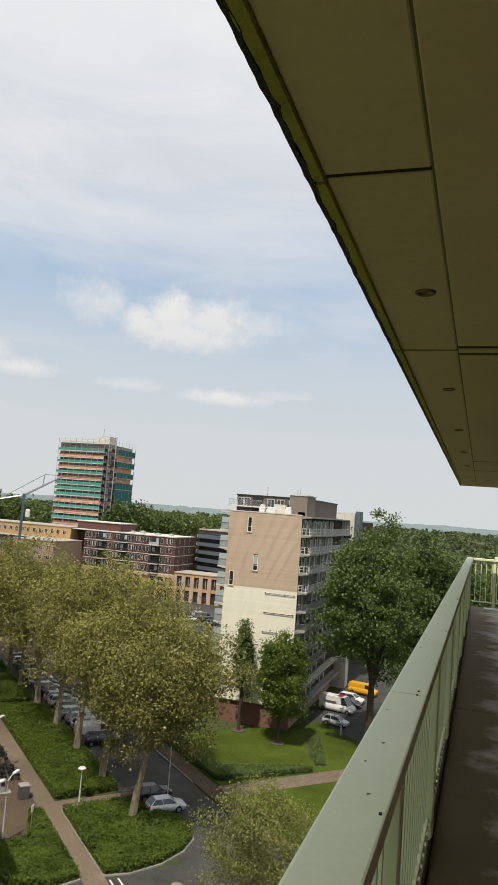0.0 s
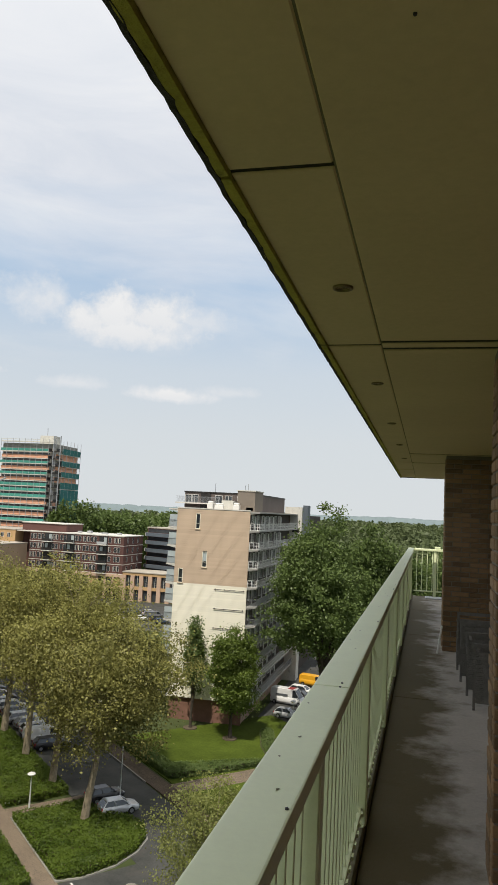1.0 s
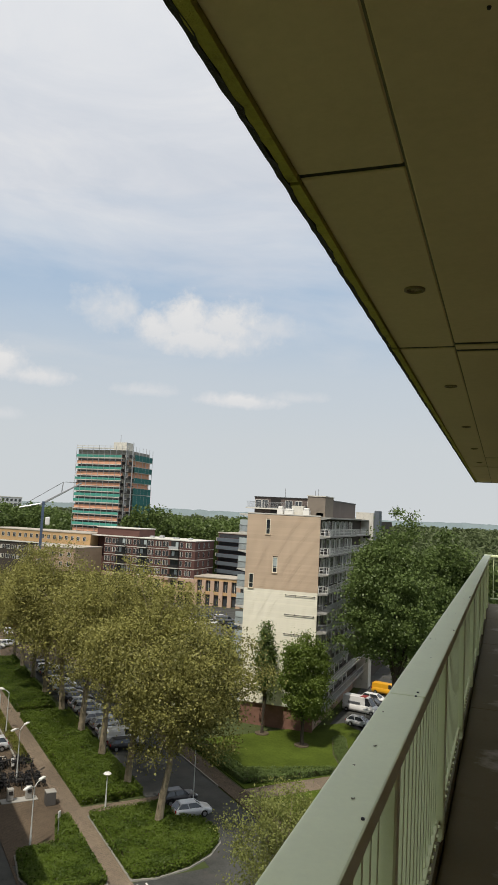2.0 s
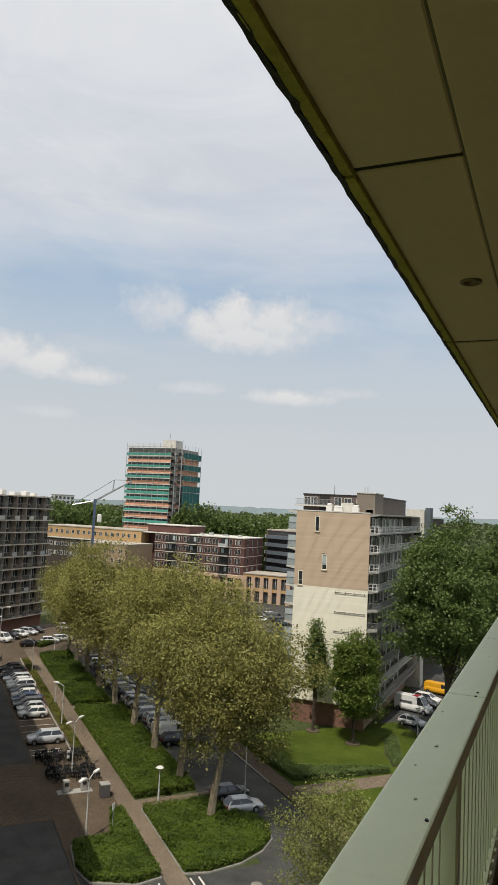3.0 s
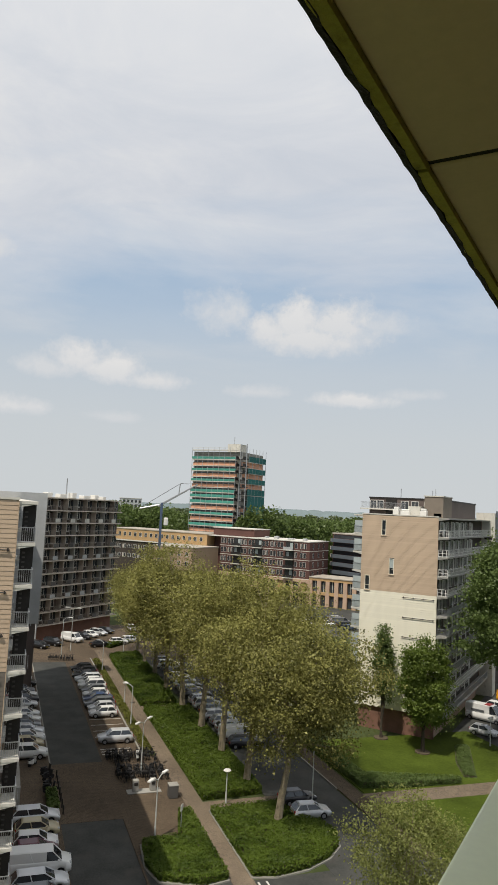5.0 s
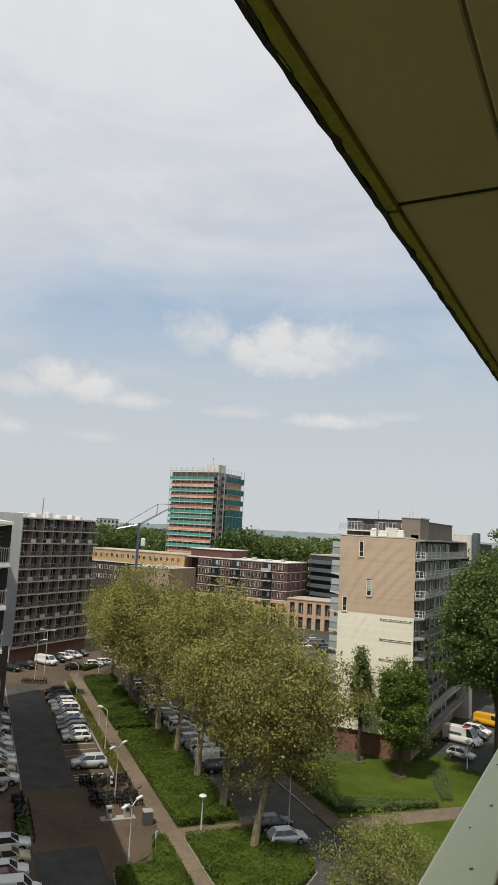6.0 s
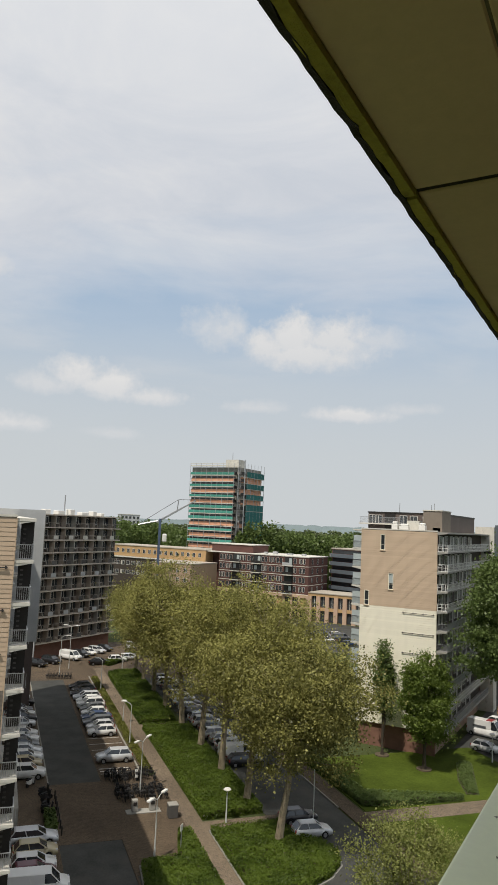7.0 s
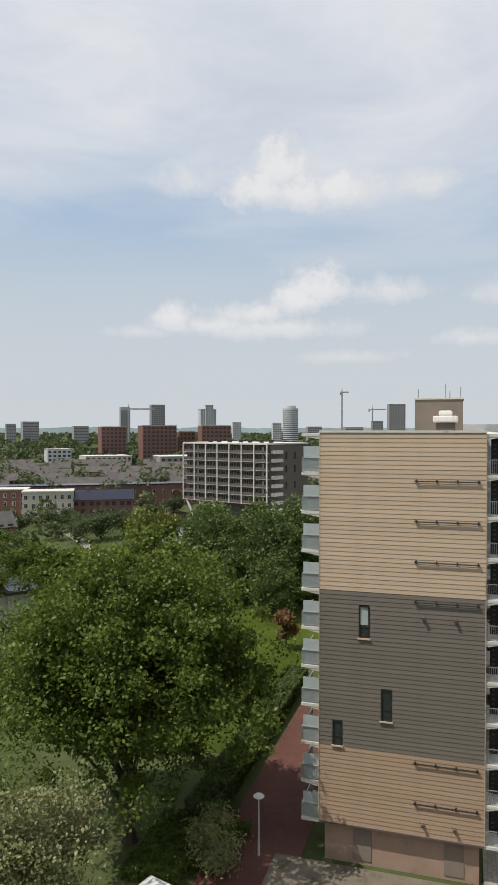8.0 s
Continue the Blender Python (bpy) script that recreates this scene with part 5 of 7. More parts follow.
for k in range(4):
    z = 8.3 + 3.1 * k
    part("string_course", boxes((-0.1, 35.1, -16.55, 0.1, z - 0.1, z + 0.1)), M["offwhite"], row_)
    for j, x in enumerate((1.2, 4.0, 9.8, 12.6, 15.6, 21.2, 24.2, 29.6, 32.4)):
        for dx in ((0.5, 1.75) if j != 1 else (1.0,)):
            put_window(row_, WIN_D, Matrix.Translation((x + dx, 0.06, z + 0.75)) @ Matrix.Rotation(math.pi, 4, "Z"), (j + k) % 3 == 0)
    for x in (5.9, 18.0, 26.4):
        # dark panel on the flat wall stands in for a balcony's inner shade
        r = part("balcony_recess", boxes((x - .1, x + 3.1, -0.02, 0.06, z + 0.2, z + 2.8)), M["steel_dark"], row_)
        part("balcony_slab", boxes((x - 0.3, x + 3.3, 0.061, 1.5, z - 0.12, z + 0.1)), M["offwhite"], r)
        part("balcony_front", boxes((x - 0.25, x + 3.25, 1.42, 1.5, z + 0.2, z + 1.1)), M["panel_grey"] if (k, x) == (3, 5.9) else M["steel_dark"], r)
        for q in range(2):
            part("glazed_door", boxes((x + 0.35 + 1.3 * q, x + 1.35 + 1.3 * q, 0.061, 0.09, z + 0.3, z + 2.5)), M["frost"] if (q + k) % 3 == 0 else M["glass_far"], r)
    for j in range(3):
        put_window(row_, WIN_D, Matrix.Translation((-0.05, -3.0 - 4.4 * j, z + 0.75)) @ Matrix.Rotation(-math.pi / 2, 4, "Z"), False)
arc = part("arcade", boxes((-0.3, 35, 0.02, 0.45, 7.3, 8.24), (-0.3, 35, 0.02, 0.45, 3.6, 4.4)), M["pink_stone"], row_, "pinkish stone arcade of two storeys")
for j in range(13):
    x = -0.3 + j * 2.9
    part("pier", boxes((x, x + 0.75, 0.03, 0.5, 0, 8.2)), M["pink_stone"], arc)
    part("shop_window", boxes((x + 0.8, x + 2.85, -0.2, -0.1, 4.5, 7.2)), M["glass_far"] if j % 3 else M["yellow_brick"], arc)

yb = thing("yellow_brick_block", "low yellow brick building with large dark windows", "building", BR)
part("wall", boxes((-34, -0.35, -11, -0.5, 0, 9.2)), M["yellow_brick"], yb)
part("roof", boxes((-34.2, -0.35, -11, 0.5, 9.201, 9.5)), M["roof_gravel"], yb)
part("spandrel", boxes((-34, -0.35, -0.49, 0.3, 3.7, 4.7), (-34, -0.35, -0.49, 0.3, 8.3, 9.199)), M["yellow_brick"], yb)
for j in range(11):
    x = -0.9 - j * 3.1
    part("pier", boxes((x - 0.7, x + 0.7, -0.49, 0.42, 0, 8.29)), M["pink_stone"] if j < 7 else M["yellow_brick"], yb)
    w_ = part("window", boxes((x - 2.6, x - 0.5, -0.48, -0.3, 4.71, 8.29)), M["glass_far"], yb, "dark wide window")
    part("mullion", boxes((x - 1.6, x - 1.5, -0.3, -0.2, 4.71, 8.29)), M["window_white"], w_)
    part("shop_window", boxes((x - 2.6, x - 0.5, -0.48, -0.4, 0.2, 3.69)), M["glass_far"], yb)

yl = thing("yellow_brick_row", "long low yellow brick building beyond the trees", "building", pose(-182, 222, 0))
part("wall", boxes((0, 44, 0, 14, 16.9, 20.9)), M["yellow_brick"], yl)
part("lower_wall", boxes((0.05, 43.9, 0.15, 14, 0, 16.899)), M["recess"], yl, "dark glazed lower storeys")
part("roof", boxes((-0.2, 44.2, -0.2, 14.2, 20.901, 21.2)), M["roof_gravel"], yl)
part("wing", boxes((33, 49, -17, -0.01, 0, 16.6)), M["rosy"], yl)
part("wing_roof", boxes((32.8, 49.2, -17.2, -0.01, 16.601, 16.9)), M["roof_gravel"], yl)
for j in range(17):
    put_window(yl, WIN_C, Matrix.Translation((1.5 + j * 2.5, -0.04, 18.3)), False)
    for z in (13.6, 10.2):
        put_window(yl, WIN_A, Matrix.Translation((1.5 + j * 2.5, 0.11, z)), (j + int(z)) % 3 == 0)
part("string_course", boxes((0, 44, -0.25, 0.14, 16.4, 16.85)), M["offwhite"], yl)
for j in range(5):
    for z in (13.8, 10.6, 7.4):
        put_window(yl, WIN_C, Matrix.Translation((34.5 + j * 3.1, -17.04, z)), False)

dk = thing("dark_balcony_block", "dark grey apartment building with blue grey balconies", "building", pose(-98.0, 244.0, 0, 0, 0, -22))
part("wall", boxes((0, 15, 0, 16, 0, 23.5)), M["brown_brick"], dk)
part("roof", boxes((-0.2, 15.2, -0.2, 16, 23.501, 23.9)), M["roof_gravel"], dk)
for k in range(6):
    z = 6.6 + k * 2.8
    part("balcony", boxes((-1.6, -0.01, 0.5, 6.5, z, z + 0.25), (-1.6, -1.5, 0.5, 6.5, z + .25, z + 1.2)), M["offwhite"], dk)
    part("balcony", boxes((0.5, 14.5, -1.4, -0.01, z, z + 1.25)), M["blue_grey"], dk)
    part("glazing", boxes((0.5, 14.5, -0.05, 0.01, z + 1.4, z + 2.6)), M["glass_far"], dk)

# ---- buildings to the west ----
ca, sa = (Vector((-206.8, 105.2, 0)), Vector((-240.0, 88.7, 0)))
wd = (sa - ca).normalized()
WEST = Matrix.Translation(ca) @ Matrix.Rotation(math.atan2(wd.y, wd.x), 4, "Z")  # local x along the facade to the west, +y towards the camera
west = thing("stilted_flats", "brown brick flats with white framed balconies on slanted stilts", "building", WEST)
WL = (sa - ca).length
part("wall", boxes((0.3, WL, -22, -0.05, 6.5, 26.0)), M["dark_brown"], west)
part("base", boxes((0.5, WL * 0.55, -21, -1, 0, 6.5)), M["dark_brown"], west)
part("side_wall", boxes((0, 0.29, -22, -0.05, 0, 26.2)), M["dark_brown"], west)
part("roof", boxes((-0.2, WL + 0.2, -22, 1.9, 26.0, 26.5)), M["offwhite"], west)
for k in range(7):
    z = 6.5 + k * 2.78
    part("balcony_slab", boxes((0, WL, 0, 1.8, z - 0.22, z)), M["slab_grey"], west)
    part("balcony_front", boxes((0.2, WL, 1.6, 1.66, z + 0.05, z + 0.95)), M["dark_brown"], west)
    for j in range(10):
        put_window(west, WIN_B, Matrix.Translation((2.2 + j * 3.6, 0.0, z + 0.6)) @ Matrix.Rotation(math.pi, 4, "Z"), j % 4 == 0)
    part("end_balcony", boxes((-1.3, -0.01, -5.5, -0.3, z - 0.2, z + 0.9)), M["offwhite"], west)
for j in range(8):
    part("fin", boxes((j * WL / 7 - 0.2, j * WL / 7 + 0.2, 1.67, 2.0, 6.2, 26.0)), M["offwhite"], west)
for k, x in enumerate((WL - 1, WL - 7, WL - 13)):
    part("stilt", tubes(((x - 3.5, 1.0, 0), (x, 1.2, 6.3), 0.35, 0.45), n=8), M["offwhite"], west)
for y in (-9.5, -14.5):
    for z in (11, 16.6, 21):
        part("slot_window", boxes((-0.05, 0.0, y, y + 1.0, z, z + 2.4)), M["glass_far"], west)
for x in (3, 7, 12, 16, 21, 26, 30):
    part("roof_vent", rbox(x, x + 1.2, -6, -4.8, 26.5, 27.6, 0.1), M["steel_dark"], west)
part("podium", boxes((-14, -0.3, -16, 2, 0, 5.2)), M["panel_grey"], west)


def gabled_row(name, label, m, n, wide, deep, eaves, ridge, wall, roof, window_rows=2):
    """A terrace of n houses: walls, a pitched roof, windows and doors, dormers."""
    ob = thing(name, label, "house row", m)
    L_ = n * wide
    part("wall", boxes((0, L_, 0, deep, 0, eaves)), wall, ob)
    bm = bmesh.new()
    a = [bm.verts.new(p) for p in ((-0.3, -0.4, eaves), (-0.3, deep / 2, ridge), (-0.3, deep + 0.4, eaves))]
    b = [bm.verts.new((L_ + 0.3, p.co.y, p.co.z)) for p in a]
    bm.faces.new(a)
    bm.faces.new(b[::-1])
    for i in range(3):
        bm.faces.new((a[i], b[i], b[(i + 1) % 3], a[(i + 1) % 3]))
    bmesh.ops.recalc_face_normals(bm, faces=bm.faces[:])
    part("roof", bm, roof, ob)
    bm = bmesh.new()
    for j in range(n):
        for r in range(window_rows):
            for q in (0.28, 0.72):
                x = j * wide + wide * q
                box(bm, x - 0.7, x + 0.7, -0.1, -0.01, 0.9 + r * 2.8, 2.3 + r * 2.8)
    tagged(part("window_panes", bm, M["glass_far"], ob), kind="stuff")
    for j in range(1, n, 3):
        part("chimney", boxes((j * wide - 0.4, j * wide + 0.4, deep / 2 - 0.4, deep / 2 + 0.4, ridge - 0.6, ridge + 0.9)), M["brick_far"], ob)
    return ob


def flat_block(name, label, m, w, d, h, wall, storeys, cols, roof=None, win=None):
    """A plain block with its storeys of windows and a parapet."""
    ob = thing(name, label, "building", m)
    part("wall", boxes((0, w, 0, d, 0, h)), wall, ob)
    part("roof", boxes((-0.25, w + 0.25, -0.25, d + 0.25, h + 0.001, h + 0.4)), roof or M["offwhite"], ob)
    win = win or WIN_C
    if m.translation.length > 330:
        bm, glazed = bmesh.new(), 1.7 * w / cols / 3.0
        for k in range(storeys):
            z = 0.9 + k * (h - 0.6) / storeys
            for j in range(cols):
                x = (j + 0.5) * w / cols
                box(bm, x - glazed / 2, x + glazed / 2, -0.12, -0.01, z, z + 1.7)
            for j in range(max(1, cols // 3)):
                y = (j + 0.5) * d / max(1, cols // 3)
                box(bm, w + 0.01, w + 0.12, y - 1, y + 1, z, z + 1.7)
        tagged(part("window_panes", bm, M["glass_far"], ob), kind="stuff")
        return ob
    for k in range(storeys):
        z = 0.9 + k * (h - 0.6) / storeys
        for j in range(cols):
            put_window(ob, win, Matrix.Translation(((j + 0.5) * w / cols, -0.03, z)), (j + k) % 3 == 0)
        for j in range(max(1, cols // 3)):
            put_window(ob, win, Matrix.Translation((w + 0.03, (j + 0.5) * d / max(1, cols // 3), z)) @ Matrix.Rotation(math.pi / 2, 4, "Z"), False)
    return ob


M["cream_wall"] = material("cream_render", (0.50, 0.46, 0.38), 0.9, 0, 0.15, 0.3, 5.0, 0.0)
M["red_brick"] = material("dull_red_brick", (0.20, 0.105, 0.085), 0.9, 0, 0.2, 0.3, 5.0, 0.0)
M["pale_tower"] = material("pale_grey_tower", (0.50, 0.51, 0.52), 0.8, 0, 0.12, 0.2, 3.0, 0.0)
M["mid_tower"] = material("grey_brown_tower", (0.29, 0.28, 0.28), 0.8, 0, 0.15, 0.2, 3.0, 0.0)
M["solar"] = material("dark_solar_panel", (0.012, 0.016, 0.035), 0.25, 0, 0.3, 0.8, 6.0, 0.0, spec=0.7)
# new houses by the park
flat_block("new_houses", "cream rendered terrace end with flat roof", facing(82.4, 258, -6), 17, 9, 9.2, M["cream_wall"], 3, 7)
gabled_row("new_houses", "red brick terrace with dark solar roof and white windows", facing(78.7, 262, -4), 4, 5.4, 9, 5.8, 9.0, M["red_brick"], M["solar"])
flat_block("new_houses", "red brick house end with pale roof", facing(84.6, 268, -10), 12, 8, 9.4, M["red_brick"], 3, 4)
flat_block("long_terrace", "long red brick terrace with dark flat roof", facing(84.5, 292, -5), 80, 9, 8.5, M["red_brick"], 2, 20, M["solar"])
TOWN = random.Random(12)
for k, dist in enumerate((338, 372, 408, 446, 490, 540)):
    az = 91.0
    while az > 58:
        n = TOWN.randint(5, 9)
        gabled_row("terrace_houses", "brick terrace with grey pitched tiled roofs", facing(az, dist + TOWN.uniform(-6, 6), TOWN.uniform(-14, 8)), n, 5.6, 8.5, 5.4, 8.8,
                   M["red_brick"] if TOWN.random() < 0.5 else M["brick_far"], M["roof_tile"] if TOWN.random() < 0.8 else M["roof_dark"])
        az -= math.degrees((n * 5.6 + TOWN.uniform(7, 16)) / dist)
gabled_row("dark_roof_house", "small brick house with dark tiled roof", facing(84.4, 205, 20), 1, 6, 8, 4.2, 8.2, M["brick_far"], M["roof_tile"])
sh = thing("solar_house", "low white house with solar panels on its roof", "house", facing(83.5, 118, 15))
part("wall", boxes((0, 9, 0, 10, 0, 5.0)), M["white"], sh)
part("roof", boxes((-0.4, 9.4, -0.5, 10.4, 5.0, 5.5)), M["roof_tile"], sh)
for j in range(5):
    for i in range(3):
        part("solar_panel", boxes((0.2 + j * 1.75, 1.85 + j * 1.75, 0.2 + i * 3.2, 3.3 + i * 3.2, 5.501, 5.56)), M["solar"], sh)
# red brick towers and the skyline
for az, dist, w, h, storeys, cols, mat, lab in (
        (76.4, 610, 21, 33, 10, 6, "red_brick", "red brick apartment tower with white balconies"), (73.2, 600, 29, 34, 10, 8, "red_brick", "dark red brick apartment tower"),
        (70.3, 620, 14, 29, 8, 4, "brick_far", "orange brick apartment block"), (68.5, 600, 25, 34, 10, 7, "red_brick", "red brick apartment tower with pale stair"),
        (74.9, 1300, 17, 70, 18, 4, "mid_tower", "dark slim tower block on the skyline"), (72.5, 1300, 25, 75, 20, 6, "mid_tower", "dark tower block on the skyline"),
        (68.6, 1250, 28, 66, 18, 6, "pale_tower", "white stepped tower block on the skyline"), (68.2, 1249, 14, 73, 20, 3, "pale_tower", "white top of a stepped tower block"),
        (53.6, 1250, 28, 74, 20, 6, "mid_tower", "grey tower block on the skyline"), (54.9, 1350, 20, 46, 10, 4, "mid_tower", "grey block on the skyline"), (62.8, 1300, 16, 42, 10, 4, "pale_tower", "pale block on the skyline"),
        (66, 1350, 16, 44, 10, 5, "pale_tower", "pale block on the skyline"), (82.3, 1700, 36, 48, 8, 8, "mid_tower", "far grey block on the skyline"), (80.5, 620, 20, 14, 4, 5, "pale_tower", "grey flat-roofed office among trees"),
        (66.5, 470, 60, 10, 3, 12, "pale_tower", "long low pale building"), (71.8, 520, 40, 11, 3, 9, "mid_tower", "low dark roofed building"), (38.7, 520, 14, 34, 11, 5, "pale_tower", "distant flats with white balconies"),
        (60.0, 1500, 30, 36, 8, 6, "mid_tower", "far grey block on the skyline"), (57.0, 1600, 40, 35, 6, 8, "mid_tower", "far low block on the skyline"), (78.5, 1500, 30, 37, 6, 8, "mid_tower", "far low block on the skyline"),
        (83.5, 1600, 20, 42, 6, 4, "mid_tower", "far grey block on the skyline"), (77.6, 560, 36, 10, 3, 9, "cream_wall", "low cream building among houses"), (62, 520, 40, 11, 3, 9, "cream_wall", "low cream building among houses")):
    flat_block("tower_block" if h > 24 else "low_block", lab, facing(az, dist, 12), w, w * 0.7, h, M[mat], storeys, cols, win=WIN_B)
rt = thing("round_tower", "pale round residential tower on the skyline", "building", facing(61.4, 1200))
part("shaft", tubes(((0, 0, 0), (0, 0, 66), 13, 13), n=24), M["pale_tower"], rt, smooth=False)
part("crown", tubes(((0, 0, 66.01), (0, 0, 70), 9, 9), n=20), M["pale_tower"], rt)
for k in range(18):
    part("storey_band", tubes(((0, 0, 3 + 3.4 * k), (0, 0, 4.2 + 3.4 * k), 13.12, 13.12), n=24), M["glass_far"], rt)


def tower_crane(az, dist, h, jib, turn):
    c = thing("tower_crane", "slender tower crane on the skyline", "crane", facing(az, dist, turn), "tower cranes")
    part("mast", boxes((-1.1, 1.1, -1.1, 1.1, 0, h)), M["galv"], c)
    part("jib", boxes((-jib * 0.3, jib, -0.8, 0.8, h + .001, h + 2.2)), M["galv"], c)
    part("top", tubes(((0, 0, h + 2.2), (0, 0, h + 9), 1.0, 0.3), n=5), M["galv"], c)
    part("counterweight", boxes((-jib * 0.3, -jib * 0.2, -1.2, 1.2, h - 3.5, h)), M["conc"], c)


tower_crane(57.3, 1250, 94, 12, 20)
tower_crane(54.9, 1400, 68, 26, 10)
tower_crane(74.3, 1150, 62, 42, 5)
# mobile crane by the tower
mc = thing("mobile_crane", "blue mobile crane with raised lattice jib", "crane", facing(35.6, 200))
M["crane_blue"] = material("dull_blue_paint", (0.07, 0.10, 0.16), 0.6, 0, 0.2, 0.5, 6.0, 0.0)
part("mast", boxes((-0.35, 0.35, -0.35, 0.35, 0, 31.5)), M["crane_blue"], mc)
part("cabin", rbox(0.8, 2.0, -0.7, 0.7, 25.2, 27.4, 0.2), M["white"], mc)
part("jib", tubes(((-1.0, 0, 30.5), (9.6, 0, 37.0), 0.35, 0.2), n=5), M["galv"], mc)
part("back_jib", tubes(((0, 0, 31.0), (-6, 0, 29.6), 0.25, 0.2), n=5), M["galv"], mc)
part("strut", tubes(((4.5, 0, 34.0), (4.8, 0, 37.0), 0.15), n=5), M["galv"], mc)
part("cable", tubes(((-6, 0, 29.7), (4.8, 0, 37.0), 0.06), ((4.8, 0, 37.0), (9.6, 0, 37.1), 0.06), n=4), M["steel_dark"], mc)

# ---- trees ----


def tree(name, label, m, height, radius, base, leaf, n_clumps, n_leaves, size, seed, trunk_r=0.3, bark="bark", clump=None, taper=0.0, droop=0.0, lean=(0, 0), group="", lobes=0):
    """A tree: tapered trunk with limbs, and a crown of leaf clumps spread through an uneven egg."""
    rng = np.random.default_rng(seed)
    ob = thing(name, label, "tree", m, group)
    zc, hh = (base + height) / 2, (height - base) / 2
    # big lobes, and leaf clumps spread over each lobe
    n_lobes = lobes or max(6, n_clumps // 9)
    big_ = rng.normal(size=(n_lobes, 3))
    big_ /= np.linalg.norm(big_, axis=1)[:, None]
    big_[:, 2] = np.abs(big_[:, 2]) * np.where(rng.uniform(size=n_lobes) < 0.68, 1, -1)
    big_ *= rng.uniform(0.35, 0.78, size=(n_lobes, 1))
    own = rng.integers(0, n_lobes, n_clumps)
    c = rng.normal(size=(n_clumps, 3))
    c /= np.linalg.norm(c, axis=1)[:, None]
    c = big_[own] + c * (rng.uniform(0.22, 0.42, size=n_lobes)[own] * rng.uniform(0.5, 1.0, size=n_clumps) ** (0.25 if lobes else 0.5))[:, None]
    width = radius * (1 - taper * (c[:, 2] + 1) / 2)
    centres = np.c_[c[:, 0] * width + lean[0] * (c[:, 2] + 1), c[:, 1] * width + lean[1] * (c[:, 2] + 1), zc + c[:, 2] * hh]
    clump = clump or radius * 0.12
    per = rng.integers(0, n_clumps, n_leaves)
    pts = centres[per] + rng.normal(size=(n_leaves, 3)) * clump * np.array([1, 1, 0.7]) * rng.uniform(0.5, 1.35, size=(n_clumps, 1))[per]
    if droop:
        pts[:, 2] -= droop * rng.uniform(0, 1, n_leaves) ** 2 * (np.linalg.norm(pts[:, :2], axis=1) / radius)
    pts[:, 2] = np.maximum(pts[:, 2], 0.15)
    part("crown", leaf_mesh("crown", pts, size, M[leaf], rng, flat=0.25, stretch_=1.4, axis_down=droop * 0.3), None, ob)
    bm = bmesh.new()
    top = Vector((lean[0] * 0.7, lean[1] * 0.7, base + hh * 0.9))
    knots = [Vector((0, 0, 0)), Vector((lean[0] * 0.15, lean[1] * 0.15, base * 0.5)), Vector((lean[0] * 0.4, lean[1] * 0.4, base * 1.02)), top]
    radii = [trunk_r * 1.25, trunk_r, trunk_r * 0.82, trunk_r * 0.25]
    for a, b, ra, rb in zip(knots, knots[1:], radii, radii[1:]):
        tube(bm, a, b, ra, rb, 8)
    tube(bm, (0, 0, -0.05), (0, 0, 0.35), trunk_r * 1.7, trunk_r * 1.2, 8)
    order = rng.permutation(n_clumps)[: min(n_clumps, 34)]
    for k in order:
        end = Vector(centres[k])
        f = rng.uniform(0.0, 0.75)
        start = knots[2].lerp(top, f)
        mid = start.lerp(end, 0.5) + Vector((0, 0, 0.08 * (end - start).length))
        r = trunk_r * (0.42 - 0.3 * f)
        tube(bm, start, mid, r, r * 0.55, 5)
        tube(bm, mid, end, r * 0.55, r * 0.12, 5)
        for q in range(2):
            tip = end + Vector(rng.normal(size=3)) * clump * 1.2
            tube(bm, mid.lerp(end, 0.5), tip, r * 0.28, r * 0.06, 4)
    part("trunk", bm, M[bark], ob)
    return ob


def at_st(s, t, turn=0.0, size=1.0):
    return Matrix.Translation(st(s, t)) @ Matrix.Rotation(radians(turn), 4, "Z") @ Matrix.Scale(size, 4)


PLANE = "leafing plane tree with mottled trunk and sparse yellow-green crown"
planes = [tree("plane_tree", PLANE, at_st(18.6, 27.2), 20.6, 8.6, 5.4, "leaf_plane", 400, 46000, 0.17, 11, 0.36, clump=0.85, lean=(1.7, 0.9), group="plane trees"),
          tree("plane_tree", PLANE, at_st(28.6, 27.3), 22.2, 8.4, 6.0, "leaf_plane", 400, 46000, 0.17, 12, 0.36, clump=0.85, lean=(1.0, 0.6), group="plane trees"),
          tree("plane_tree", PLANE, at_st(38.1, 27.2), 24.2, 8.6, 6.4, "leaf_plane", 420, 48000, 0.175, 13, 0.38, clump=0.9, lean=(0.2, 0.9), group="plane trees")]
for k, (s, t, turn, size) in enumerate(((48.5, 27.4, 70, 1.18), (58.5, 27.2, 150, 1.09), (69.3, 27.0, 210, 0.90), (80.1, 27.3, 280, 1.0), (98.8, 27.3, 30, 0.94), (89.4, 27.2, 120, 0.82), (64.0, 42.0, 250, 0.72))):
    copy_thing(planes[k % 3], at_st(s, t, turn)).scale = (size, size, size)
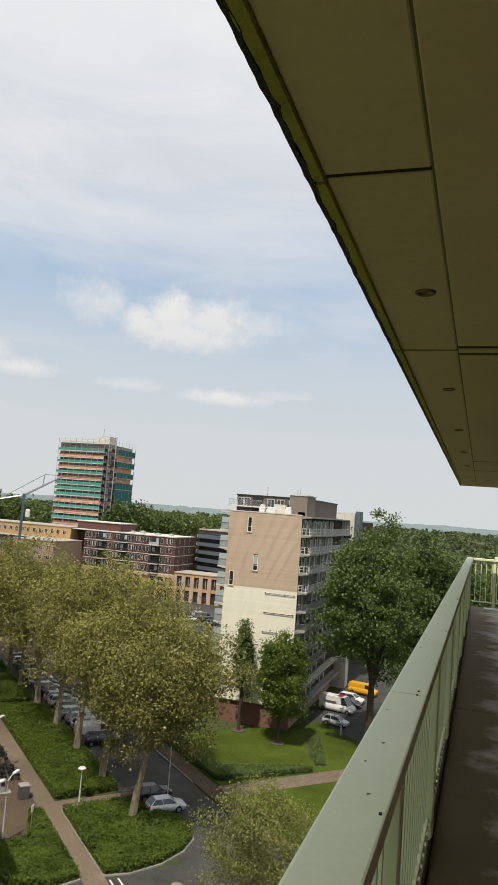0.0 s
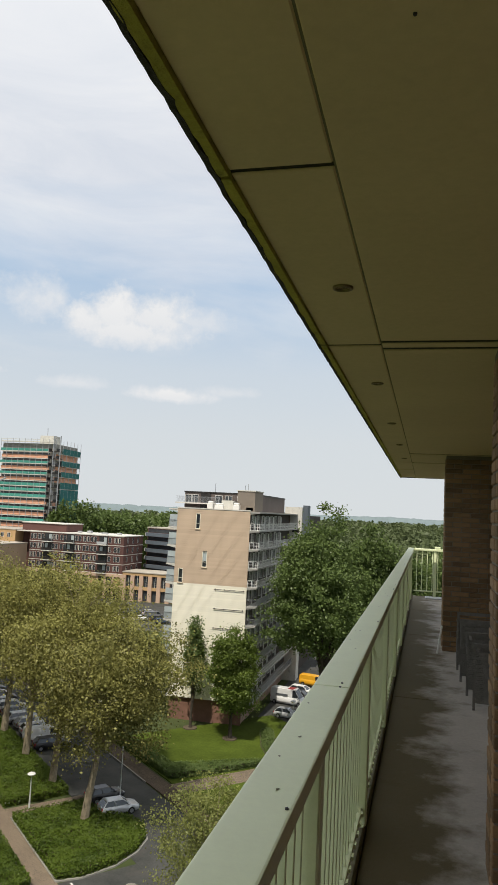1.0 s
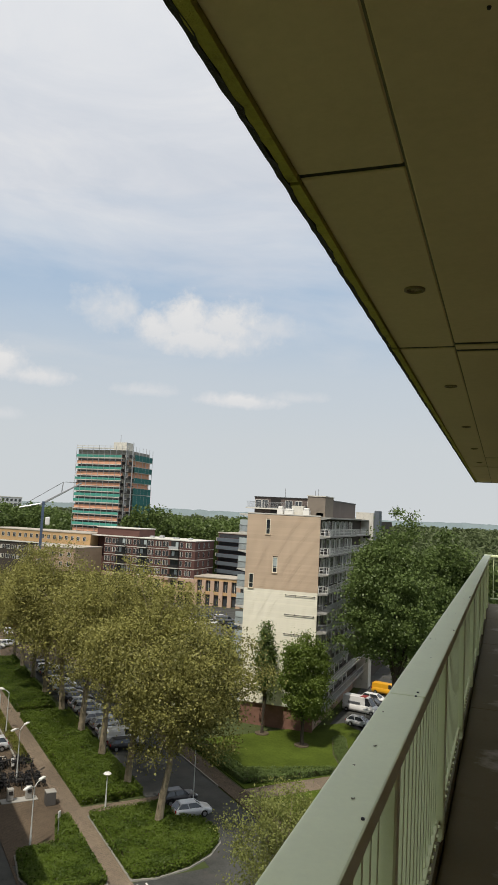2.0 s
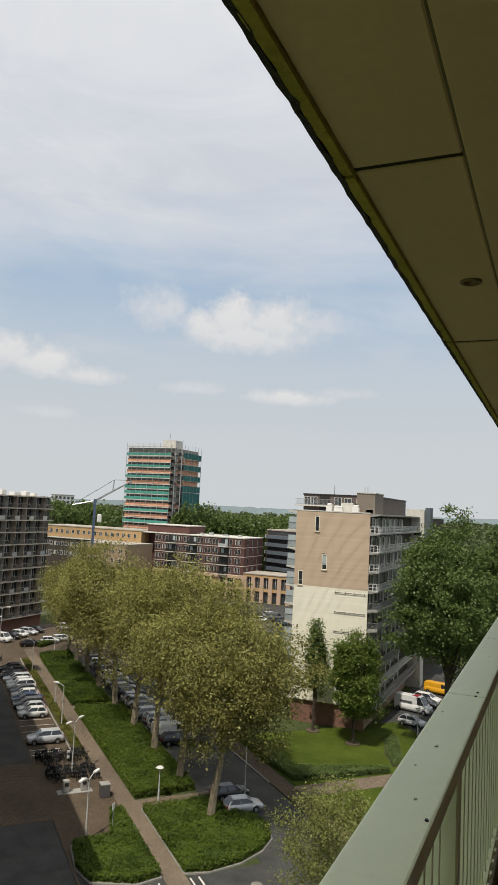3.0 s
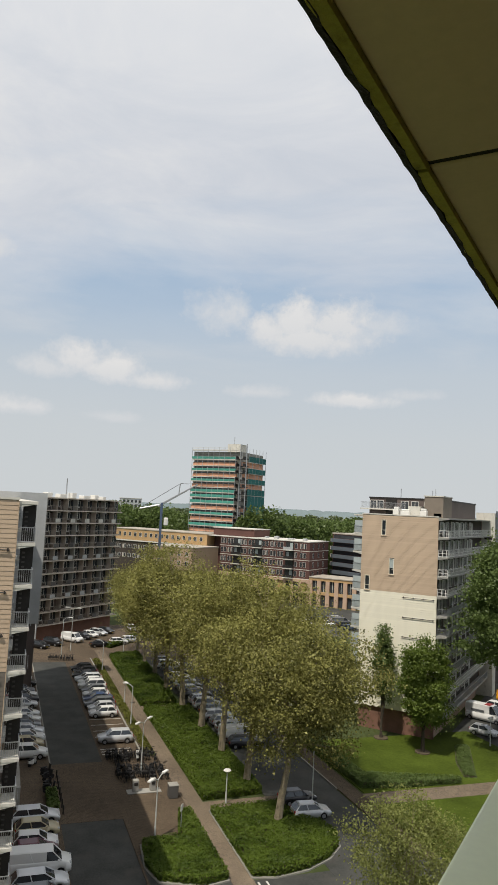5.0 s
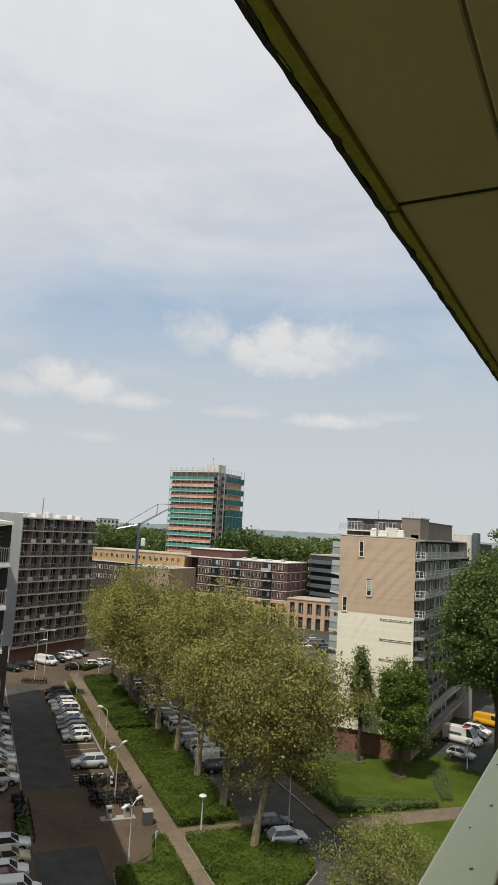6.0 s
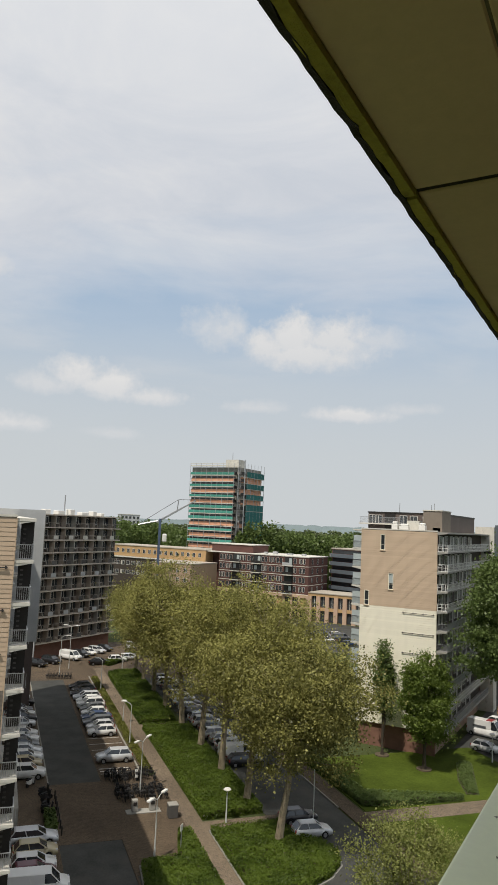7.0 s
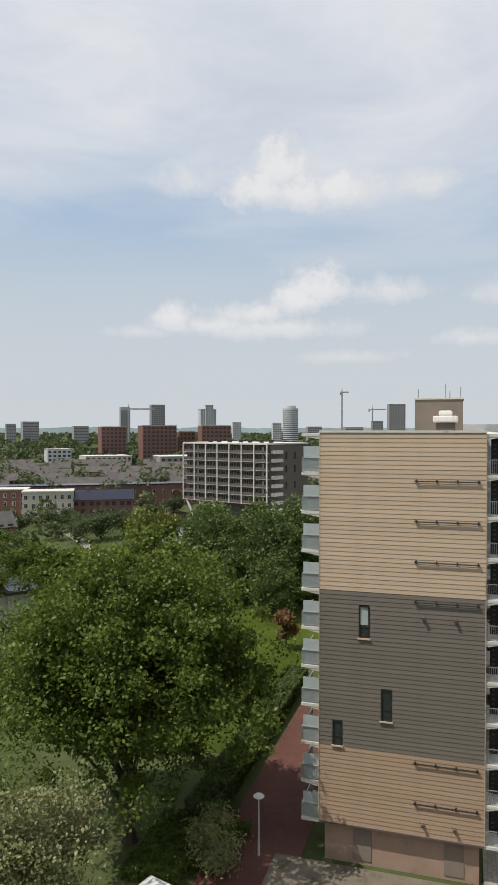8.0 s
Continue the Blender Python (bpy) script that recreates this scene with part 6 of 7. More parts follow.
# lawn trees
tree("columnar_tree", "slim columnar dark green tree on the lawn", pose(-31.9, 100.0, 0), 16.6, 1.9, 1.2, "leaf_dark", 140, 12000, 0.2, 21, 0.22, "bark_dark", clump=0.45, taper=0.5)
tree("maple_tree", "rounded bright green young tree on the lawn", pose(-25.4, 97.6, 0), 15.8, 5.2, 2.4, "leaf_green", 260, 36000, 0.19, 22, 0.25, "bark_dark", clump=0.55, taper=0.5, lobes=24)
for x, y in ((-31.9, 100.0), (-25.4, 97.6)):
    ring = bmesh.new()
    prism(ring, [(x + 1.0 * math.cos(a), y + 1.0 * math.sin(a)) for a in np.linspace(0, math.tau, 17)[:-1]], 0.1, 0.24)
    solid("tree_ring", ring, M["soil"], "dark round planting ring at a tree's foot", "tree ring", kind="")
# tall trees beside the yard
tree("tall_tree", "tall dense dark green tree beside the yard", pose(-13.6, 101.0, 0), 32.2, 9.6, 7.8, "leaf_dark", 560, 72000, 0.25, 31, 0.5, "bark_dark", taper=0.3, clump=0.75, lobes=34)
tree("tall_tree", "tall broad dark green tree behind the yard", pose(-6.0, 113.0, 0), 31.6, 10.6, 4.0, "leaf_dark", 300, 42000, 0.30, 32, 0.5, "bark_dark", taper=0.25, clump=0.8, lobes=30)
tree("tall_tree", "broad dark green tree by the gallery's end", pose(3.0, 122.0, 0), 27.5, 11.0, 3.0, "leaf_dark", 250, 24000, 0.38, 33, 0.5, "bark_dark", taper=0.2)
# small near tree
tree("young_tree", "young tree with thin pale green leaves", pose(-14.2, 51.6, 0), 12.2, 4.8, 2.0, "leaf_young", 200, 24000, 0.11, 41, 0.14, clump=0.6)
# behind the near flats
tree("broad_tree", "large dense green tree with dark trunk beside the yard", pose(-52.2, 14.6, 0), 22.5, 11.2, 1.8, "leaf_green", 780, 130000, 0.21, 51, 0.45, "bark_dark", clump=0.66, lobes=64)
tree("pale_tree", "small tree with whitish green leaves", pose(-40.2, 5.2, 0), 12.6, 5.2, 1.8, "leaf_pale", 190, 20000, 0.16, 52, 0.16, clump=0.6)
tree("bush", "loose pale green bush beside a lamp", at_st(-2.8, -18.2), 3.8, 2.2, 0.2, "leaf_pale", 70, 5000, 0.14, 53, 0.08, clump=0.45)
tree("red_tree", "small reddish-leaved tree on the lawn", at_st(46.9, -25.5), 6.2, 2.4, 1.8, "leaf_red", 45, 2200, 0.30, 54, 0.12, "bark_dark")
mid = [tree("park_tree", "mid-green broad park tree", facing(66.5, 142), 17.0, 8.4, 1.0, "leaf_dark", 150, 8500, 0.42, 61, 0.35, "bark_dark", group="park trees"),
       tree("park_tree", "fresh green park tree", facing(79.6, 118), 12.5, 6.6, 1.0, "leaf_green", 130, 8000, 0.36, 62, 0.3, "bark_dark", group="park trees"),
       tree("park_tree", "pale green willow-like park tree", facing(76.5, 205), 9.5, 6.2, 0.6, "leaf_far", 90, 4500, 0.45, 63, 0.3, "bark_dark", droop=3.0, group="park trees")]
tree("weeping_willow", "yellow-green weeping willow by the pond", facing(72.6, 166), 12.5, 6.6, 1.5, "leaf_willow", 90, 8000, 0.5, 64, 0.3, droop=5.0)
for k, (az, d, size) in enumerate(((61.5, 128, 1.0), (59.5, 150, 1.05), (63.6, 150, 1.0), (68.6, 158, 0.9), (64.8, 125, 0.75), (57.5, 160, 1.0), (62.4, 118, .62), (55, 170, 1))):
    copy_thing(mid[0], facing(az, d, k * 50)).scale = (size,) * 3
for k, (az, d, size) in enumerate(((86.5, 120, 1.0), (79.2, 128, 0.75), (81.8, 140, 0.8), (85.2, 152, 0.8), (77.5, 112, 0.85), (75.2, 122, 0.6), (83.6, 168, .7), (90, 105, 1.0), (93, 130, 1.0), (90.0, 80, 0.75), (76, 92, .75))):
    copy_thing(mid[1], facing(az, d, k * 70)).scale = (size,) * 3
for k, (az, d, size) in enumerate(((78.2, 200, 0.9), (74.4, 212, 0.85), (80.0, 222, 0.8), (72.2, 240, 0.75), (70.8, 266, 0.7), (82.6, 225, 0.6), (79, 240, .6))):
    copy_thing(mid[2], facing(az, d, k * 70)).scale = (size,) * 3


def woods(name, label, spots, leaf, seed, per=110, quad=1.5):
    """Many far trees in one mesh: rounded crowns of leaf clumps reaching down to the ground."""
    rng = np.random.default_rng(seed)
    out = []
    sizes = []
    for x, y, h, r in spots:
        p = rng.normal(size=(per, 3))
        p /= np.linalg.norm(p, axis=1)[:, None]
        p *= rng.uniform(0.72, 1.0, size=(per, 1))
        p *= np.array([[0.84 + 0.22 * noise.noise(Vector(v_) * 2.0 + Vector((x, y, 0)))] for v_ in p])
        p[:, 2] = p[:, 2] * 0.5 + 0.48
        out.append(np.c_[x + p[:, 0] * r, y + p[:, 1] * r, np.maximum(p[:, 2] * h, 0.3)])
    ob = new(name, leaf_mesh(name, np.concatenate(out), quad, M[leaf], rng, flat=0.3, stretch_=1.2))
    return tagged(ob, label, "woods", kind="stuff")


rng = np.random.default_rng(77)


def spread(n, az0, az1, d0, d1, h0, h1, r0, r1):
    az, d = np.radians(rng.uniform(az0, az1, n)), rng.uniform(d0, d1, n)
    return np.c_[-np.sin(az) * d, np.cos(az) * d, rng.uniform(h0, h1, n), rng.uniform(r0, r1, n)]


woods("woods", "dense green woods beyond the apartments", spread(150, 17, 27.0, 300, 400, 27, 32, 6, 9), "leaf_dark", 1, 520, 1.0)
woods("woods", "green woods beside the scaffolded tower", np.r_[spread(45, 33.5, 44, 330, 430, 27, 36, 6, 9), [(*(facing(a_, d_).translation[:2]), h_, r_) for a_, d_, h_, r_ in ((29.2, 281, 31, 5), (28.6, 284, 35, 6), (27.9, 282, 36.0, 7.5), (27.1, 286, 36.5, 7.5), (26.3, 292, 35.0, 7.5), (25.6, 300, 33, 7), (24.6, 300, 31, 7))]], "leaf_dark", 2, 1200, 0.95)
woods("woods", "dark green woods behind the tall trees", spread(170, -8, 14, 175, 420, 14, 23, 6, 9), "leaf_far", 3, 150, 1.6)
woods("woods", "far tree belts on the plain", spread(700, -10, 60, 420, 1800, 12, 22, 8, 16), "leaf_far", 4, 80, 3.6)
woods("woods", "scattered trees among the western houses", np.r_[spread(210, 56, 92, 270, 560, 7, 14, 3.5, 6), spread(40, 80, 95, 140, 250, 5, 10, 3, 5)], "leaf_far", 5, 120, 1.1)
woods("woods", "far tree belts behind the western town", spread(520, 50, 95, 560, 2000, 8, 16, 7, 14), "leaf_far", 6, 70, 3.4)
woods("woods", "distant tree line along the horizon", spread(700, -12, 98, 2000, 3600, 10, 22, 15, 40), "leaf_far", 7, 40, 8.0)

# far rise: the haze of distance is mixed into its blue-grey base colour
M["haze_tinted_land"] = material("haze_tinted_land", (0.19, 0.235, 0.245), 1.0, 0, 0.18, 0.004, 0.05, 0.0, spec=0.0)
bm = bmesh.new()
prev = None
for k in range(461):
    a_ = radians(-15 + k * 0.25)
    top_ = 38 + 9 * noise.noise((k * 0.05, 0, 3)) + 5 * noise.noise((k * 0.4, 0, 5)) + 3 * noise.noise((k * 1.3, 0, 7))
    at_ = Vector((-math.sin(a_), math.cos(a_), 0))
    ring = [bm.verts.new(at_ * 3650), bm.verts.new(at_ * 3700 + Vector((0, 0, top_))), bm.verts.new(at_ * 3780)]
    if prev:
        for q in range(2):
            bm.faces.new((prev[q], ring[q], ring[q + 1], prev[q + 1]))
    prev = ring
solid("backdrop", bm, M["haze_tinted_land"], "wooded rise along the horizon, haze painted into its blue-grey colour", "backdrop")

# ---- vehicles ----
PAINT = {"white": (0.70, 0.70, 0.68), "silver": (0.58, 0.59, 0.60), "grey": (0.14, 0.15, 0.16), "black": (0.012, 0.012, 0.014), "blue": (0.03, 0.06, 0.14), "beige": (0.42, 0.36, 0.22),
         "red": (0.28, 0.02, 0.02), "yellow": (0.72, 0.36, 0.02), "maroon": (0.10, 0.015, 0.03)}
for c_, v_ in PAINT.items():
    M["paint_" + c_] = material(c_ + "_car_paint", v_, 0.3, 0.25 if c_ in ("silver", "grey") else 0.0, 0.06, 1.0, 12.0, 0.0, spec=0.7)
M["tyre"] = material("tyre_rubber", (0.015, 0.015, 0.015), 0.85, 0, 0.2, 6.0, 60.0, 0.1)
M["rim"] = material("alloy_rim", (0.45, 0.46, 0.47), 0.3, 0.8, 0.1, 6.0, 60.0, 0.0)
M["tail_red"] = material("red_lamp_glass", (0.35, 0.01, 0.01), 0.15, 0, 0.1, 6.0, 60.0, 0.0, spec=0.8)
M["head_glass"] = material("clear_lamp_glass", (0.55, 0.56, 0.58), 0.12, 0.2, 0.1, 6.0, 60.0, 0.0, spec=0.8)
M["plate"] = material("yellow_plate", (0.62, 0.42, 0.03), 0.5, 0, 0.05, 6.0, 60.0, 0.0)
CARS = {}
SHAPES = {  # length, width, height, bonnet height, belt height, bonnet length, windscreen run, rear overhang of the glass, rear rake
    "hatch": (4.0, 1.72, 1.48, 0.92, 0.96, 0.95, 0.75, 0.12, 0.45), "estate": (4.6, 1.80, 1.50, 0.93, 0.98, 1.10, 0.80, 0.10, 0.45), "suv": (4.5, 1.84, 1.66, 1.04, 1.10, 1.05, 0.70, 0.10, 0.40),
    "saloon": (4.6, 1.80, 1.44, 0.90, 0.95, 1.15, 0.85, 0.65, 0.75), "van": (5.2, 1.95, 1.98, 1.15, 1.20, 0.80, 0.75, 0.02, 0.10), "bigvan": (5.9, 2.0, 2.55, 1.2, 1.3, 0.75, 0.8, 0.02, 0.08)}


def loft(rings):
    """A closed skin over rings of equal vertex count."""
    bm = bmesh.new()
    rows = [[bm.verts.new(p) for p in r] for r in rings]
    n = len(rows[0])
    for a, b in zip(rows, rows[1:]):
        for k in range(n):
            bm.faces.new((a[k], a[(k + 1) % n], b[(k + 1) % n], b[k]))
    bm.faces.new(rows[0][::-1])
    bm.faces.new(rows[-1])
    bmesh.ops.recalc_face_normals(bm, faces=bm.faces[:])
    return bm


def car(kind, colour, m):
    """A parked car, nose towards local +x. Built once for each kind and colour, then copied."""
    if (kind, colour) in CARS:
        return copy_thing(CARS[kind, colour], m)
    L_, W, H, zb, belt, bon, ws, rear, rake = SHAPES[kind]
    names = {"hatch": "hatchback", "estate": "estate car", "suv": "tall SUV", "saloon": "saloon car", "van": "delivery van", "bigvan": "high-roofed van"}
    ob = thing("car" if "van" not in kind else "van", f"{colour} parked {names[kind]} in a marked bay", "car" if "van" not in kind else "van", m, "parked vehicles")
    CARS[kind, colour] = ob
    body = M["paint_" + colour]
    x0, x1 = -L_ / 2, L_ / 2
    wheels = (x0 + 0.78, x1 - 0.85)
    rings = []
    stations = sorted({x0, x0 + 0.06, x0 + 0.3, x1 - bon - 0.1, x1 - bon * 0.5, x1 - 0.25, x1 - 0.05, x1} | {w + d for w in wheels for d in (-0.38, -0.36, -0.2, 0, 0.2, 0.36, 0.38)})
    for x in stations:
        e = max(0.0, 1 - min(x - x0, x1 - x) / 0.5)
        hw = W / 2 * (1 - 0.13 * e * e)
        if x > x1 - bon:
            f = (x - (x1 - bon)) / bon
            top = belt - (belt - zb) * min(1, f * 3) - 0.20 * f ** 2.2
        else:
            top = belt - 0.06 * max(0, 1 - (x - x0) / 0.15)
        low = 0.24 + 0.12 * e
        for w in wheels:
            if abs(x - w) < 0.37:
                low = max(low, 0.33 + math.sqrt(max(0, 0.37 ** 2 - (x - w) ** 2)) * 0.95)
        z2 = min(top - 0.05, max(low + 0.05, 0.62))
        rings.append([(x, -hw * 0.94, low), (x, -hw, z2), (x, -hw * 0.95, top - 0.05), (x, -hw * 0.86, top), (x, hw * 0.86, top), (x, hw * 0.95, top - 0.05), (x, hw, z2), (x, hw * 0.94, low)])
    part("body", loft(rings), body, ob, smooth=True)
    a0, a1 = x0 + rear, x1 - bon
    b0, b1 = a0 + rake, a1 - ws
    wb, wt = W / 2 * 0.86, W / 2 * 0.68 if "van" not in kind else W / 2 * 0.80
    zt = H - 0.06
    part("glasshouse", loft([[(a0, -wb, belt - 0.02), (a0, wb, belt - 0.02), (a1, wb, belt - 0.02), (a1, -wb, belt - 0.02)],
                             [(b0, -wt, zt), (b0, wt, zt), (b1, wt, zt), (b1, -wt, zt)]]), M["glass"], ob, "dark tinted glass")
    part("roof_panel", loft([[(b0 - 0.03, -wt - 0.01, zt + 0.001), (b0 - 0.03, wt + 0.01, zt + 0.001), (b1 + 0.03, wt + 0.01, zt + 0.001), (b1 + 0.03, -wt - 0.01, zt + 0.001)],
                             [(b0 + 0.12, -wt + 0.1, H), (b0 + 0.12, wt - 0.1, H), (b1 - 0.12, wt - 0.1, H), (b1 - 0.12, -wt + 0.1, H)]]), body, ob)
    for sd in (-1, 1):
        for (p, q) in (((a1, sd * wb, belt - 0.02), (b1, sd * wt, zt)), (((a0 + a1) / 2 - 0.1, sd * wb, belt - 0.02), ((b0 + b1) / 2 - 0.1, sd * wt, zt)), ((a0 + 0.05, sd * wb, belt - 0.02), (b0 + 0.05, sd * wt, zt))):
            part("pillar", tubes((p, q, 0.05), n=5), body, ob)
        if "van" in kind:
            part("side_panel", loft([[(a0 + 0.02, sd * (wb + 0.004), belt - 0.03), (a1 - 1.25, sd * (wb + 0.004), belt - 0.03), (a1 - 1.25, sd * (wt + 0.004), zt), (b0 + 0.02, sd * (wt + 0.004), zt)],
                                     [(a0 + 0.02, sd * (wb + 0.03), belt - 0.03), (a1 - 1.25, sd * (wb + 0.03), belt - 0.03), (a1 - 1.25, sd * (wt + 0.03), zt), (b0 + 0.02, sd * (wt + 0.03), zt)]]), body, ob)
        part("mirror", rbox(a1 - 0.35, a1 - 0.18, sd * (W / 2 + 0.02) - 0.08, sd * (W / 2 + 0.02) + 0.08, belt, belt + 0.14, 0.03), body, ob)
        part("headlight", rbox(x1 - 0.28, x1 - 0.03, sd * W * 0.36 - 0.13, sd * W * 0.36 + 0.13, zb - 0.28, zb - 0.12, 0.03), M["head_glass"], ob, "clear headlight")
        part("tail_light", rbox(x0 - 0.012, x0 + 0.1, sd * W * 0.40 - 0.07, sd * W * 0.40 + 0.07, belt - 0.32, belt - 0.02, 0.02), M["tail_red"], ob, "red tail light")
    if "van" in kind:
        part("rear_panel", loft([[(a0 - 0.003, -wb, belt - 0.03), (a0 - 0.003, wb, belt - 0.03), (b0 - 0.003, wt, zt), (b0 - 0.003, -wt, zt)],
                                 [(a0 - 0.03, -wb, belt - 0.03), (a0 - 0.03, wb, belt - 0.03), (b0 - 0.03, wt, zt), (b0 - 0.03, -wt, zt)]]), body, ob)
    part("number_plate", boxes((x1 - 0.02, x1 + 0.012, -0.26, 0.26, 0.42, 0.53)), M["plate"], ob, "blank yellow number plate")
    part("number_plate", boxes((x0 - 0.012, x0 + 0.02, -0.26, 0.26, 0.62, 0.73)), M["plate"], ob, "blank yellow number plate")
    part("grille", rbox(x1 - 0.03, x1 + 0.006, -0.42, 0.42, 0.56, 0.66, 0.01), M["steel_dark"], ob)
    for w in wheels:
        for sd in (-1, 1):
            y = sd * (W / 2 - 0.11)
            wh = part("wheel", tubes(((w, y - 0.1, 0.32), (w, y + 0.1, 0.32), 0.32), n=18), M["tyre"], ob)
            part("rim", tubes(((w, y + sd * 0.09, 0.32), (w, y + sd * 0.112, 0.32), 0.21), n=12), M["rim"], wh)
    return ob


def park(kind, colour, s, t, turn=0.0, z=0.03):
    """Parked across the street's axis: nose to +t at turn 0."""
    return car(kind, colour, Matrix.Translation(st(s, t, z)) @ Matrix.Rotation(math.atan2(V.y, V.x) + radians(turn), 4, "Z"))


R = random.Random(3)
for s, kind, colour in ((9.0, "suv", "grey"), (11.6, "estate", "silver"), (14.3, "van", "white"), (16.9, "hatch", "maroon"), (18.6, "hatch", "white"), (21.2, "hatch", "beige"), (24.0, "estate", "silver"),
                        (41.9, "suv", "white"), (45.4, "hatch", "beige"), (47.9, "estate", "white"), (50.5, "estate", "silver"), (53.0, "hatch", "grey"), (55.6, "saloon", "white"), (58.2, "hatch", "white"),
                        (63.2, "hatch", "silver"), (65.8, "suv", "black"), (68.4, "estate", "white"), (71.0, "hatch", "grey"), (76, "saloon", "black"), (79, "hatch", "white"), (6.4, "hatch", "black"), (3.8, "estate", "white")):
    park(kind, colour, s, 4.1 + R.uniform(-0.2, 0.2), R.uniform(-3, 3))
for s, kind, colour in ((45.8, "suv", "silver"), (57.2, "hatch", "white"), (59.8, "hatch", "silver"), (62.3, "estate", "grey"), (64.9, "saloon", "blue"), (67.4, "hatch", "white"), (70.0, "hatch", "grey"),
                        (72.6, "suv", "white"), (75.2, "hatch", "white"), (77.8, "estate", "silver"), (80.4, "saloon", "black"), (83.0, "hatch", "black"), (85.6, "hatch", "black")):
    park(kind, colour, s, 15.1 + R.uniform(-0.2, 0.2), 180 + R.uniform(-3, 3))
for s, kind, colour in ((19.5, "hatch", "silver"), (23.0, "hatch", "black"), (41.0, "estate", "black"), (43.8, "van", "white"), (47.6, "hatch", "silver"), (50.6, "hatch", "white"), (53.4, "estate", "silver"), (56.2, "hatch", "grey"),
                        (59.0, "suv", "white"), (62.0, "hatch", "silver"), (65.0, "estate", "black"), (68.0, "hatch", "white"), (71.0, "saloon", "grey"), (74.0, "hatch", "white"), (77.0, "hatch", "silver"), (80.0, "suv", "black"),
                        (84.0, "hatch", "grey"), (87.0, "estate", "white"), (90.0, "hatch", "black")):
    park(kind, colour, s, 31.2 + R.uniform(-0.2, 0.2), R.uniform(-4, 4), 0.02)
for x, y, turn, kind, colour in ((-110.0, 113.0, 4, "estate", "black"), (-109.9, 117.0, 2, "suv", "black"), (-109.6, 122.6, 1, "van", "white"), (-110.2, 126.6, 3, "estate", "black"), (-110.4, 129.4, -2, "hatch", "white"),
                                 (-110.8, 132.6, 0, "estate", "silver"), (-111.0, 135.6, 2, "hatch", "black"), (-108.8, 142.5, -40, "hatch", "white"), (-101.5, 122.6, 55, "saloon", "black"), (-100.5, 127.4, 50, "hatch", "white"),
                                 (-99.8, 131.0, 52, "hatch", "silver"), (-99.2, 134.6, 52, "saloon", "grey"), (-98.4, 138.4, 50, "hatch", "black"), (-113.5, 150.0, 0, "hatch", "red"), (-97, 146, 45, "hatch", "white"), (-92, 150, 45, "estate", "grey")):
    car(kind, colour, pose(x, y, 0.03, 0, 0, turn))
big = car("bigvan", "white", pose(-21.3, 119.0, 0.03, 0, 0, -12))
part("red_roof_rack", boxes((0.1, 1.0, -0.7, 0.7, 2.551, 2.62)), M["paint_red"], big, "red roof rack")
part("lettering_bar", boxes((-1.9, 0.2, -1.02, -1.0, 1.45, 1.75)), M["paint_grey"], big, "dark bar of unreadable lettering")
car("hatch", "silver", pose(-20.0, 111.0, 0.03, 0, 0, -10))
car("estate", "white", pose(-20.3, 126.3, 0.03, 0, 0, -12))
car("van", "yellow", pose(-19.3, 133.0, 0.03, 0, 0, -12))
car("hatch", "black", pose(-20.0, 123.0, 0.03, 0, 0, -12))
car("van", "white", pose(-42.0, 14.4, 0.03, 0, 0, 30))
for k, (x, y) in enumerate(((-79.7, 181.0), (-81.0, 189.8), (-81.9, 197.0), (-76.5, 196.0), (-73.7, 192.0), (-75.5, 186.3), (-71.0, 188.0), (-78.0, 176.0), (-84.0, 184.0), (-68.5, 184.5))):
    car(("van", "hatch", "estate", "suv")[k % 4], ("white", "black", "blue", "silver", "grey", "white", "black")[k % 7], pose(x, y, 0.02, 0, 0, 40))

# ---- street furniture ----


def street_lamp(kind, m, h, label, turn=0):
    ob = thing("street_lamp", label, "street lamp", m, "street lamps")
    part("pole", tubes(((0, 0, 0), (0, 0, 1.2), 0.10, 0.09), ((0, 0, 1.2), (0, 0, h), 0.07, 0.045), n=8), M["lamp_grey"], ob)
    if kind == "post":
        part("head", tubes(((0, 0, h), (0, 0, h + 0.18), 0.18, 0.42), ((0, 0, h + 0.18), (0, 0, h + 0.30), 0.42, 0.30), n=14), M["white"], ob, "white round lamp head")
    else:
        for sd in ((1, -1) if kind == "double" else (1,)):
            part("arm", tubes(((0, 0, h - 0.05), (sd * 0.5, 0, h + 0.22), 0.04), ((sd * 0.5, 0, h + 0.22), (sd * 1.0, 0, h + 0.3), 0.04), n=6), M["lamp_grey"], ob)
            part("head", rbox(min(sd * 0.9, sd * 1.75), max(sd * 0.9, sd * 1.75), -0.16, 0.16, h + 0.24, h + 0.4, 0.05, 2), M["white"], ob, "pale lamp head")
    return ob


street_lamp("double", at_st(34.3, 16.4, 96), 5.7, "grey street lamp with two pale arms")
street_lamp("double", at_st(18.0, 14.7, 96), 5.4, "grey street lamp with two pale arms beside the shrub bed")
street_lamp("single", at_st(52.0, 18.2, 180), 5.4, "grey street lamp leaning over the parking row")
street_lamp("single", at_st(84.0, 18.4, 180), 5.4, "grey street lamp leaning over the parking row")
street_lamp("double", pose(-103.5, 115.5, 0, 0, 0, 20), 8.4, "grey street lamp with two pale arms at the junction")
street_lamp("single", pose(-99.5, 108.5, 0, 0, 0, 40), 7.6, "grey street lamp at the junction")
for s, t, h in ((24.4, 23.6, 3.2), (62.6, 19.0, 3.2), (100.0, 24.8, 3.4)):
    street_lamp("post", at_st(s, t), h, "white round-headed path lamp on a pole")
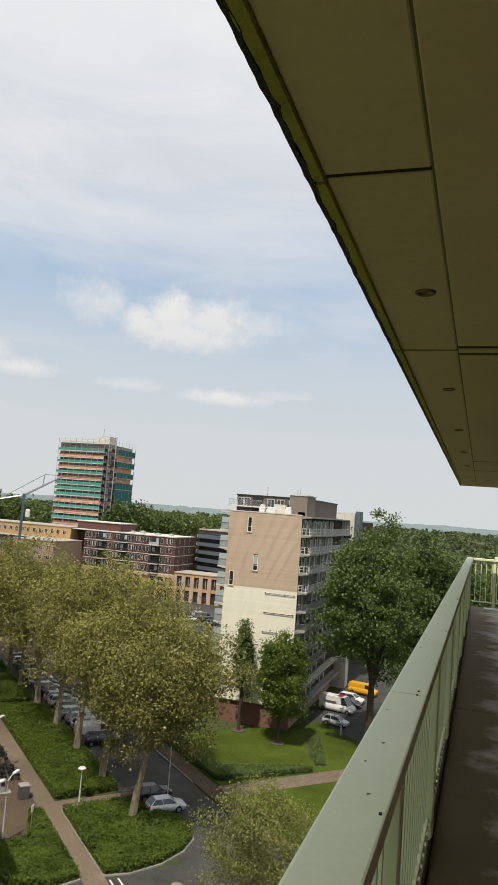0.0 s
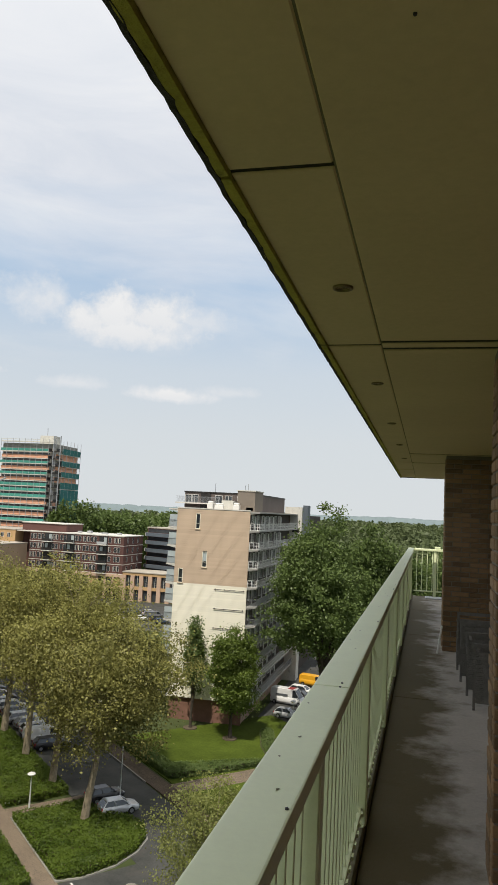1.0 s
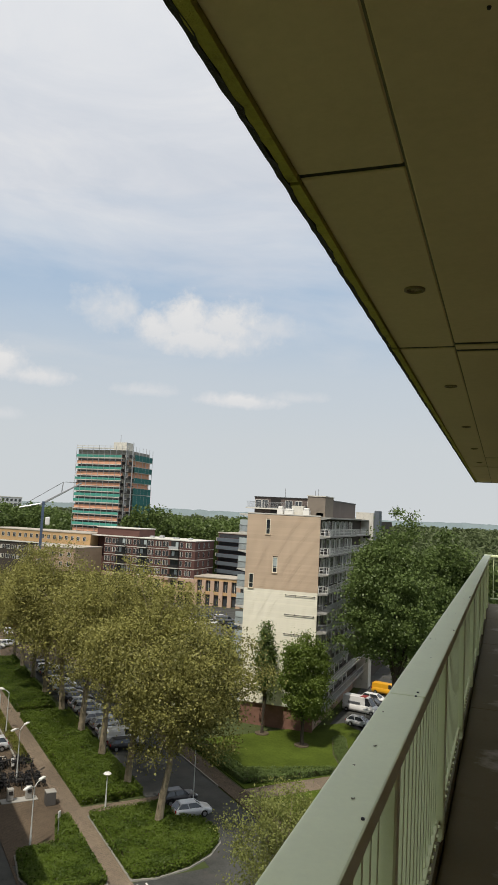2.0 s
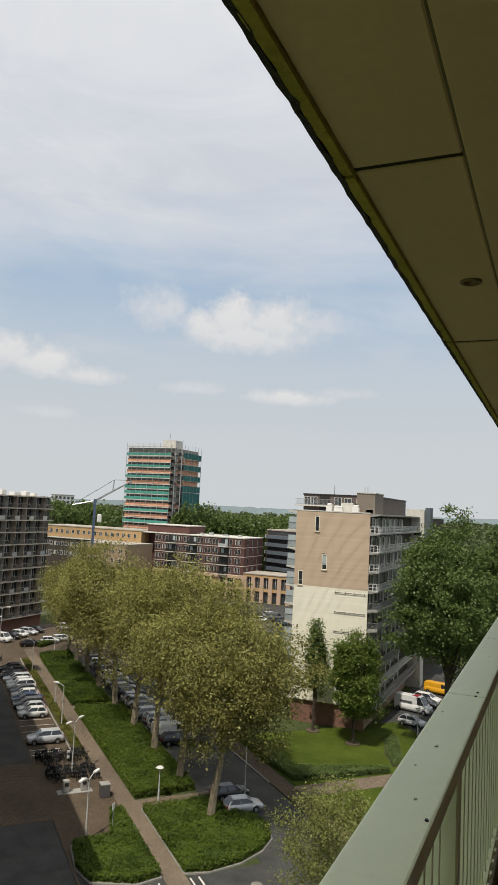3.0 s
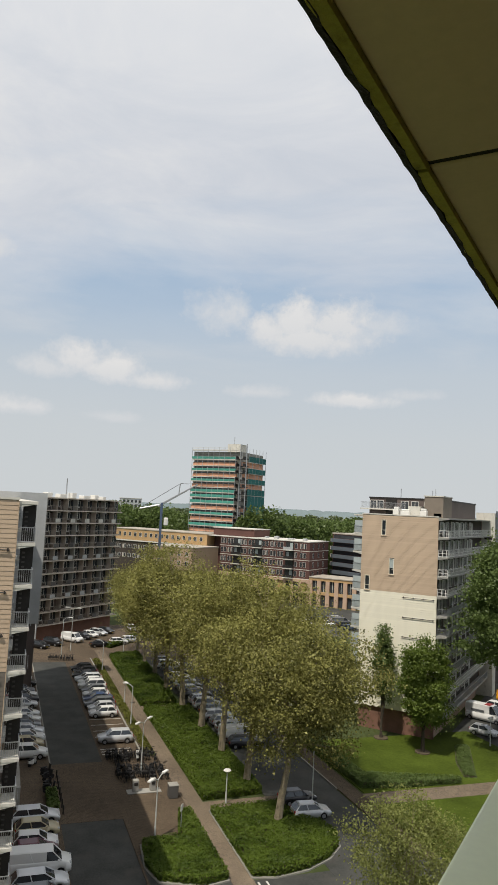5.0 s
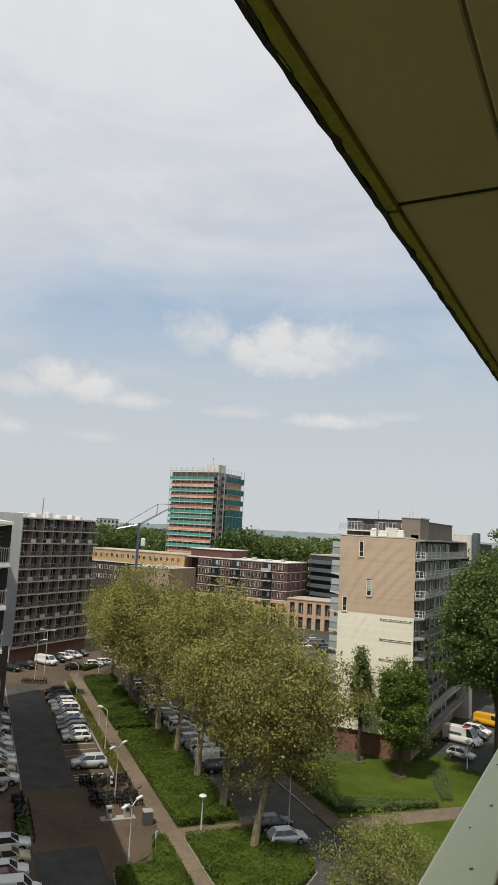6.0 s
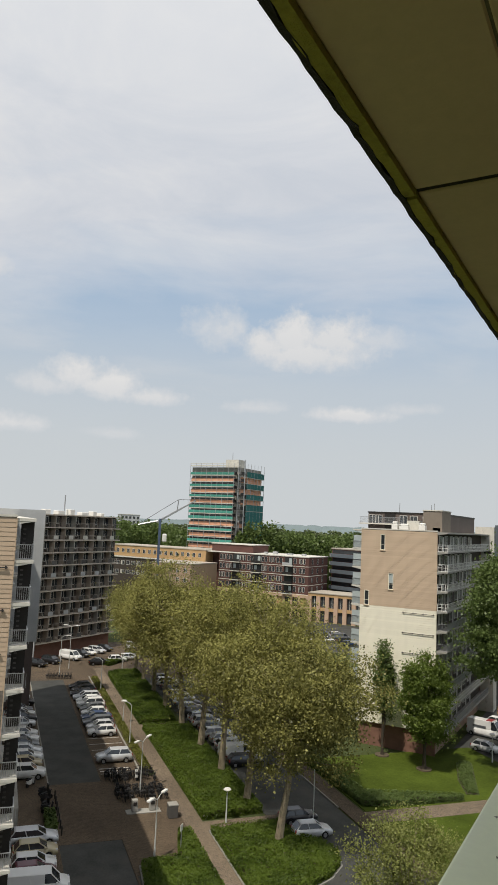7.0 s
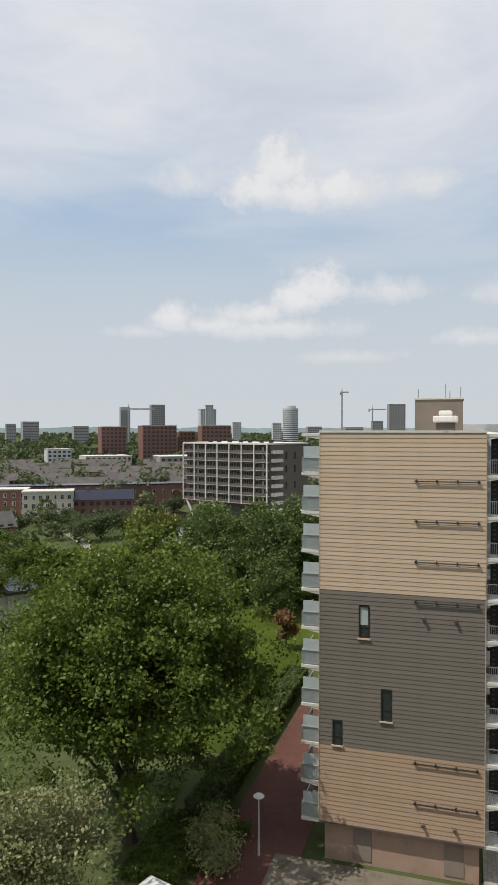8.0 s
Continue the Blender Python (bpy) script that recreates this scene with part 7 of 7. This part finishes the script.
street_lamp("post", at_st(-0.6, -15.6), 4.2, "white round-headed lamp beside the red yard")
solid("sign_pole", tubes(((0, 0, 0), (0, 0, 5.8), 0.06, 0.05), n=6), M["lamp_grey"], "slim grey pole beside the parked cars", "pole", "", pose(-30.4, 72.6, 0))
street_lamp("post", pose(-18.3, 106.2, 0), 3.6, "white round-headed lamp by the parking yard")


def bicycle(m):
    ob = thing("bicycle", "dark parked bicycle with thin wheels", "bicycle", m, "parked bicycles")
    for x in (-0.52, 0.52):
        bm = bmesh.new()
        n = 16
        rows = [[bm.verts.new((x + (0.34 + dx) * math.cos(k * math.tau / n), dy, 0.35 + (0.34 + dx) * math.sin(k * math.tau / n))) for dx, dy in ((0.032, 0), (0, 0.03), (-0.032, 0), (0, -0.03))] for k in range(n)]
        for k in range(n):
            for q in range(4):
                bm.faces.new((rows[k][q], rows[k][(q + 1) % 4], rows[(k + 1) % n][(q + 1) % 4], rows[(k + 1) % n][q]))
        part("wheel", bm, M["tyre"], ob)
    part("bike_frame", tubes(((-0.52, 0, 0.35), (-0.15, 0, 0.85), 0.03), ((-0.15, 0, 0.85), (0.4, 0, 0.85), 0.03), ((-0.05, 0, 0.35), (-0.15, 0, 0.9), 0.03), ((-0.05, 0, 0.35), (0.4, 0, 0.85), 0.032), ((0.52, 0, 0.35), (0.38, 0, 1.0), 0.02),
                             ((-0.52, 0, 0.35), (-0.05, 0, 0.35), 0.02), n=5), M["tyre"], ob)
    part("saddle", rbox(-0.3, -0.02, -0.08, 0.08, 0.9, 0.97, 0.02), M["tyre"], ob)
    part("handlebar", tubes(((0.36, -0.28, 1.02), (0.36, 0.28, 1.02), 0.022), n=5), M["steel_dark"], ob)
    part("carrier", boxes((-0.85, -0.35, -0.07, 0.07, 0.74, 0.77)), M["steel_dark"], ob)
    part("mudguard", tubes(((-0.88, 0, 0.45), (-0.7, 0, 0.7), 0.045), ((-0.7, 0, 0.7), (-0.4, 0, 0.73), 0.045), n=5), M["tyre"], ob)
    for y in (-0.13, 0.13):
        part("pannier_bag", rbox(-0.82, -0.45, y - 0.055, y + 0.055, 0.42, 0.73, 0.03), M["tyre"], ob)
    return ob


first_bike = bicycle(at_st(39.8, 13.2, 137.6))
for s_ in (40.2, 39.2, 38.3, 34.8, 33.8, 32.6):
    for k in range(13):
        if R.random() < 0.8:
            copy_thing(first_bike, at_st(s_ + R.uniform(-0.25, 0.25), 13.6 + 0.43 * k, 137.6 + R.choice((0, 180)) + R.uniform(-12, 12)) @ Matrix.Rotation(radians(R.uniform(-9, 9)), 4, "X"))
for k in range(9):
    copy_thing(first_bike, pose(-100.5 + 0.45 * k, 106.5 + 0.3 * k, 0.03, 0, 0, 120 + R.uniform(-8, 8)))


def scooter(m, colour, label):
    ob = thing("scooter", label, "scooter", m, "parked scooters")
    for x in (-0.55, 0.6):
        part("wheel", tubes(((x, -0.06, 0.24), (x, 0.06, 0.24), 0.24), n=12), M["tyre"], ob)
    part("body", loft([[(-0.85, -0.1, 0.5), (-0.85, 0.1, 0.5), (-0.85, 0.08, 0.75), (-0.85, -0.08, 0.75)], [(-0.4, -0.19, 0.3), (-0.4, 0.19, 0.3), (-0.4, 0.17, 0.8), (-0.4, -0.17, 0.8)],
                       [(0.05, -0.15, 0.25), (0.05, 0.15, 0.25), (0.05, 0.13, 0.72), (0.05, -0.13, 0.72)]]), M["paint_" + colour], ob)
    part("leg_shield", loft([[(0.3, -0.2, 0.3), (0.3, 0.2, 0.3), (0.36, 0.2, 0.3), (0.36, -0.2, 0.3)], [(0.42, -0.16, 1.0), (0.42, 0.16, 1.0), (0.48, 0.16, 1.0), (0.48, -0.16, 1.0)]]), M["paint_" + colour], ob)
    part("foot_board", boxes((0.0, 0.34, -0.16, 0.16, 0.26, 0.31)), M["steel_dark"], ob)
    part("seat", rbox(-0.8, -0.0, -0.15, 0.15, 0.8, 0.9, 0.03), M["tyre"], ob)
    part("handlebar", tubes(((0.42, -0.32, 1.05), (0.42, 0.32, 1.05), 0.03), n=5), M["steel_dark"], ob)
    return ob


scooter(at_st(39.2, 4.6, 100), "white", "white parked motor scooter beside the cars")
for s, t in ((36.3, 6.0), (34.6, 6.1), (32.2, 5.9), (31.2, 6.1)):
    scooter(at_st(s, t, R.uniform(60, 120)), "black", "black parked motor scooter at the kerb")
for s, t, colour in ((39.9, 14.3, "black"), (39.4, 15.6, "black"), (38.9, 16.8, "white"), (34.9, 13.9, "black"), (34.2, 15.0, "black"), (33.4, 17.4, "black")):
    scooter(at_st(s, t, R.uniform(120, 155)), colour, colour + " parked motor scooter among bicycles")
for s in (29.4, 28.0, 26.4):
    leafy_bed("planter_bush", [(s - 0.8, 5.7), (s + 0.8, 5.7), (s + 0.8, 6.5), (s - 0.8, 6.5)], 0.9, "small dark bush at the street's edge", "leaf_dark", 0.2, 120, int(s * 3), "bush")
cv = thing("waste_station", "grey metal plate with two waste columns", "waste container", at_st(29.2, 15.8, 137.6))
part("plate", rbox(-0.6, 0.6, -1.85, 1.85, 0.045, 0.13, 0.02), M["slab_grey"], cv)
for y in (-0.95, 0.95):
    part("column", rbox(-0.3, 0.3, y - 0.32, y + 0.32, 0.131, 1.35, 0.08, 2), M["slab_grey"], cv)
    part("hatch", rbox(-0.36, -0.301, y - 0.2, y + 0.2, 0.8, 1.15, 0.02), M["steel_dark"], cv)
bn = thing("recycling_box", "large grey recycling box beside the path", "waste container", at_st(27.1, 18.5, 137.6))
part("body", rbox(-0.5, 0.5, -0.5, 0.5, 0.05, 1.3, 0.06, 2), M["rail_panel"], bn)
part("lid", rbox(-0.53, 0.53, -0.53, 0.53, 1.301, 1.42, 0.05, 2), M["slab_grey"], bn)
sg = thing("road_sign", "small white rectangular sign on a post", "sign", at_st(18.9, 17.4, 10))
part("post", tubes(((0, 0, 0), (0, 0, 2.5), 0.04), n=6), M["galv"], sg)
part("board", rbox(-0.03, 0.03, -0.25, 0.25, 2.0, 2.6, 0.01), M["white"], sg)
for k in range(7):
    solid("bollard", tubes(((0, 0, 0), (0, 0, 0.9), 0.08, 0.07), n=8), M["steel_dark"], "short dark bollard at the street's edge", "bollard", "", at_st(25.2 + 1.6 * k, 7.0), "bollards")
solid("stone_block", rbox(-0.25, 0.25, -0.2, 0.2, 0.0, 0.35, 0.06, 2), M["offwhite"], "pale stone block beside the path", "stone", "", at_st(26.0, 21.8))
